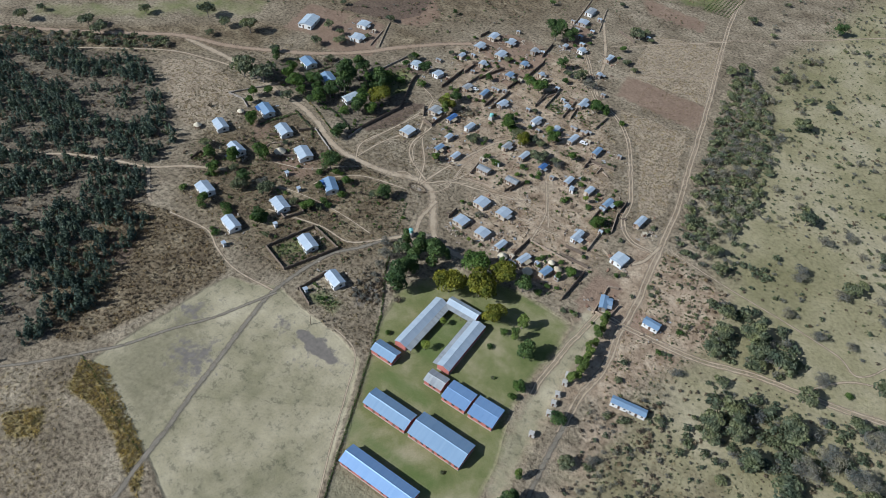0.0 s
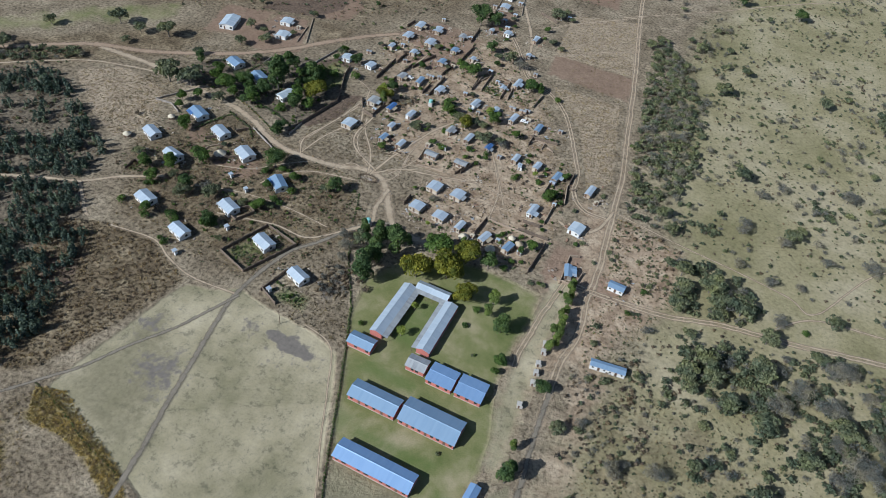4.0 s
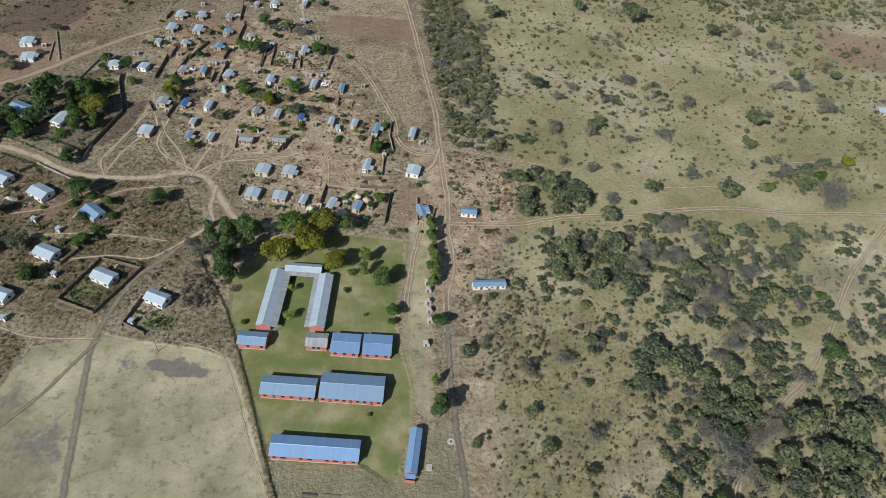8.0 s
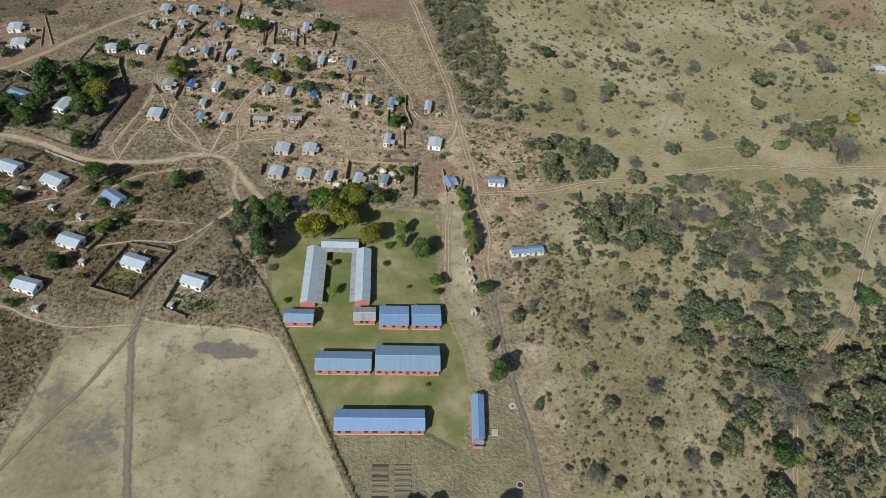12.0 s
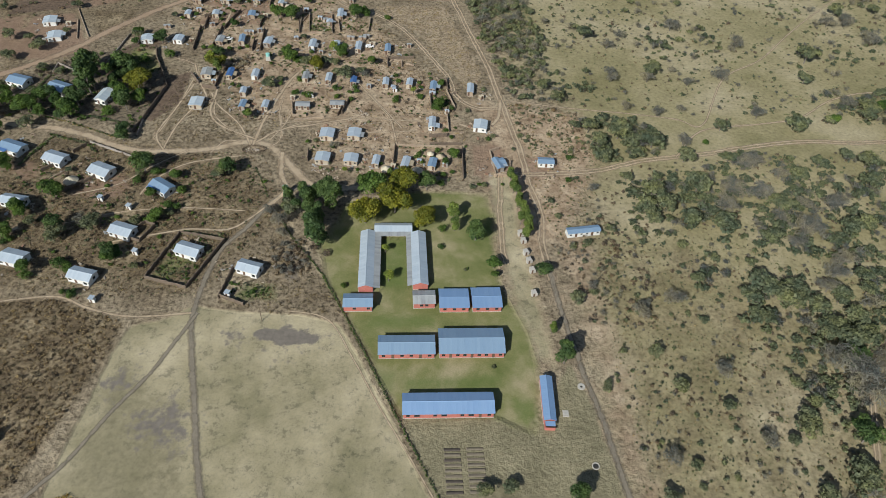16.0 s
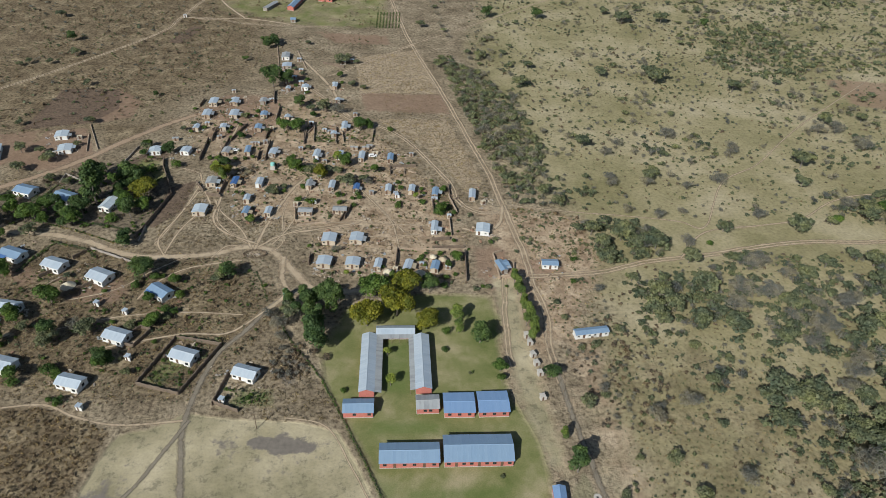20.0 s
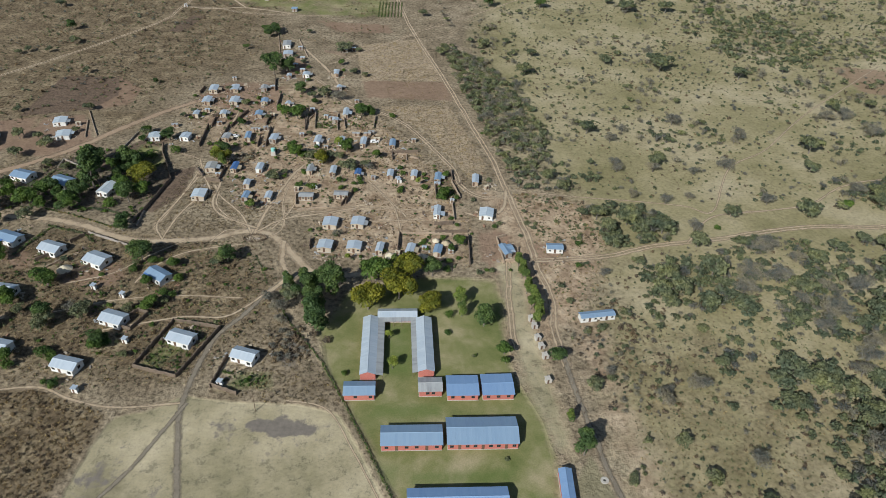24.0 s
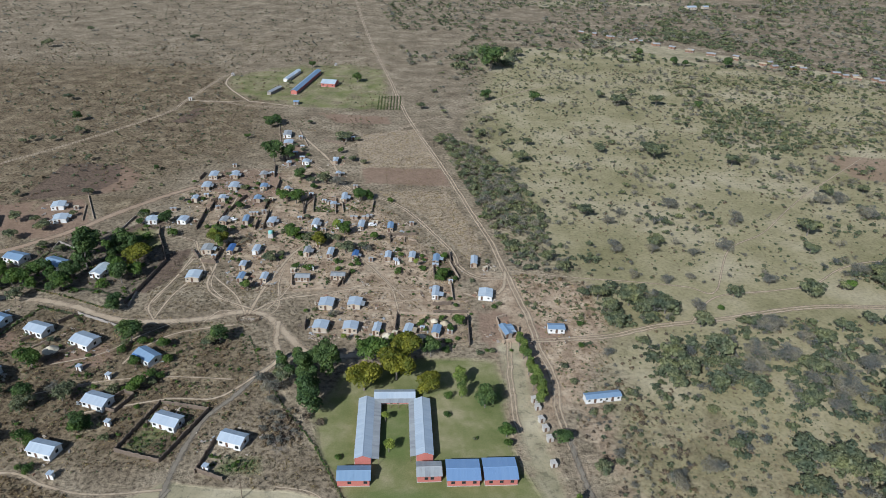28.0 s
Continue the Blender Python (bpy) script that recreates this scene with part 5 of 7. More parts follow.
walls(1.5, WALL_MUD, "rough mud brick yard wall", [(-40, 144), (-39, 134), (-33, 134)], [(7, 112), (29, 111)], [(49, 91), (48, 108), (52, 110)], [(48, 92), (55, 92), (56, 101)], [(-37, 209), (-38, 226)], [(-25, 207), (-26, 226)], [(-21, 209), (-23, 226)], [(-6, 209), (-5, 223)], [(-42, 209), (-42, 222)], [(-30, 206), (-37, 206)], [(32, 154), (35, 140)], [(31, 140), (31, 122)])
walls(1.7, WALL_DARK, "low dark hedge-like yard wall", [(-77, 156), (-76, 168)], [(-63, 212), (-62, 226)], [(-64, 189), (-64, 199)], [(24, 151), (24, 140)], [(22, 119), (30, 119)], [(22, 113), (36, 113)], [(-90, 168), (-85, 160)], [(3, 182), (17, 183)], [(4, 184), (4, 175)], [(-40, 318), (-26, 311)], [(22, 119), (30, 119.5)])
walls(0.8, WALL_MUD, "low mud wall along a lane", [(-160, 229), (-147, 201)], [(-152, 199), (-157, 218)], [(-74, 350), (-66, 298)], [(-59, 340), (-50, 308)])
walls(1.1, WALL_BLOCK, "low grey block wall along the road", [(-122, 115), (-100, 104)], [(-179, 110), (-170, 111), (-162, 107)], [(-179, 110), (-165, 133)], [(-154, 168), (-154, 176), (-142, 168)], [(-132, 173), (-127, 204)], [(-127, 168), (-128, 152)], [(-104, 120), (-104, 131)])


def hedge(label, height, *pts, keys=("shrub_s", "bush_s"), r=0.8):
    line = smooth_line(pts, r * 0.9)
    rng = np.random.default_rng(int(abs(pts[0][0] * 7 + pts[0][1])))
    rows = [(x + rng.uniform(-0.3, 0.3), y + rng.uniform(-0.3, 0.3), r * rng.uniform(0.75, 1.15), height) for x, y in line]
    thicket("hedge", list(keys), rows, label, "hedge", 40)


hedge("long clipped green garden hedge", 1.2, (-140, 114), (-143, 108), (-146, 100))
hedge("yellow-flowering roadside hedge", 1.0, (-146, 133), (-130, 127), (-114, 119), keys=("tuft_y", "shrub_s", "tuft_y"), r=0.7)
hedge("ragged dark hedge beside the road", 1.2, (-140, 120), (-124, 114), (-118, 108))
hedge("dark hedge along a yard", 1.2, (-74, 60), (-58, 57))
hedge("thin dark growth along the field fence", 1.2, (-96, -43), (-80, -47), (-66, -52), (-48, -56), r=0.35)
hedge("dark overgrown hedge on the fence line", 1.2, (-38, 68), (-31, 55), (-20, 38), (-6, 8), (5, -18), (18, -47), (30, -75), r=0.45, keys=("shrub_s",))
hedge("green hedge round a dense garden", 1.3, (-104, 124), (-112, 128), (-122, 132), (-134, 134))


def post_fence(label, pts, gap=3.0, h=1.4):
    line = smooth_line(pts, gap)
    top = thing("wire_fence", pose(*line[0], 0), label, "fence")
    o = line[0]
    post = bpy.data.meshes.new("post")
    post.from_pydata(boxes((-0.06, -0.06, -0.1, 0.06, 0.06, h))[0], [], boxes((0, 0, 0, 1, 1, 1))[1])
    post.materials.append(WOOD)
    v, f = [], []
    for k, p in enumerate(line):
        part("post", post, WOOD, top, at=pose(p[0] - o[0], p[1] - o[1], 0))
        if k:
            for z in (0.5, 0.9, 1.3):
                limb(v, f, (*(line[k - 1] - o), z), (*(p - o), z), 0.012, 0.012, 3)
    part("wire", (v, f), FRAME, top, "thin wire strands")


post_fence("wire fence on wooden posts along the school ground", [(-38, 68), (-31, 55), (-20, 38), (-6, 8), (5, -18), (18, -47), (30, -75)])
post_fence("wire fence on wooden posts beside the east track", [(61, 60), (63, 30), (66, -2), (69, -24), (70, -50), (71, -75)], 4.0)


def latrine(x, y, rot, wall, roof):
    top = thing("latrine", pose(x, y, 0, rz=rot), "small block latrine with a pale flat roof", "latrine", "school latrines")
    part("wall", boxes((-0.75, -0.75, 0, 0.75, 0.75, 2.0), (0.75, -0.75, 0, 1.35, -0.62, 1.7)), wall, top)
    part("roof", boxes((-0.95, -0.95, 2.0, 0.95, 0.95, 2.08)), roof, top, "pale concrete roof slab")
    door_part(top, 0, -0.75, 0, 0.6, 1.8)
    part("vent_pipe", boxes((-0.06, 0.76, 0, 0.06, 0.88, 2.7)), FRAME, top, "thin vent pipe")


for x, y, rot in ((54.3, 57.2, 10), (54.9, 53.4, 5), (55.0, 47.2, 20), (55.6, 43.0, 15), (56.1, 38.2, 12), (55.1, 27.2, 10)):
    latrine(x, y, rot, CONCRETE, CONCRETE)
for x, y, rot in ((-108, 79, -20), (-96, 74, -25), (-97, 28, -15), (-88, 50, -20), (-52, 29.5, -20), (-32, 149, 0), (7, 154, 0)):
    latrine(x, y, rot, WALL_WHITE, ROOF_ZINC)


def round_hut(x, y, r, h, label, roof=THATCH, wall=WALL_MUD):
    top = thing("round_hut", pose(x, y, 0), label, "hut", "round huts")
    n = 18
    v, f = [], []
    for z in (0, h):
        v += [(r * 0.82 * math.cos(6.2832 * k / n), r * 0.82 * math.sin(6.2832 * k / n), z) for k in range(n)]
    f += [(k, (k + 1) % n, n + (k + 1) % n, n + k) for k in range(n)] + [tuple(range(n, 2 * n))]
    part("wall", (v, f), wall, top)
    rng = random.Random(round(x + y))
    v = [(r * rng.uniform(0.95, 1.06) * math.cos(6.2832 * k / n), r * rng.uniform(0.95, 1.06) * math.sin(6.2832 * k / n), h - 0.12) for k in range(n)]
    v += [(r * 0.5 * math.cos(6.2832 * k / n), r * 0.5 * math.sin(6.2832 * k / n), h + r * 0.32) for k in range(n)] + [(0, 0, h + r * 0.62)]
    f = [(k, (k + 1) % n, n + (k + 1) % n, n + k) for k in range(n)] + [(n + k, n + (k + 1) % n, 2 * n) for k in range(n)]
    part("roof", (v, f), roof, top, "shaggy thatched roof")
    door_part(top, 0, -r * 0.83, 0, 0.7, h - 0.2)


PALE_THATCH = rough_paint("pale_dry_thatch", (0.46, 0.40, 0.29), (0.62, 0.55, 0.42), 8.0, dirt=(0.32, 0.25, 0.17), dirt_amount=0.4, bumpy=0.6)
round_hut(3, 95, 2.3, 1.7, "round hut with a pale straw roof", PALE_THATCH)
round_hut(16, 94, 2.3, 1.7, "round hut with a pale straw roof", PALE_THATCH)
round_hut(22, 105, 1.6, 1.7, "small round hut with a pale straw roof", PALE_THATCH)
round_hut(26, 103, 1.9, 1.8, "round hut with a grey thatched roof")
round_hut(-122, 89, 2.9, 1.6, "wide round shelter with a pale straw roof", PALE_THATCH)
round_hut(-169, 79, 2.0, 1.6, "round shelter with a pale straw roof", PALE_THATCH)
round_hut(-161, 101, 1.8, 1.6, "round shelter with a pale straw roof", PALE_THATCH)
for x, y, l, w, rot in ((8, 94, 3.6, 2.8, -10), (22.5, 130, 2.6, 2.2, -8), (-15, 201, 4.0, 1.8, -5), (-9, 201, 4.0, 1.8, 0), (15, 194, 2.4, 2.0, 0), (-68, 206, 3.8, 2.0, 5)):
    gable("shed", x, y, l, w, rot, 1.7, 0.3, ROOF_OLD, WALL_MUD, "small makeshift shed with a rusty roof", "shed", "small sheds", over=0.12, front="d")
# the shop's lean-to, the compound beside the gate
gable("shed", 52.0, 99.5, 3.0, 4.2, 16, 2.0, 0.4, ROOF_GREYBLUE, WALL_BLOCK, "grey block shed with a blue-grey roof", "shed", "small sheds", over=0.15, front="d")
for x, y in ((-149, 405), (-131, 477), (-46, 515)):
    gable("shed", x, y, 2.4, 2.2, 8, 2.0, 0.3, ROOF_OLD, WALL_WHITE, "lone distant white hut on the plain", "shed", "small sheds", over=0.15, front="d")
_row = smooth_line([(222, 668), (259, 644), (299, 612), (335, 577), (374, 545), (416, 515), (452, 476)], 8.6)
_rng = random.Random(12)
for k, (x, y) in enumerate(_row):
    if k % 7 != 5:
        gable("far_village_house", x + _rng.uniform(-9, 9), y + _rng.uniform(-3, 14), _rng.uniform(5, 8), _rng.uniform(4, 5.5), _rng.uniform(-50, 10), 2.2, 0.9, THATCH if k % 4 == 1 else ROOF_OLD, WALL_REDMUD, "tiny distant red-brown house of a far village", "house", "far village houses", over=0.2, front="d")
gable("far_hall", 418, 852, 15, 9, 12, 3.0, 1.6, ROOF_ZINC, WALL_CREAM, "distant pale hall with a silvery roof among trees", "building", over=0.3, front="wdw")
gable("far_hall", 441, 858, 9, 7, 12, 2.8, 1.3, ROOF_ZINC, WALL_CREAM, "small distant pale building among trees", "building", over=0.3, front="dw")
gable("village_house", 301, 203.5, 6.5, 6.0, 0, 2.3, 0.7, ROOF_WHITE, WALL_CREAM, "lone cream house with a pale blue roof on the savanna", "house", "village houses", over=0.25, front="dw")


def water_tank(x, y, r, h, stand, label):
    top = thing("water_tank", pose(x, y, 0), label, "water tank", "water tanks")
    n = 20
    v, f = [], []
    for z, q in ((0, r), (h * 0.33, r), (h * 0.36, r * 1.03), (h * 0.39, r), (h * 0.85, r), (h, r * 0.45)):
        v += [(q * math.cos(6.2832 * k / n), q * math.sin(6.2832 * k / n), stand + z) for k in range(n)]
    for ring in range(5):
        f += [(ring * n + k, ring * n + (k + 1) % n, ring * n + n + (k + 1) % n, ring * n + n + k) for k in range(n)]
    f += [tuple(range(5 * n, 6 * n)), tuple(range(n - 1, -1, -1))]
    part("tank", (v, f), TANK_TEAL, top, "teal plastic tank")
    part("lid", boxes((-0.3, -0.3, stand + h - 0.02, 0.3, 0.3, stand + h + 0.08)), TANK_TEAL, top)
    k, q = r * 1.15, r * 0.95
    part("stand", ([(-k, -k, -0.05), (k, -k, -0.05), (k, k, -0.05), (-k, k, -0.05), (-q, -q, stand - 0.15), (q, -q, stand - 0.15), (q, q, stand - 0.15), (-q, q, stand - 0.15)], boxes((0, 0, 0, 1, 1, 1))[1]), CONCRETE, top, "pale tapered concrete stand")
    part("platform", boxes((-r, -r, stand - 0.15, r, r, stand - 0.005)), CONCRETE, top)


water_tank(-37, 82, 1.0, 1.9, 2.4, "teal water tank on a raised stand")
water_tank(-55, 181, 1.05, 1.5, 2.2, "teal water tank on a pale concrete stand")


def car(x, y, rot, paint, label):
    top = thing("car", pose(x, y, 0, rz=rot), label, "car", "parked cars")
    prof = [(-2.1, 0.35), (2.1, 0.35), (2.15, 0.75), (1.2, 0.95), (0.55, 1.45), (-1.2, 1.5), (-2.0, 1.0), (-2.15, 0.7)]
    v = [(px, s * (0.82 if pz < 1.2 else 0.66), pz) for s in (-1, 1) for px, pz in prof]
    n = len(prof)
    f = [tuple(range(n)), tuple(range(2 * n - 1, n - 1, -1))] + [(k, n + k, n + (k + 1) % n, (k + 1) % n) for k in range(n)]
    body = part("body", (v, f), paint, top)
    for s in (-1, 1):
        part("side_window", boxes((-1.3, s * 0.76 - 0.02, 1.02, 0.6, s * 0.76 + 0.02, 1.36)), GLASS, body)
    part("windscreen", ([(0.66, -0.64, 1.42), (0.66, 0.64, 1.42), (1.2, 0.74, 0.98), (1.2, -0.74, 0.98)], [(0, 3, 2, 1)]), GLASS, body)
    for wx in (-1.3, 1.35):
        for s in (-1, 1):
            w, wf = [], []
            limb(w, wf, (0, -0.1, 0), (0, 0.1, 0), 0.33, 0.33, 14)
            wf += [tuple(range(13, -1, -1)), tuple(range(14, 28))]
            part("wheel", (w, wf), TYRE_HOLE_BLACK, top, at=pose(wx, s * 0.8, 0.33))


car(-5.2, 193.5, 5, CAR_WHITE, "white car parked beside a house")
car(-77, 199.5, 10, CAR_WHITE, "white car parked in a yard")


def ring_wall(x, y, r, h, wide, label, name):
    top = thing(name, pose(x, y, 0), label, "well")
    n = 20
    v, f = [], []
    for q, z in ((r + wide, 0), (r + wide, h), (r, h), (r, 0.05)):
        v += [(q * math.cos(6.2832 * k / n), q * math.sin(6.2832 * k / n), z) for k in range(n)]
    for ring in range(3):
        f += [(ring * n + k, ring * n + (k + 1) % n, ring * n + n + (k + 1) % n, ring * n + n + k) for k in range(n)]
    part("kerb", (v, f), CONCRETE, top, "pale concrete ring")
    # no shaft is modelled: a flat black disc stands for the shade inside
    part("opening", ([(r * math.cos(6.2832 * k / n), r * math.sin(6.2832 * k / n), 0.06) for k in range(n)], [tuple(range(n))]), TYRE_HOLE_BLACK, top, "flat black disc painted for the shade in the hole")


ring_wall(65, -11, 0.45, 0.25, 0.75, "round concrete well head beside the track", "well")
ring_wall(64, -38, 0.9, 0.3, 0.25, "round concrete pit with a dark mouth", "pit")
slab = thing("manhole_slab", pose(58.2, -20.5, 0, rz=-3), "square pale concrete slab in the grass", "slab")
part("slab", boxes((-0.9, -1.1, 0, 0.9, 1.1, 0.3)), CONCRETE, slab)
part("cover", boxes((-0.5, -0.5, 0.3, 0.5, 0.5, 0.36)), CONCRETE, slab)

# old log kraal beside the main road junction
kraal = thing("kraal", pose(-53.3, 109.8, 0), "ring of dark logs round a small kraal", "enclosure")
_v = bpy.data.meshes.new("log")
_lv, _lf = [], []
limb(_lv, _lf, (0, 0, -0.1), (0.05, 0.02, 1.2), 0.11, 0.08, 6)
_v.from_pydata(_lv, [], _lf + [tuple(range(6, 12))])
_v.materials.append(WOOD)
for k in range(60):
    a = 6.2832 * k / 60
    part("log", _v, WOOD, kraal, at=pose(4.6 * math.cos(a) + random.uniform(-0.15, 0.15), 2.4 * math.sin(a) + random.uniform(-0.15, 0.15), 0, random.uniform(-10, 10), random.uniform(-10, 10), random.uniform(0, 360)))

pole = thing("utility_pole", pose(-39, 18, 0), "bare wooden utility pole at the field edge", "pole")
_lv, _lf = [], []
limb(_lv, _lf, (0, 0, 0), (0.1, 0, 7.5), 0.14, 0.09, 8)
part("mast", (_lv, _lf), WOOD, pole)
part("crossarm", boxes((-0.7, -0.05, 7.0, 0.8, 0.05, 7.12)), WOOD, pole)

# vegetable beds behind the south block
SOIL = rough_paint("dug_dark_soil", (0.045, 0.036, 0.030), (0.085, 0.068, 0.055), 3.0, dirt_amount=0.1, bumpy=0.8)
SOIL_PALE = rough_paint("dug_pale_soil", (0.12, 0.10, 0.075), (0.18, 0.15, 0.11), 3.0, dirt_amount=0.1, bumpy=0.8)
for k in range(9):
    for x0, x1, mat in ((19.6, 24.6, SOIL if k in (0, 2, 6, 8) else SOIL_PALE), (26.3, 31.5, SOIL_PALE)):
        y = -31.2 - 1.65 * k
        bed = thing("garden_bed", pose((x0 + x1) / 2, y, 0, rz=-1), "raised garden bed of dark dug soil" if mat is SOIL else "raised garden bed of dry dug soil", "garden bed", "vegetable beds")
        h = (x1 - x0) / 2
        part("soil", ([(-h, -0.5, 0), (h, -0.5, 0), (h, 0.5, 0), (-h, 0.5, 0), (-h + 0.2, -0.25, 0.22), (h - 0.2, -0.25, 0.2), (h - 0.2, 0.25, 0.22), (-h + 0.2, 0.25, 0.2)], [(4, 5, 6, 7), (0, 1, 5, 4), (1, 2, 6, 5), (2, 3, 7, 6), (3, 0, 4, 7)]), mat, bed)


def rubble(x, y, r):
    rng = random.Random(round(x * 5 + y))
    top = thing("rubble_heap", pose(x, y, 0), "small heap of stones and scrap wood", "rubble", "rubble heaps")
    for k in range(7):
        s = r * rng.uniform(0.18, 0.4)
        b = boxes((-s, -s * 0.7, 0, s, s * 0.7, s * 0.8))
        v = [(p[0] * rng.uniform(0.7, 1.1), p[1] * rng.uniform(0.7, 1.1), p[2] * rng.uniform(0.7, 1.1)) for p in b[0]]
        part("stone", (v, b[1]), rng.choice((WALL_BLOCK, WALL_MUD, WOOD, WALL_CREAM)), top, at=pose(rng.uniform(-r, r), rng.uniform(-r, r), 0, rz=rng.uniform(0, 180)))


for x, y in ((-27, 97), (-25, 96), (-23, 97), (-21, 95), (-19, 97), (-5, 109), (-4, 106), (-2, 111), (16, 184), (9, 178), (6, 175), (-6, 135), (-3, 129), (0, 125), (43, 151), (50, 151), (-18, 92), (-14, 126), (-89, 219), (-72, 212), (-103, 215), (-50, 199), (-83, 152), (-47, 152), (-38, 167)):
    rubble(x, y, 1.1)
# vegetable gardens in the yards
for k, (pts, n) in enumerate((([(-82, 38), (-74, 58), (-66, 56), (-72, 36)], 60), ([(-37, 209), (-38, 222), (-27, 222), (-26, 209)], 50), ([(-44, 186), (-50, 176), (-34, 172), (-30, 184)], 70), ([(24, 150), (31, 150), (33, 142), (24, 141)], 40), ([(-52, 30), (-50, 36), (-38, 33), (-38, 27)], 40), ([(8, 111), (28, 110), (28, 113), (8, 114)], 40), ([(-130, 165), (-118, 200), (-108, 186), (-112, 160)], 90))):
    thicket("vegetable_garden", ["shrub_s", "bush_s"], spread(pts, n, 0.4, 0.9, 0.9, 50 + k, clear=0.3), "green vegetable garden inside a yard", "garden", 50 + k)
thicket("brush_pile", ["grey_s", "brown_s"], spread([(-75, 173), (-67, 186), (-62, 180), (-66, 170)], 60, 0.7, 1.4, 0.8, 61), "pile of cut grey thorn brush", "brush pile", 61)

# more yard walls, hedges and outbuildings in the upper village and round the estate
walls(1.8, WALL_DARK, "dark stick and earth wall round a yard", [(-91, 210), (-91, 222)], [(-60, 232), (-60, 252)], [(-81, 210), (-79, 218), (-75, 229)], [(-106, 252), (-105, 261)], [(-43, 220), (-42, 207)], [(-64, 256), (-66, 274)], [(-19, 134), (-16, 143)], [(32.5, 164), (32.5, 155)], [(-127, 108), (-123, 113)], [(-152, 59), (-152, 66), (-144, 67), (-138, 63)], [(-93, 222), (-88, 226)], [(-83, 157), (-76, 155)])
walls(0.9, WALL_MUD, "broken mud brick wall of a ruined room", [(4, 178), (7, 181), (11, 180), (11, 175)], [(-131, 88.5), (-131, 91.5), (-126, 97)], [(-38, 131), (-25, 133)], [(-56, 211), (-45, 208)], [(-41, 219), (-38, 228)], [(13, 178), (17, 176)])
hedge("green clipped hedge between two gardens", 1.1, (-145, 104), (-142, 112), (-138, 120), r=0.7)
hedge("dark hedge beside a large house", 1.3, (-157, 151), (-156, 158), (-155, 165), r=0.8)
hedge("dark hedge along an old fence", 0.9, (-51, 98), (-48, 91), (-44, 80), r=0.45)
hedge("dark green hedge along a footpath", 0.9, (-73, 61.5), (-64, 59), (-57, 56.5), r=0.5)
SHACKS = ((-110, 211, 3.4, 2.2, 10), (-61, 223.5, 2.6, 2.0, -5), (-90, 272, 2.4, 1.8, 10), (-66.5, 206, 3.0, 2.0, 0), (-62.5, 208, 2.6, 2.2, 15), (-50, 233, 3.0, 3.0, -6), (-43, 200.5, 2.4, 2.0, 8), (-40, 230, 2.6, 2.4, 0), (-29, 219.5, 2.8, 2.2, 5), (-22.5, 222.5, 2.2, 2.6, 0), (-22, 227.5, 2.2, 2.0, 0), (-32, 221.5, 2.4, 2.0, -8), (-87.5, 213.5, 2.6, 2.0, 20), (-40, 147.5, 2.4, 1.8, -5), (-31, 171.5, 2.0, 1.6, 0), (-66, 260, 2.8, 2.2, 20), (-7, 203, 3.2, 1.6, 0), (-4, 195.5, 3.4, 1.6, 5), (6.5, 156, 2.2, 2.2, -6), (-34, 188, 2.2, 1.8, 12), (-29.5, 187, 2.2, 1.8, 0), (48, 148, 2.2, 1.8, 30), (25, 151.2, 3.0, 2.0, -6), (31, 136.5, 2.0, 1.8, 0), (-16, 241, 2.6, 2.4, 0), (-160, 213, 2.6, 2.0, 12), (-97, 229, 2.6, 2.2, 5), (-78, 160.5, 2.2, 1.8, 0), (-5, 157, 2.2, 2.0, -6), (6, 98, 2.0, 1.8, -10), (17, 101, 2.0, 1.8, -12), (28, 99, 2.4, 2.0, -12))
for k, (x, y, l, w, rot) in enumerate(SHACKS):
    roof, tone = ((ROOF_OLD, "rusty grey"), (ROOF_WHITE, "pale"), (ROOF_ZINC, "zinc"), (PALE_THATCH, "straw"))[(k * 7) % 4]
    gable("shed", x, y, l, w, rot, 1.6, 0.18, roof, (WALL_MUD, WALL_BLOCK, WALL_CREAM)[k % 3], "small yard shed with a %s roof" % tone, "shed", "small sheds", over=0.1, front="d")
for x, y, r in ((13, 195, 1.6), (19, 193, 1.2), (10, 183, 1.0), (-3, 180, 1.0), (1, 199, 1.2), (-7, 135, 1.6), (-9, 137.5, 1.2), (-33, 190, 1.0), (-66, 223, 1.0), (-52, 228, 1.0), (-56, 219, 1.0), (-52, 218.5, 1.0), (-74, 205, 1.0), (-95, 246, 1.2), (-72, 252, 1.2), (-80, 262, 1.2), (-13, 131, 0.9), (-1, 117, 1.2), (2, 120, 1.0), (4, 116, 1.0), (13, 118, 1.1), (38, 146, 1.0), (-114, 90, 1.2), (-120, 104, 1.2), (-128, 96, 0.9), (-102, 90, 0.9), (-51.5, 109.5, 1.4), (-54.5, 110.2, 1.3), (-56, 109, 1.0)):
    rubble(x, y, r)
for k, (pts, n) in enumerate((([(-38, 217), (-27, 217), (-26, 208), (-37, 208)], 50), ([(-53, 191), (-43, 191), (-39, 181), (-50, 182)], 60), ([(24, 148), (32, 148), (34, 139), (24, 139)], 60), ([(-11, 183), (-1, 183), (-1, 176), (-11, 178)], 45), ([(-155, 170), (-153, 175), (-143, 170), (-144, 165)], 50), ([(-151, 60), (-151, 65), (-144, 66), (-139, 62)], 45), ([(-66, 56), (-60, 54), (-67, 36), (-72, 38)], 40), ([(-22, 218), (-21, 209), (-8, 208), (-7, 221)], 40))):
    thicket("vegetable_garden", ["shrub_s", "bush_s"], spread(pts, n, 0.4, 1.0, 0.9, 70 + k, clear=0.3), "green vegetable garden inside a yard", "garden", 70 + k)
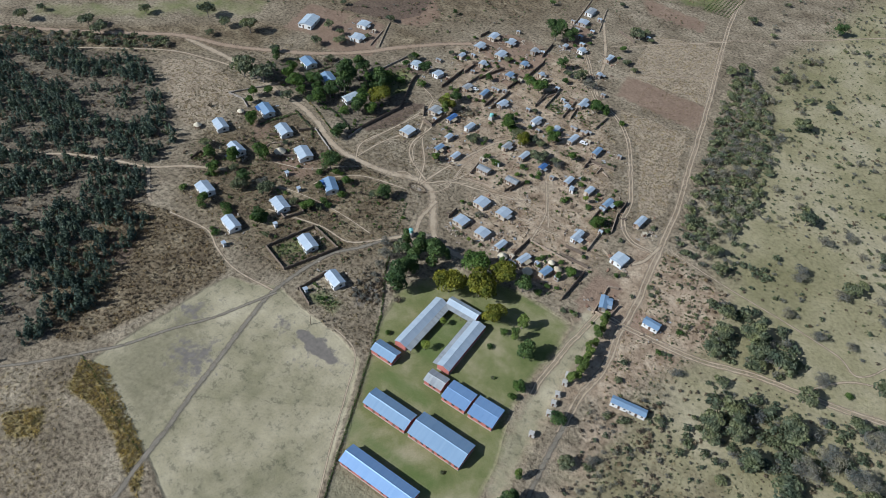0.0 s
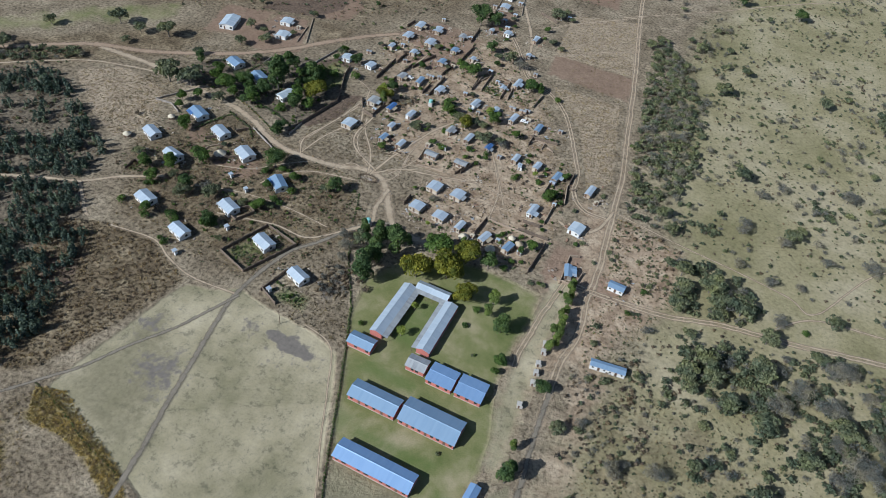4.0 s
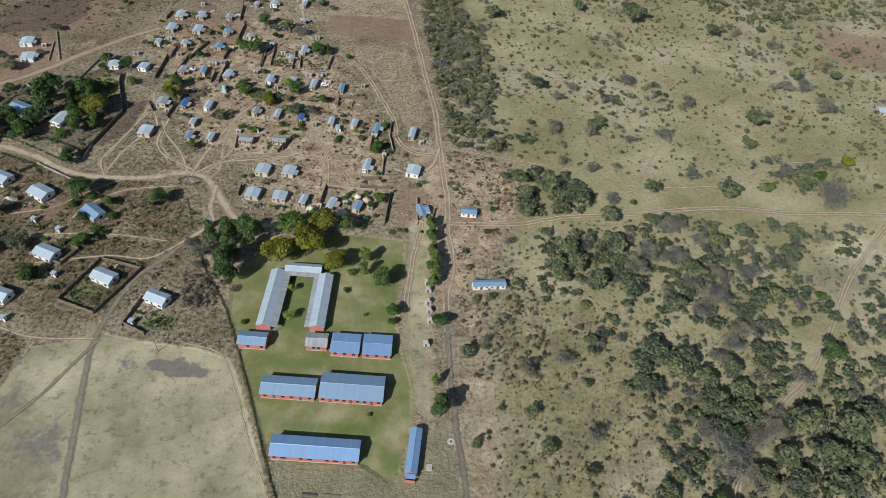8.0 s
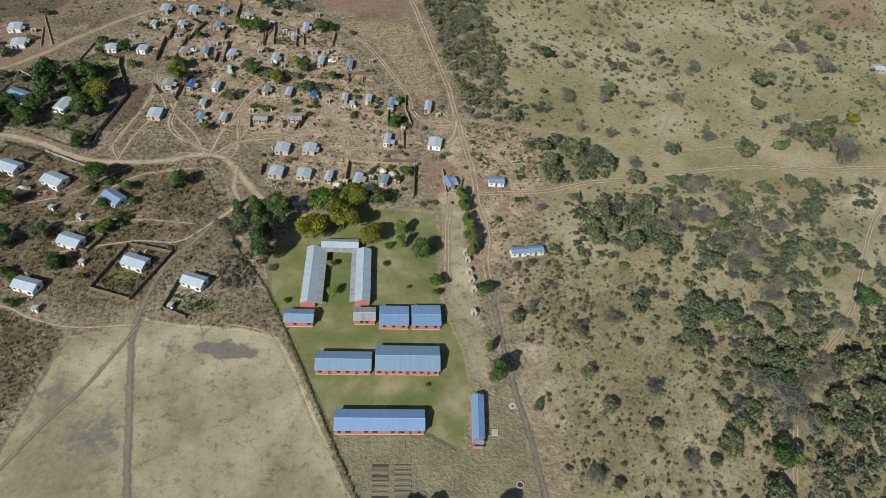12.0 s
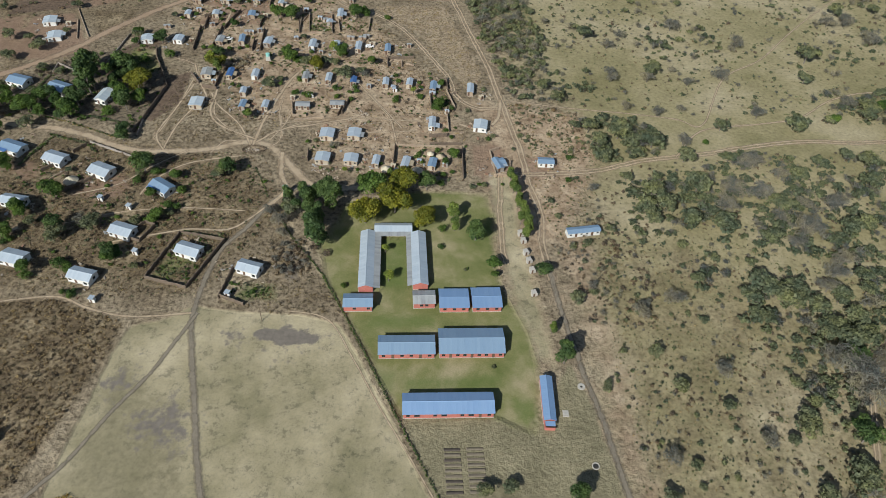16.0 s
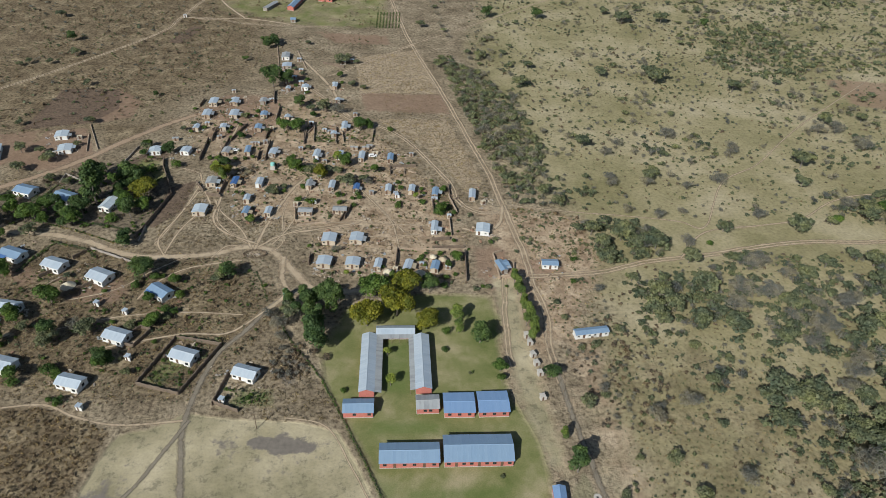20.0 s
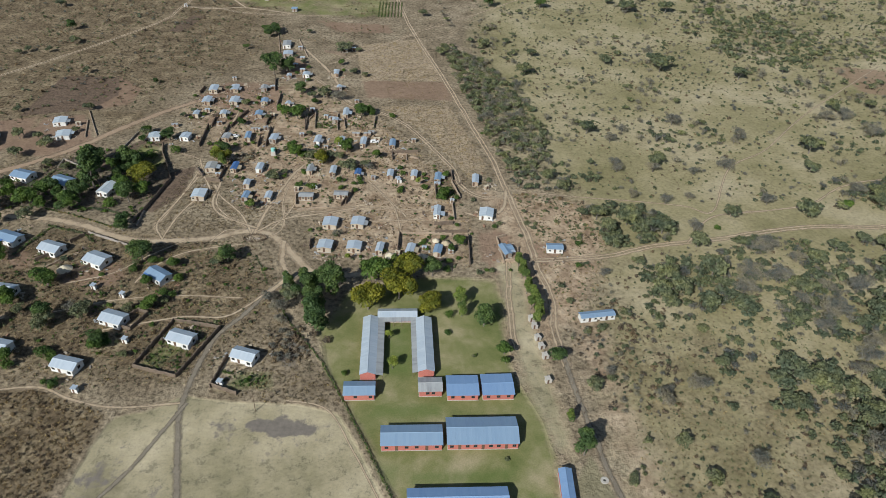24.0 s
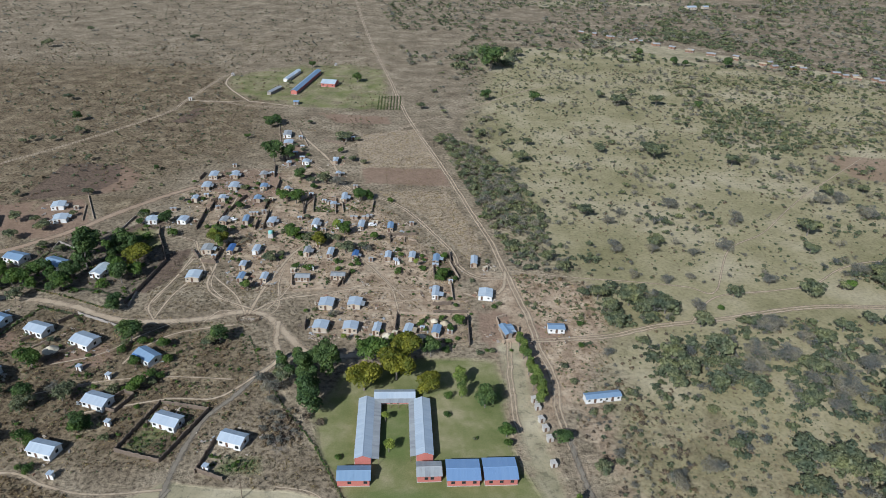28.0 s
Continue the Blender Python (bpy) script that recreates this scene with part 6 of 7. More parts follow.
thicket("dark_scrub", ["brown_s", "grey_s", "brown_s"], spread([(-40, 54), (-28, 56), (-24, 40), (-36, 38)], 130, 0.6, 1.5, 1.0, 80, clear=0.4), "purplish bare scrub beside the fence", "scrub", 80)
# outbuildings along the lane at the top of the village
for k, (x, y, l, w, rot) in enumerate(((-62, 300, 3.4, 2.6, 4), (-56, 293, 3.0, 2.4, -6), (-51, 285, 3.2, 2.4, 0), (-60, 287, 2.6, 2.2, 8), (-56, 322, 3.0, 2.6, 2), (-30, 283, 3.4, 3.0, -8), (-27, 318, 3.6, 3.0, 5), (-21, 321, 2.6, 2.2, 0), (-53, 304, 2.8, 2.4, 0), (-69, 308, 2.6, 2.0, 4))):
    gable("shed", x, y, l, w, rot, 1.8, 0.25, (ROOF_OLD, ROOF_ZINC, ROOF_WHITE)[k % 3], (WALL_MUD, WALL_CREAM, WALL_BLOCK)[(k + 1) % 3], "small grey shed beside the upper lane", "shed", "small sheds", over=0.1, front="d")
# ---- trees and bushes ----
plants("green", (-2.6, 81.6, 6.0), (42.4, 40.4, 3.0), (42.3, 35.9, 1.7), (-47.2, 220.2, 4.8), (-54.1, 221.6, 3.9), (-27.9, 295.0, 2.2), (-59.1, 133.5, 2.3), (-18.8, 183.4, 3.8), (-4.0, 176.8, 2.6), (-12.5, 223.4, 4.2), (-7.9, 225.3, 2.9), (29.3, 158.2, 1.9), (-46.5, 185.5, 2.6), (-43.4, 178.6, 3.5), (-115.0, 141.8, 5.0), (-108.2, 143.1, 3.9), (-135.6, 133.5, 4.5), (-153.9, 138.0, 4.6), (-150.3, 145.0, 3.8), (-163.6, 140.1, 4.1), (-125.1, 80.5, 4.4), (-135.9, 71.7, 3.6), (-96.4, 46.7, 3.2), (-83.8, 67.5, 2.7))
plants("green", (-95.1, 50.5, 1.9), (240.2, 137.5, 3.8), (212.5, 128.5, 2.8), (214.1, 61.8, 2.1), (-145.5, 65.4, 3.6), (-134.2, 69.3, 3.1), (-84.8, 65.7, 2.5), (-166.8, 116.3, 3.1), (-161.9, 122.7, 3.1), (-164.0, 110.5, 2.2), (-75.6, 212.2, 2.3), (27.8, 140.4, 2.9), (31.8, 103.4, 2.7), (-127.2, 167.0, 3.6), (-119.2, 151.8, 3.4), (-117.6, 163.5, 3.5), (-143.2, 140.8, 3.4), (-134.0, 144.0, 3.2), (-157.3, 136.3, 3.5), (-148.4, 133.5, 3.2), (-168.2, 148.9, 3.4))
plants("green", (-150.6, 99.2, 3.4), (-136.3, 59.1, 3.4), (-123.9, 41.7, 3.2))
plants("yellow", (9.6, 83.3, 5.3), (6.4, 70.6, 6.4), (-5.0, 64.9, 5.9), (17.7, 63.5, 4.2), (-78.0, 172.2, 3.8), (-30.5, 172.4, 3.4), (-110.6, 154.8, 5.2), (260.4, 152.3, 2.7))
plants("mango", (19.5, 83.8, 3.8), (36.7, 54.7, 3.9), (60.3, 37.0, 2.7), (-67.7, 280.0, 6.3), (-59.8, 283.6, 4.8), (-79.4, 343.0, 3.3), (-75.0, 347.5, 3.3), (-48.7, 251.8, 3.4), (-109.2, 195.9, 3.4), (-120.8, 166.6, 5.4), (-108.5, 116.1, 3.1), (-95.4, 98.1, 3.7), (148.1, -33.4, 4.2), (148.2, -30.0, 3.6), (56.9, -47.6, 3.0), (206.5, 30.9, 4.3), (156.5, -5.3, 4.6), (-137.9, 131.0, 3.0), (-135.8, 172.4, 3.7), (-139.4, 147.7, 2.9), (-116.8, 169.5, 3.0), (-120.1, 160.3, 3.3))
plants("mango", (-96.6, 49.0, 3.2), (-94.6, 94.9, 4.2), (-61.3, 94.2, 3.6), (-212.3, 353.5, 3.3), (-24.2, 461.2, 4.1), (-66.4, 506.5, 3.3), (-134.0, 265.6, 1.7), (-91.0, 320.9, 1.9), (95.1, 506.2, 10.5), (79.1, 413.0, 4.4), (118.8, 411.4, 4.5), (248.7, 397.7, 3.0), (256.1, 572.8, 4.2), (278.6, 536.0, 4.1), (288.5, 531.5, 3.2), (329.2, 529.2, 5.0))
plants("talldark", (-27.9, 75.2, 2.9), (-22.8, 52.2, 4.5), (-17.6, 72.7, 3.9), (-25.2, 64.6, 3.0), (-21.3, 76.3, 3.1), (-130.5, 153.7, 4.5), (-122.1, 155.8, 2.3), (-182.1, 150.2, 2.4), (-131.3, 150.4, 4.9), (-134.5, 150.3, 3.1))
plants("olive", (-34.3, 69.8, 3.9), (-34.8, 247.2, 4.4), (-41.1, 245.5, 3.0), (-27.6, 316.6, 4.7), (-19.6, 281.1, 2.5), (-51.8, 156.2, 2.7), (-122.3, 200.4, 2.9), (-79.2, 184.9, 2.7), (-17.2, 163.8, 4.2), (-22.0, 176.3, 2.6), (-177.3, 178.5, 3.9), (-166.6, 188.1, 3.9), (-158.6, 169.9, 2.8), (-151.3, 125.5, 3.9), (-106.8, 65.0, 3.4), (-117.7, 59.1, 4.1), (-86.5, 42.4, 1.7), (-158.3, 204.7, 2.0), (-173.6, 196.5, 3.0), (-183.6, 197.8, 3.4), (-202.0, 327.8, 3.5), (-12.6, 277.4, 2.1), (-160.1, 229.6, 3.2), (-225.6, 313.9, 2.6))
plants("olive", (77.9, 154.9, 3.8), (83.9, 146.4, 3.4), (67.7, 147.0, 2.2), (108.0, 202.9, 4.8), (134.9, 168.7, 4.1), (156.3, 123.1, 3.8), (132.3, 100.7, 4.6), (151.8, 100.0, 3.6), (120.6, 110.7, 5.4), (96.5, 101.2, 4.4), (94.1, 121.6, 4.3), (106.8, 117.4, 5.7), (111.4, 111.2, 5.0), (112.5, 104.5, 3.5), (87.9, 124.3, 3.0), (221.7, 181.2, 6.1), (213.0, 162.1, 4.0), (192.6, 122.6, 5.6), (210.5, 128.1, 2.9), (233.2, 136.1, 5.5), (213.4, 96.7, 5.2), (191.3, 96.3, 3.8), (177.1, 87.6, 4.4), (131.8, 81.3, 5.4))
plants("olive", (111.4, 77.1, 5.2), (116.0, 70.7, 4.5), (106.2, 68.7, 4.5), (162.5, 69.2, 5.5), (208.0, 82.7, 5.4), (135.3, 59.0, 5.2), (122.6, 61.9, 4.5), (107.7, 62.7, 3.8), (150.7, 50.7, 4.6), (186.7, 56.0, 4.9), (193.7, 58.5, 4.3), (206.5, 102.5, 3.2), (103.7, 88.8, 2.7), (70.5, 23.7, 3.0), (116.2, 31.4, 3.0), (92.1, 0.5, 2.7), (97.0, -13.0, 2.9), (132.4, 22.2, 4.2), (131.9, 14.9, 3.5), (135.8, 12.4, 3.2), (146.5, 19.7, 4.9), (155.4, 17.2, 4.3), (165.6, 21.2, 4.4), (167.1, 12.5, 4.4))
plants("olive", (167.1, 4.4, 4.3), (156.7, 7.9, 4.3), (177.6, 24.7, 3.9), (135.0, -12.6, 2.2), (138.0, -19.8, 2.5), (131.7, -28.9, 4.1), (126.1, -33.1, 2.4), (93.5, -39.6, 2.0), (83.2, -49.1, 2.6), (142.8, -42.9, 4.1), (142.3, -47.4, 3.8), (128.2, -51.2, 3.4), (30.4, -44.7, 2.5), (38.0, -44.3, 2.3), (139.0, 175.9, 2.7), (222.5, 276.2, 5.3), (230.0, 130.2, 4.5), (195.9, 124.4, 2.5), (96.3, 111.8, 4.5), (248.1, 150.7, 3.0), (175.3, 288.6, 7.5), (86.2, 281.1, 5.0), (199.0, 45.7, 2.7), (138.0, 27.2, 5.6))
plants("olive", (144.4, 23.0, 4.7), (150.5, 25.2, 4.5), (179.1, 30.8, 4.1), (153.9, 5.8, 5.5), (160.6, 1.7, 5.8), (186.6, 0.3, 5.8), (202.0, -0.4, 6.3), (211.5, 5.2, 4.8), (189.1, -10.8, 5.7), (199.7, -12.9, 5.8), (174.7, -12.7, 4.9), (166.4, -19.5, 4.2), (177.1, -20.4, 4.9), (190.2, -21.2, 5.6), (109.9, -20.7, 2.6), (133.1, -26.1, 3.5), (222.4, 26.5, 3.4), (216.0, 50.6, 2.8), (-184.0, 126.9, 7.8), (-172.2, 129.5, 7.7), (-248.9, 160.5, 5.8), (-232.0, 145.9, 3.0), (-216.3, 163.5, 6.1), (-232.6, 158.8, 4.1))
plants("olive", (-189.8, 156.5, 2.9), (-328.8, 101.8, 2.8), (-292.4, 107.4, 5.4), (-280.4, 106.1, 5.2), (-326.6, 88.2, 4.4), (-281.0, 139.1, 3.8), (-107.2, 62.2, 3.3), (-118.8, 56.7, 3.0), (-91.6, 65.6, 2.2), (-79.8, 70.3, 1.8), (-64.7, 91.9, 3.1), (-153.8, 70.6, 3.2), (-52.2, 159.0, 2.6), (-150.5, 166.8, 2.4), (-157.4, 149.8, 2.6), (-109.0, 162.9, 2.5), (-129.8, 65.8, 2.4), (-124.7, 96.1, 1.5), (-96.4, 92.7, 1.6), (35.8, 313.1, 3.6), (27.1, 388.0, 3.6), (-229.9, 309.6, 2.3), (-178.0, 280.4, 2.6), (-212.7, 313.6, 2.3))
plants("olive", (-52.5, 350.9, 2.2), (-80.2, 454.4, 2.3), (-196.4, 227.8, 2.4), (-320.9, 566.5, 5.2), (-194.1, 605.0, 4.3), (-308.5, 642.5, 3.7), (-237.0, 400.5, 4.0), (-168.2, 191.3, 2.6), (-18.6, 284.2, 1.9), (65.0, 327.6, 4.3), (95.4, 310.7, 3.7), (82.1, 335.6, 2.5), (111.7, 688.6, 3.7), (215.2, 639.0, 4.5), (129.0, 562.0, 4.8), (204.7, 431.5, 3.4), (174.9, 423.4, 4.0), (184.5, 402.2, 6.5), (215.9, 403.2, 6.6), (254.1, 428.0, 3.5), (175.1, 298.4, 5.4), (256.7, 287.2, 2.8), (170.3, 240.8, 2.4), (142.1, 299.9, 4.2))
plants("olive", (285.3, 233.9, 3.8), (261.7, 232.3, 4.7), (442.5, 466.1, 3.3), (188.0, 630.5, 3.5))
plants("tall", (28.8, 66.4, 2.6), (29.2, 60.0, 2.1), (54.3, 88.0, 1.9), (54.8, 81.4, 1.9), (55.2, 72.1, 1.8), (55.3, 63.1, 1.8), (56.1, 55.4, 2.0), (59.0, 10.4, 1.7))
plants("shrub", (23.5, 50.9, 1.6), (24.3, 59.8, 2.1), (32.3, 39.8, 0.8), (-12.2, 32.6, 1.5), (7.6, 144.9, 2.1), (19.2, 147.8, 2.1), (26.6, 139.1, 2.8), (-11.6, 155.4, 1.9), (-32.8, 148.6, 2.7), (-46.1, 270.7, 1.8), (9.2, 161.0, 1.9), (-122.3, 177.3, 4.3), (-120.0, 135.9, 3.3), (-113.9, 178.1, 3.6), (-90.4, 94.2, 2.6), (-81.1, 74.6, 2.5), (-85.2, 69.6, 2.5), (-113.1, 44.8, 3.1), (-110.3, 44.0, 2.0), (-104.7, 31.2, 2.1), (-108.2, 31.7, 1.5), (-75.8, 48.7, 1.0), (-51.5, 34.4, 1.0), (-43.7, 30.4, 1.3))
plants("shrub", (-42.9, 31.9, 1.0), (-81.2, 57.7, 1.3), (-99.1, 68.6, 1.4), (146.5, 113.6, 2.0), (-109.5, 41.8, 2.1), (-105.2, 29.7, 1.6), (-138.0, 42.0, 2.5), (-122.4, 39.2, 2.6), (-136.7, 55.8, 1.9), (-134.7, 57.4, 1.9), (-84.1, 190.5, 2.0), (-97.7, 224.2, 1.8), (-83.7, 224.3, 1.7), (-102.4, 182.8, 3.4), (-47.1, 187.1, 2.4), (-40.7, 178.8, 2.7), (-38.8, 151.3, 1.8), (-53.3, 176.8, 1.3), (-66.7, 192.2, 1.5), (-69.2, 158.1, 1.3), (-38.3, 163.5, 1.7), (-39.0, 180.3, 2.3), (-34.0, 186.8, 1.8), (-30.9, 177.7, 2.1))
plants("shrub", (-20.8, 155.2, 2.0), (-13.0, 146.4, 1.6), (-38.1, 161.8, 1.6), (18.7, 149.0, 1.9), (33.4, 139.3, 1.7), (31.7, 117.6, 1.5), (29.6, 122.5, 1.6), (25.0, 107.9, 1.6), (17.1, 105.8, 1.7), (15.8, 104.0, 1.6), (17.9, 100.6, 1.4), (30.5, 93.8, 1.4), (26.9, 92.3, 1.7), (25.3, 86.4, 2.0), (0.4, 99.5, 1.4), (-8.9, 96.0, 1.2), (81.7, 102.7, 1.8), (41.3, 86.2, 1.2), (43.3, 86.9, 1.0), (78.8, 88.1, 1.7), (-77.9, 83.2, 2.6), (-88.7, 66.8, 1.7), (-78.0, 74.0, 2.1), (-96.3, 89.1, 2.5))
plants("shrub", (-94.1, 48.3, 2.4), (-103.7, 75.0, 1.4))
plants("lime", (2.6, 48.9, 1.2), (3.8, 34.9, 1.5))
plants("grey", (-26.8, 242.8, 4.4), (-111.8, 66.3, 2.8), (114.3, 162.9, 3.2), (118.4, 193.3, 3.2), (158.7, 213.7, 4.6), (151.8, 159.7, 3.1), (169.9, 165.2, 4.2), (177.2, 132.5, 3.2), (141.6, 138.0, 2.3), (129.4, 134.3, 3.0), (115.3, 139.3, 2.6), (135.4, 112.5, 3.3), (158.5, 96.1, 5.1), (250.9, 219.1, 4.6), (260.9, 219.2, 4.7), (225.6, 140.8, 3.9), (266.3, 199.5, 5.6), (170.6, 89.6, 3.6), (145.8, 79.3, 4.8), (87.8, 82.2, 2.2), (157.7, 76.7, 4.9), (185.1, 69.2, 5.0), (173.1, 70.3, 3.9), (169.9, 56.5, 4.8))
plants("grey", (160.9, 49.1, 3.6), (76.8, 30.2, 2.1), (91.1, 16.8, 3.6), (106.7, 23.0, 2.6), (112.5, -7.3, 3.5), (151.0, -3.9, 4.7), (154.5, -10.7, 7.7), (117.8, -33.0, 2.9), (87.1, -37.4, 3.2), (132.2, 162.7, 3.6), (189.0, 195.7, 4.5), (238.7, 119.9, 8.2), (177.5, 134.9, 2.7), (161.8, 97.7, 4.6), (128.1, 204.7, 3.0), (114.4, 167.6, 3.2), (139.9, 69.7, 4.9), (160.7, 62.8, 3.6), (166.2, 55.2, 5.2), (149.8, 54.4, 2.9), (187.8, 72.4, 3.5), (169.7, 33.5, 4.4), (163.6, 26.4, 4.0), (175.8, 39.5, 4.2))
plants("grey", (191.2, 19.9, 4.1), (168.0, -5.9, 4.4), (177.9, 3.8, 3.3), (174.1, -2.8, 4.4), (155.2, -17.2, 7.0), (104.2, 22.8, 3.1), (93.8, 20.8, 2.2), (-7.0, 165.4, 2.2), (-19.4, 111.5, 2.1))
plants("bush", (80.4, 88.9, 1.5), (69.3, 75.6, 2.2), (70.8, 66.7, 2.1), (90.5, 59.7, 2.4), (79.8, 51.7, 2.4), (73.7, 50.1, 1.9), (116.5, 50.6, 2.8), (40.7, 137.4, 1.8), (49.5, 154.4, 1.9), (62.6, 118.7, 1.7), (64.9, 114.6, 1.7), (58.3, 109.4, 1.5), (38.1, 84.4, 1.9), (43.4, 85.7, 1.6), (77.7, 130.2, 1.4), (85.7, 14.9, 1.2), (113.3, 13.6, 2.3), (81.8, 2.1, 1.6), (73.2, -12.5, 2.0), (77.2, -9.4, 1.1), (110.2, -27.6, 1.2), (104.9, -43.4, 1.5), (93.8, -45.9, 1.8), (147.4, 8.6, 2.1))
plants("bush", (125.9, -42.5, 1.3), (131.0, -41.5, 1.3), (108.7, 17.6, 1.3), (102.4, 17.0, 1.1), (88.1, -19.4, 1.0), (99.2, -22.6, 1.2), (78.5, -19.1, 1.0), (88.4, -13.9, 0.9), (105.0, 12.0, 1.1), (125.1, -24.9, 1.3), (85.9, -31.1, 1.2), (97.3, -32.2, 1.3), (79.5, -33.3, 1.2), (106.8, -31.9, 1.1), (37.4, -2.9, 1.0), (31.7, 39.4, 1.0), (73.5, -10.6, 2.1), (127.0, 43.4, 2.3), (184.2, 22.1, 1.9), (76.8, 27.3, 2.1), (77.4, -7.3, 1.3), (50.3, 118.6, 1.6), (-27.2, 115.5, 1.6), (82.8, 90.1, 1.4))
plants("brown", (-177.7, 95.1, 1.7), (-199.7, 52.8, 2.1))

# hedge of tall light green trees along the school drive, the grove by the fence
plants("tall", (54.6, 91, 1.7), (55.3, 88, 1.6), (55.6, 84.5, 1.8), (56, 80, 1.7), (56.3, 76, 1.5), (56.8, 71, 1.8), (57, 67.5, 1.9), (57.4, 64, 2.0), (57.8, 60.5, 2.0), (58, 57.5, 1.7))
plants("talldark", (61.0, -2.0, 3.0), (61.6, 2.6, 2.0), (-35, 76, 2.4), (-30, 80, 2.2), (-25, 78, 2.4), (-20, 81, 2.2), (-16, 79, 2.0), (-27, 70, 2.6), (-23, 64, 2.8), (-25, 59, 3.2), (-32, 71, 2.2))
plants("grey", (-38, 64, 3.6), (-42, 70, 2.8), (-36, 58, 2.4))
plants("brown", (-24, 51, 2.2), (-19, 48, 2.0), (-30, 50, 1.8))
# plantation: the near edge as single trees, the rest as one wood
def patchy(scale, cut, seed=0.0):
    def keep(x, y):
        return np.array([noise.noise((a / scale, b / scale, seed)) for a, b in zip(x, y)]) > cut
    return keep


def thinned(x, y):
    """Most of the wood is close-grown; one part has been thinned out."""
    n = np.array([noise.noise((a / 17, b / 17, 8.0)) for a, b in zip(x, y)])
    return n > np.where(inside(x, y, FOREST_THIN), 0.12, -0.22)


wood = spread(FOREST, 2600, 1.1, 2.3, 1.0, 5, clear=0.8, keep=thinned)
near_edge = wood[(wood[:, 0] > -160)]
for x, y, r, tall in near_edge[:110]:
    plant("pine", x, y, r, 1.0)
rest = np.vstack([wood[wood[:, 0] <= -160], near_edge[110:]])
thicket("plantation_wood", ["pine_s"], rest, "dense dark green timber plantation", "woodland", 3)
thicket("undergrowth", ["brown_s", "bush_s", "brown_s"], spread(FOREST, 2000, 0.6, 1.6, 1.0, 105, clear=0.8), "dull brown undergrowth in the plantation", "scrub", 103)
thicket("roadside_bush", ["olive_s", "bush_s", "grey_s"], spread([(-335, 70), (-250, 128), (-236, 120), (-244, 110), (-316, 60)], 240, 0.9, 2.8, 1.0, 106, clear=1.0), "dark bush between road and plantation", "thicket", 106)
thicket("dry_grass", ["tuft"], spread(FALLOW[0], 1500, 0.35, 0.7, 1.0, 107, clear=0.5), "dry fallow grass in a pale field", "grass", 107)
thicket("dry_grass", ["tuft"], np.vstack([spread(FALLOW[1], 2600, 0.3, 0.7, 1.0, 108, clear=0.5), spread(FALLOW[2], 2200, 0.3, 0.7, 1.0, 109, clear=0.5)]), "dry fallow grass beside the village", "grass", 108)
# grey-green thicket beside the east road
thicket("bush_thicket", ["olive_s", "grey_s", "olive_s", "bush_s"], spread([(37, 335), (60, 307), (83, 244), (86, 200), (84, 172), (72, 158), (61, 160), (57, 180), (52, 214), (42, 279)], 900, 1.0, 3.2, 1.0, 8), "dense grey-green thorn thicket", "thicket", 5)
# savanna scrub: patches thick and thin
thicket("savanna_scrub", ["bush_s", "brown_s", "brown_s", "grey_s"], spread([(76, -60), (84, 60), (94, 100), (260, 110), (230, -60)], 2100, 0.3, 1.3, 1.0, 9, keep=patchy(14, -0.25, 4.0)), "scattered low scrub on dry grass", "scrub", 6)
thicket("savanna_scrub", ["olive_s", "olive_s", "grey_s", "bush_s"], spread([(100, 50), (98, 88), (150, 100), (250, 105), (240, -60), (150, -60), (128, 10)], 1200, 1.0, 3.0, 1.0, 21, keep=patchy(26, -0.18, 3.0)), "clumps of olive savanna trees", "scrub", 16)
thicket("savanna_scrub", ["bush_s", "grey_s", "brown_s", "bush_s"], spread([(74, 140), (92, 135), (260, 125), (420, 260), (400, 520), (60, 520), (60, 250)], 4600, 0.4, 1.8, 0.9, 10, keep=patchy(38, -0.25, 2.0)), "scattered low scrub on olive grassland", "scrub", 7)
thicket("savanna_scrub", ["speck", "speck_b", "speck"], spread([(62, 260), (92, 150), (260, 125), (430, 220), (520, 520), (60, 540)], 9500, 0.3, 1.0, 0.9, 110), "tiny bushes dotted over the grassland", "scrub", 110)
thicket("savanna_scrub", ["olive_s", "grey_s", "grey_s"], spread([(74, 150), (260, 125), (420, 260), (400, 520), (30, 520), (50, 270)], 760, 1.3, 3.4, 0.9, 22, keep=patchy(45, 0.0, 7.0)), "clumps of grey-green savanna trees", "scrub", 17)
thicket("savanna_scrub", ["olive_s", "olive_s", "grey_s"], spread([(130, -70), (150, 10), (250, 60), (330, -60), (300, -120)], 520, 1.4, 3.8, 1.0, 11, keep=patchy(22, -0.25, 6.0)), "dense riverine scrub", "scrub", 8)
thicket("far_woodland", ["far_s", "far_s", "fargrey_s"], spread([(20, 520), (400, 520), (900, 600), (700, 1300), (-60, 1300)], 7000, 1.2, 4.0, 0.9, 12, keep=patchy(110, -0.3, 1.0)), "distant savanna woodland", "woodland", 9)
thicket("far_scrub", ["speck_b", "speck", "fargrey_s"], spread([(-480, 180), (-250, 200), (-120, 300), (-120, 520), (-20, 540), (-40, 1200), (-700, 1200)], 7000, 0.6, 2.0, 0.9, 13, keep=patchy(70, -0.25, 5.0)), "sparse scrub on the far plain", "scrub", 10)
thicket("far_scrub", ["speck_b", "speck", "speck_b"], spread([(-330, 170), (-215, 205), (-110, 265), (-72, 310), (0, 350), (10, 620), (-330, 620)], 6000, 0.35, 1.1, 0.9, 111, keep=patchy(40, -0.2, 3.0)), "tiny dry bushes dotted over the plain", "scrub", 111)
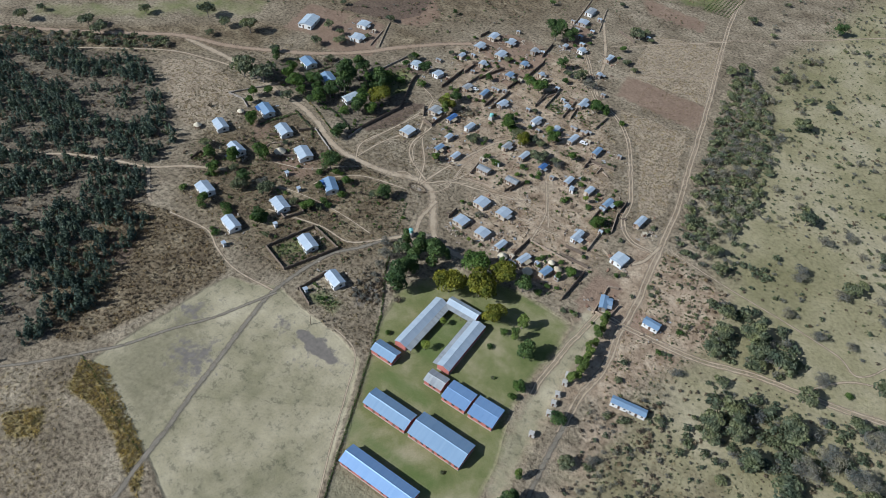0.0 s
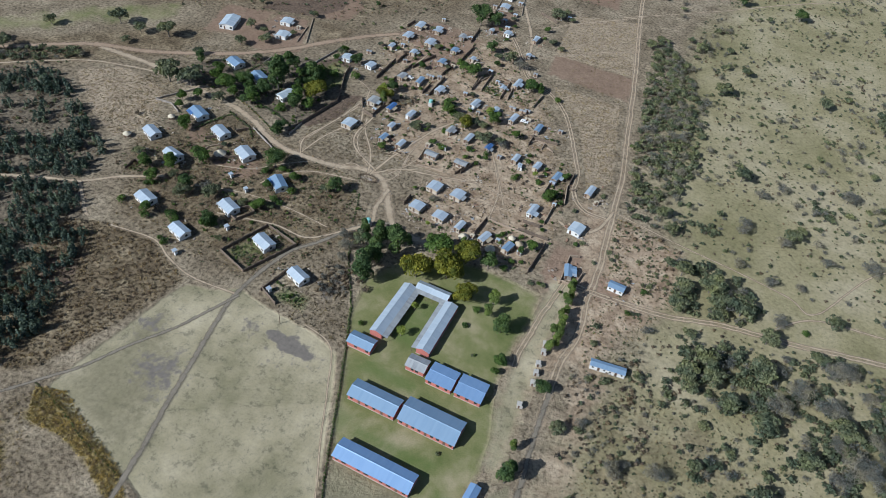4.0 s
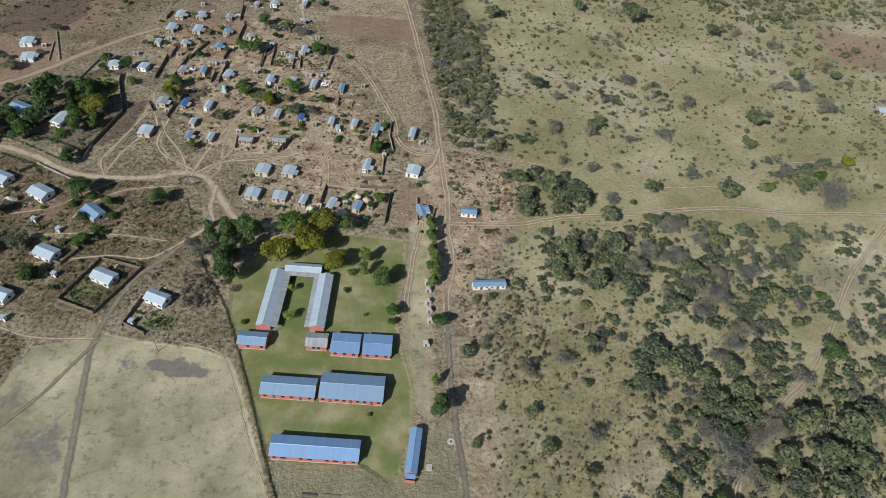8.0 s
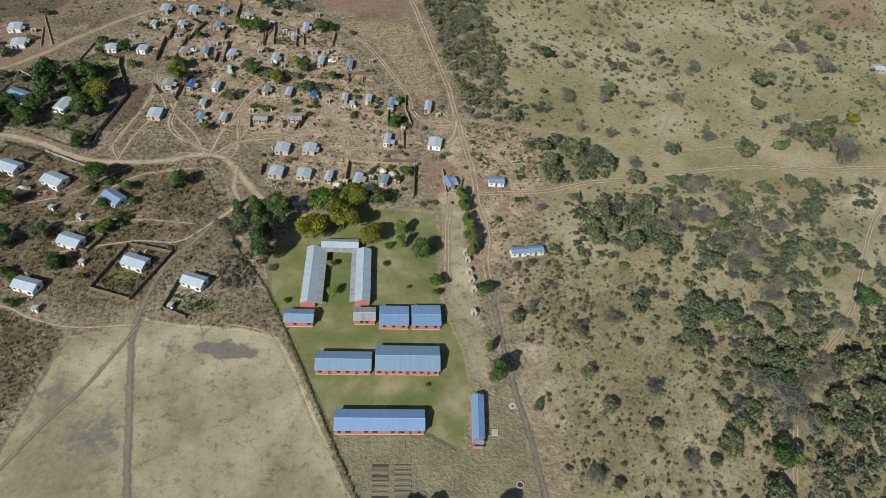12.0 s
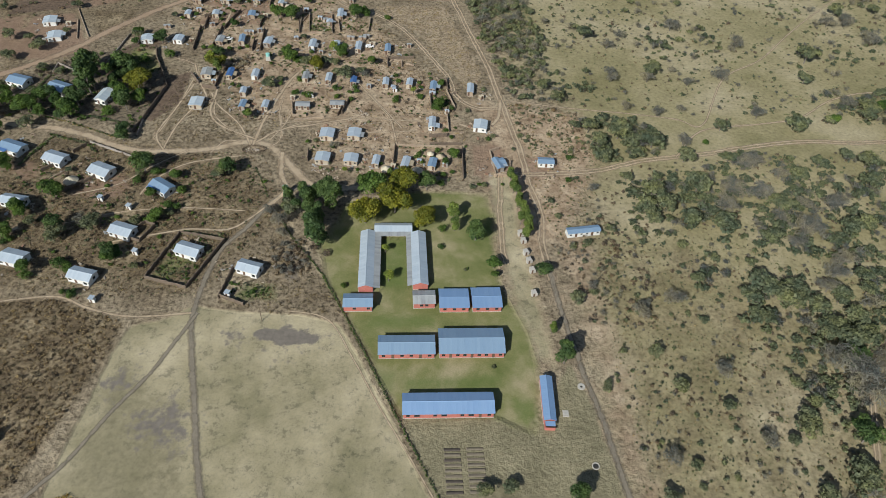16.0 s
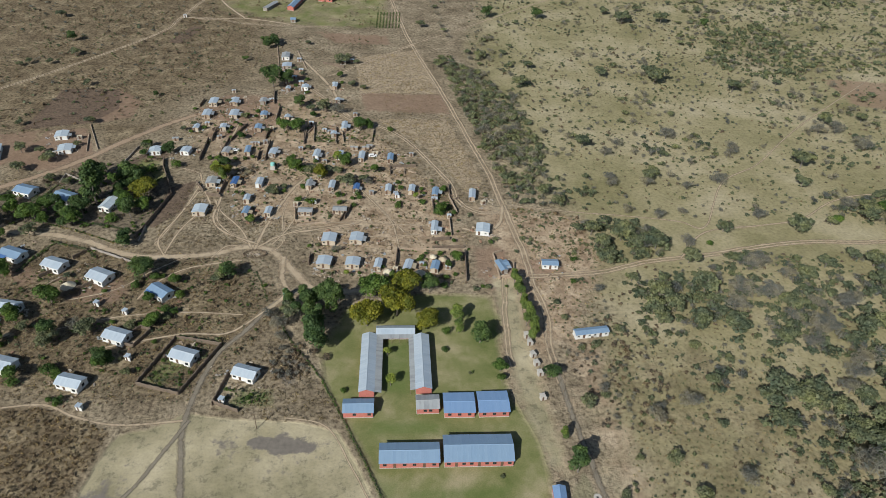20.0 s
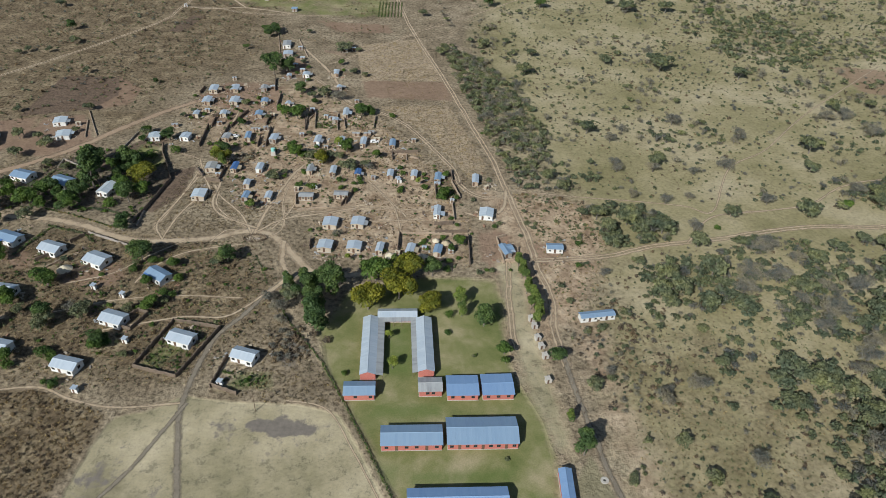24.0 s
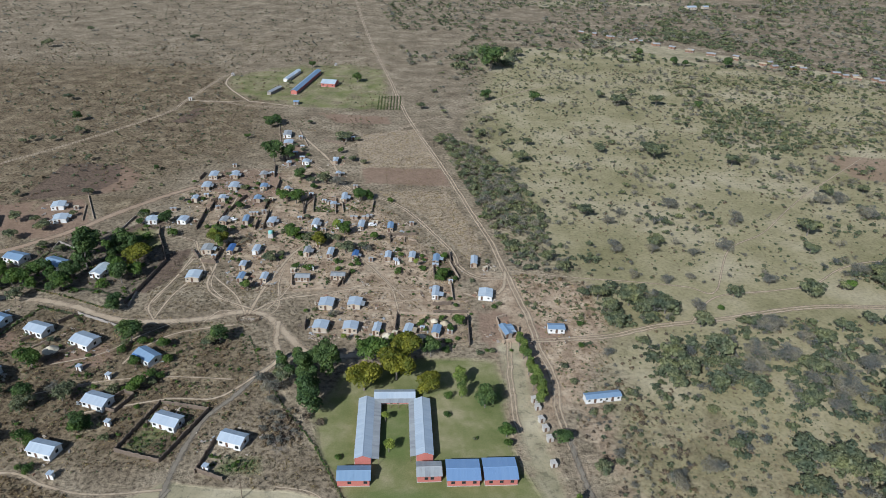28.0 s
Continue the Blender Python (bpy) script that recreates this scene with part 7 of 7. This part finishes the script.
thicket("far_woodland", ["far_s", "far_s", "speck"], np.vstack([spread(SCRUB_BAND, 420, 1.5, 4.0, 0.9, 112), spread(GULLY_DARK, 420, 1.0, 3.4, 0.9, 113), spread([(60, 500), (61, 530), (88, 585), (125, 585), (125, 520), (90, 505)], 60, 3.0, 6.5, 1.0, 114)]), "dark clumps of distant woodland", "woodland", 112)
thicket("village_scrub", ["brown_s", "bush_s", "brown_s", "shrub_s"], spread([(-160, 60), (-60, 35), (-35, 80), (-60, 105), (-130, 120)], 800, 0.4, 1.2, 1.0, 14), "dry scrub between the houses", "scrub", 11)
thicket("village_scrub", ["brown_s", "bush_s", "shrub_s", "bush_s"], spread(YARDS, 1000, 0.3, 1.2, 1.0, 15), "low garden scrub among the houses", "scrub", 12)
# tall dry grass
thicket("dry_grass", ["tuft_b", "tuft_b", "brown_s", "tuft_b", "tuft"], spread(SCRUB, 3300, 0.4, 0.9, 1.3, 31, clear=0.5), "tall dry brown grass", "grass", 13)
thicket("dry_grass", ["tuft_b", "tuft"], spread(SCRUB_HOMES, 3510, 0.3, 0.8, 1.2, 32, clear=0.5), "dry brown grass round the houses", "grass", 14)
thicket("dry_grass", ["tuft_y", "tuft_y", "tuft_b"], np.vstack([spread(HAY, 1500, 0.4, 0.9, 1.3, 33, clear=0.3), spread(HAY_WEST, 260, 0.4, 0.9, 1.3, 133, clear=0.3)]), "tall yellow grass strip", "grass", 15)
thicket("dry_grass", ["tuft_b", "tuft"], spread(HAY_FAR, 1215, 0.4, 0.8, 1.2, 34, clear=0.5), "dry grass beyond the field", "grass", 18)
thicket("dry_grass", ["tuft_b", "tuft", "tuft_b"], spread([(-50, 45), (-38, 66), (-24, 44), (-12, 20), (-28, 20), (-50, 24)], 945, 0.3, 0.8, 1.2, 35, clear=0.5), "rough grass beside the school fence", "grass", 19)
thicket("dry_grass", ["tuft", "tuft_b", "bush_s"], spread([(76, -60), (80, 50), (120, 60), (210, 20), (200, -60)], 6500, 0.25, 0.6, 1.0, 36, clear=0.5), "dry savanna grass tufts", "grass", 20)
thicket("dry_grass", ["tuft_b", "tuft_b", "tuft_b"], spread([(-8, 170), (0, 200), (0, 290), (30, 290), (54, 160), (44, 146)], 1755, 0.3, 0.8, 1.0, 37, clear=0.5), "grey-brown grass on the fallow field", "grass", 23)
thicket("dry_grass", ["tuft_b", "tuft", "tuft"], spread(YARDS, 3510, 0.3, 0.7, 0.9, 38, clear=0.4, keep=patchy(18, -0.05, 2.0)), "dry grass between the village yards", "grass", 24)
thicket("dry_grass", ["tuft", "tuft_b", "tuft_b"], spread([(-90, 112), (-60, 118), (-46, 118), (-38, 135), (-60, 136), (-92, 165), (-100, 130)], 1215, 0.3, 0.7, 0.9, 39, clear=0.5), "dry grass on the village green", "grass", 25)
thicket("dry_grass", ["tuft", "tuft_b", "tuft_b", "bush_s"], spread([(58, 150), (92, 136), (94, 100), (84, 60), (68, 55), (62, 100)], 1215, 0.3, 0.8, 1.0, 40, clear=0.6), "dry grass on the bare ground by the crossroads", "grass", 26)
thicket("dry_grass", ["tuft", "tuft_b"], spread([(-200, 120), (-160, 130), (-150, 185), (-205, 165)], 945, 0.4, 0.9, 1.0, 41, clear=0.5), "dry grass beside the cross road", "grass", 27)
thicket("dry_grass", ["tuft_b", "tuft"], spread([(-195, 85), (-165, 75), (-150, 60), (-170, 125), (-200, 130)], 1080, 0.3, 0.8, 1.0, 42, clear=0.5), "dry fallow grass beside the plantation", "grass", 28)
thicket("dry_scrub", ["brown_s", "grey_s", "brown_s", "bush_s"], spread([(66, 52), (90, 70), (104, 40), (96, 10), (72, 14)], 260, 0.5, 1.6, 1.0, 43, clear=0.8), "purplish brown leafless scrub", "scrub", 29)
thicket("dry_scrub", ["brown_s", "bush_s", "olive_s"], spread([(58, 146), (92, 136), (96, 102), (76, 104), (62, 112)], 120, 0.5, 1.5, 1.0, 44, clear=1.2), "scattered dry scrub by the crossroads", "scrub", 30)
thicket("far_woodland", ["far_s", "far_s", "fargrey_s"], spread([(190, 560), (420, 470), (900, 480), (900, 1000), (300, 1000)], 1500, 2.0, 6.0, 0.8, 45, clear=3.0, keep=patchy(90, 0.0, 9.0)), "dark distant woodland", "woodland", 31)
thicket("garden_scrub", ["shrub_s", "bush_s", "shrub_s", "brown_s"], spread(GROVE, 260, 0.6, 1.8, 1.0, 46, clear=1.0), "overgrown garden shrubs round the large houses", "shrubs", 32)
# groups of trees east of the road
thicket("savanna_trees", ["olive_s", "grey_s", "olive_s", "bush_s"], np.vstack([
    spread([(92, 129), (105, 132), (117, 129), (130, 118), (125, 106), (102, 98), (94, 100)], 110, 1.4, 3.4, 1.0, 200, clear=1.5, keep=patchy(9, -0.1, 0.0)),
    spread([(56, 161), (79, 166), (104, 182), (109, 151), (93, 140), (67, 143)], 70, 1.0, 2.6, 1.0, 201, clear=1.5, keep=patchy(9, -0.1, 1.7)),
    spread([(143, 216), (195, 220), (185, 182), (137, 182)], 50, 1.0, 2.8, 1.0, 202, clear=1.5, keep=patchy(9, -0.1, 3.4)),
    spread([(210, 151), (250, 156), (236, 130), (209, 134)], 45, 1.2, 3.0, 1.0, 203, clear=1.5, keep=patchy(9, -0.1, 5.1)),
    spread([(150, 107), (180, 105), (180, 77), (146, 81)], 60, 1.2, 3.2, 1.0, 204, clear=1.5, keep=patchy(9, -0.1, 6.8)),
    spread([(102, 89), (140, 92), (139, 61), (96, 56)], 90, 1.3, 3.4, 1.0, 205, clear=1.5, keep=patchy(9, -0.1, 8.5)),
    spread([(152, 78), (216, 91), (191, 41), (144, 46)], 120, 1.3, 3.4, 1.0, 206, clear=1.5, keep=patchy(9, -0.1, 10.2)),
    spread([(209, 182), (285, 224), (264, 182), (214, 166)], 50, 1.0, 2.6, 1.0, 207, clear=1.5, keep=patchy(9, -0.1, 11.9)),
]), "groups of olive and grey thorn trees on the grassland", "scrub", 140)
# rows of vegetables beside the far school
thicket("vegetable_rows", ["shrub_s"], [(-6 + 2.4 * i + 0.08 * j, 387 + 2.6 * j, 0.9, 0.7) for i in range(8) for j in range(14)], "green vegetable rows beside the far school", "garden", 130)
# small trees and shrubs standing in the yards
thicket("village_scrub", ["speck_b", "tuft_b", "speck"], spread([(-165, 60), (-110, 28), (-60, 30), (-35, 75), (-50, 108), (-110, 108), (-165, 125)], 4200, 0.25, 0.6, 1.0, 120, clear=0.4), "low dry weeds between the bungalows", "scrub", 120)
thicket("village_scrub", ["speck_b", "tuft_b", "speck_b"], spread([(-125, 200), (-110, 265), (-70, 300), (-20, 260), (30, 170), (36, 120), (-30, 96), (-45, 112), (-95, 118), (-100, 160)], 4200, 0.25, 0.6, 0.9, 121, clear=0.4, keep=patchy(12, -0.15, 9.0)), "low dry weeds between the village houses", "scrub", 121)
plants("tall", (-77.4, 168.9, 2.2), (-57.5, 131.5, 1.5), (4.5, 91.3, 1.6))
plants("mango", (-78.9, 182.1, 3.0), (-119.5, 62.4, 3.4), (-109.6, 120.7, 3.0), (-123.5, 171.8, 3.0), (-134.6, 141.9, 3.6), (-148.4, 146.8, 3.6), (-139.8, 138.6, 3.0), (-81.9, 351.3, 3.0), (-76.4, 353.9, 3.3))
plants("talldark", (-139.1, 171.9, 3.2), (-137.6, 161.7, 3.0), (-113.5, 160.8, 3.0), (-112.4, 138.3, 3.2))
plants("green", (-121.5, 203.5, 2.4), (-121.9, 194.1, 2.2), (-88.7, 80.3, 2.6), (-148.7, 96.4, 2.6), (-81.5, 91.3, 2.6), (28.1, 99.6, 1.9), (-47.4, 226.5, 2.8), (-39.5, 238.7, 2.2))
plants("shrub", (-72.1, 239.1, 1.6), (-78.9, 228.2, 1.8), (-83.6, 218.9, 1.6), (-10.9, 152.5, 1.8), (19.7, 156.5, 1.5), (-87.7, 95.1, 1.6), (-107.6, 86.5, 1.4), (-86.6, 88.8, 1.4), (31.6, 107.4, 1.5), (48.0, 116.1, 1.5), (23.2, 103.2, 1.3), (19.2, 108.7, 1.1), (51.6, 202.2, 1.5), (50.9, 86.2, 0.9), (-118.2, 171.8, 2.0), (-71.7, 244.4, 2.0))
plants("shrub", (-125, 207, 2.2), (-113, 199, 2.4), (-87, 228, 1.6), (-81, 213, 1.5), (-77, 240, 1.8), (-108, 248, 1.5), (-82, 231, 1.5), (-55, 184, 1.8), (-46, 193, 1.5), (-75, 190, 1.6), (-70, 190, 1.6), (-88, 191, 1.7), (-36, 168, 1.8), (-35, 150, 1.9), (-40, 151, 1.6), (-14, 152, 1.6), (-17, 186, 1.6), (-7, 225, 2.4), (4, 222, 2.4), (8, 166, 1.7), (19, 160, 1.6), (30, 161, 1.7), (8, 148, 1.6), (-20, 148, 1.8), (-66, 157, 1.3), (-47, 159, 1.4), (-83, 185, 1.6), (-104, 220, 1.7), (-20, 111, 1.5), (-31, 115, 1.3))
plants("olive", (-90, 256, 2.2), (-78, 237, 2.0), (-36, 176, 3.2), (-27, 177, 2.8), (-54, 157, 2.0), (-9, 168, 2.6), (-47, 162, 1.8), (-63, 220, 1.9), (-108, 222, 2.0), (-39, 201, 1.8), (-16, 170, 2.4), (-104, 228, 1.8))
plants("lime", (16, 151, 1.2), (-23, 187, 1.9), (-82, 177, 2.0), (-14, 94, 1.0))
thicket("east_woodland", ["far_s", "bush_s", "olive_s", "fargrey_s"], spread(EAST_WOODS, 700, 1.0, 3.6, 0.85, 90, clear=1.0, keep=patchy(40, -0.2, 4.0)), "dense olive bush on the far savanna", "woodland", 90)
thicket("village_scrub", ["bush_s", "brown_s", "grey_s", "bush_s"], spread([(-330, 170), (-215, 205), (-125, 235), (-110, 265), (-75, 310), (-80, 420), (-200, 420)], 700, 0.5, 1.6, 0.9, 91), "low dry scrub on the fallow plain", "scrub", 91)
plants("olive", (-30, 316, 2.4), (-24, 324, 2.8), (-18, 318, 2.2), (-52, 298, 2.0), (-57, 306, 1.8))
plants("shrub", (-48, 290, 1.8), (-62, 294, 1.6), (-54, 281, 1.6), (-26, 286, 1.5))
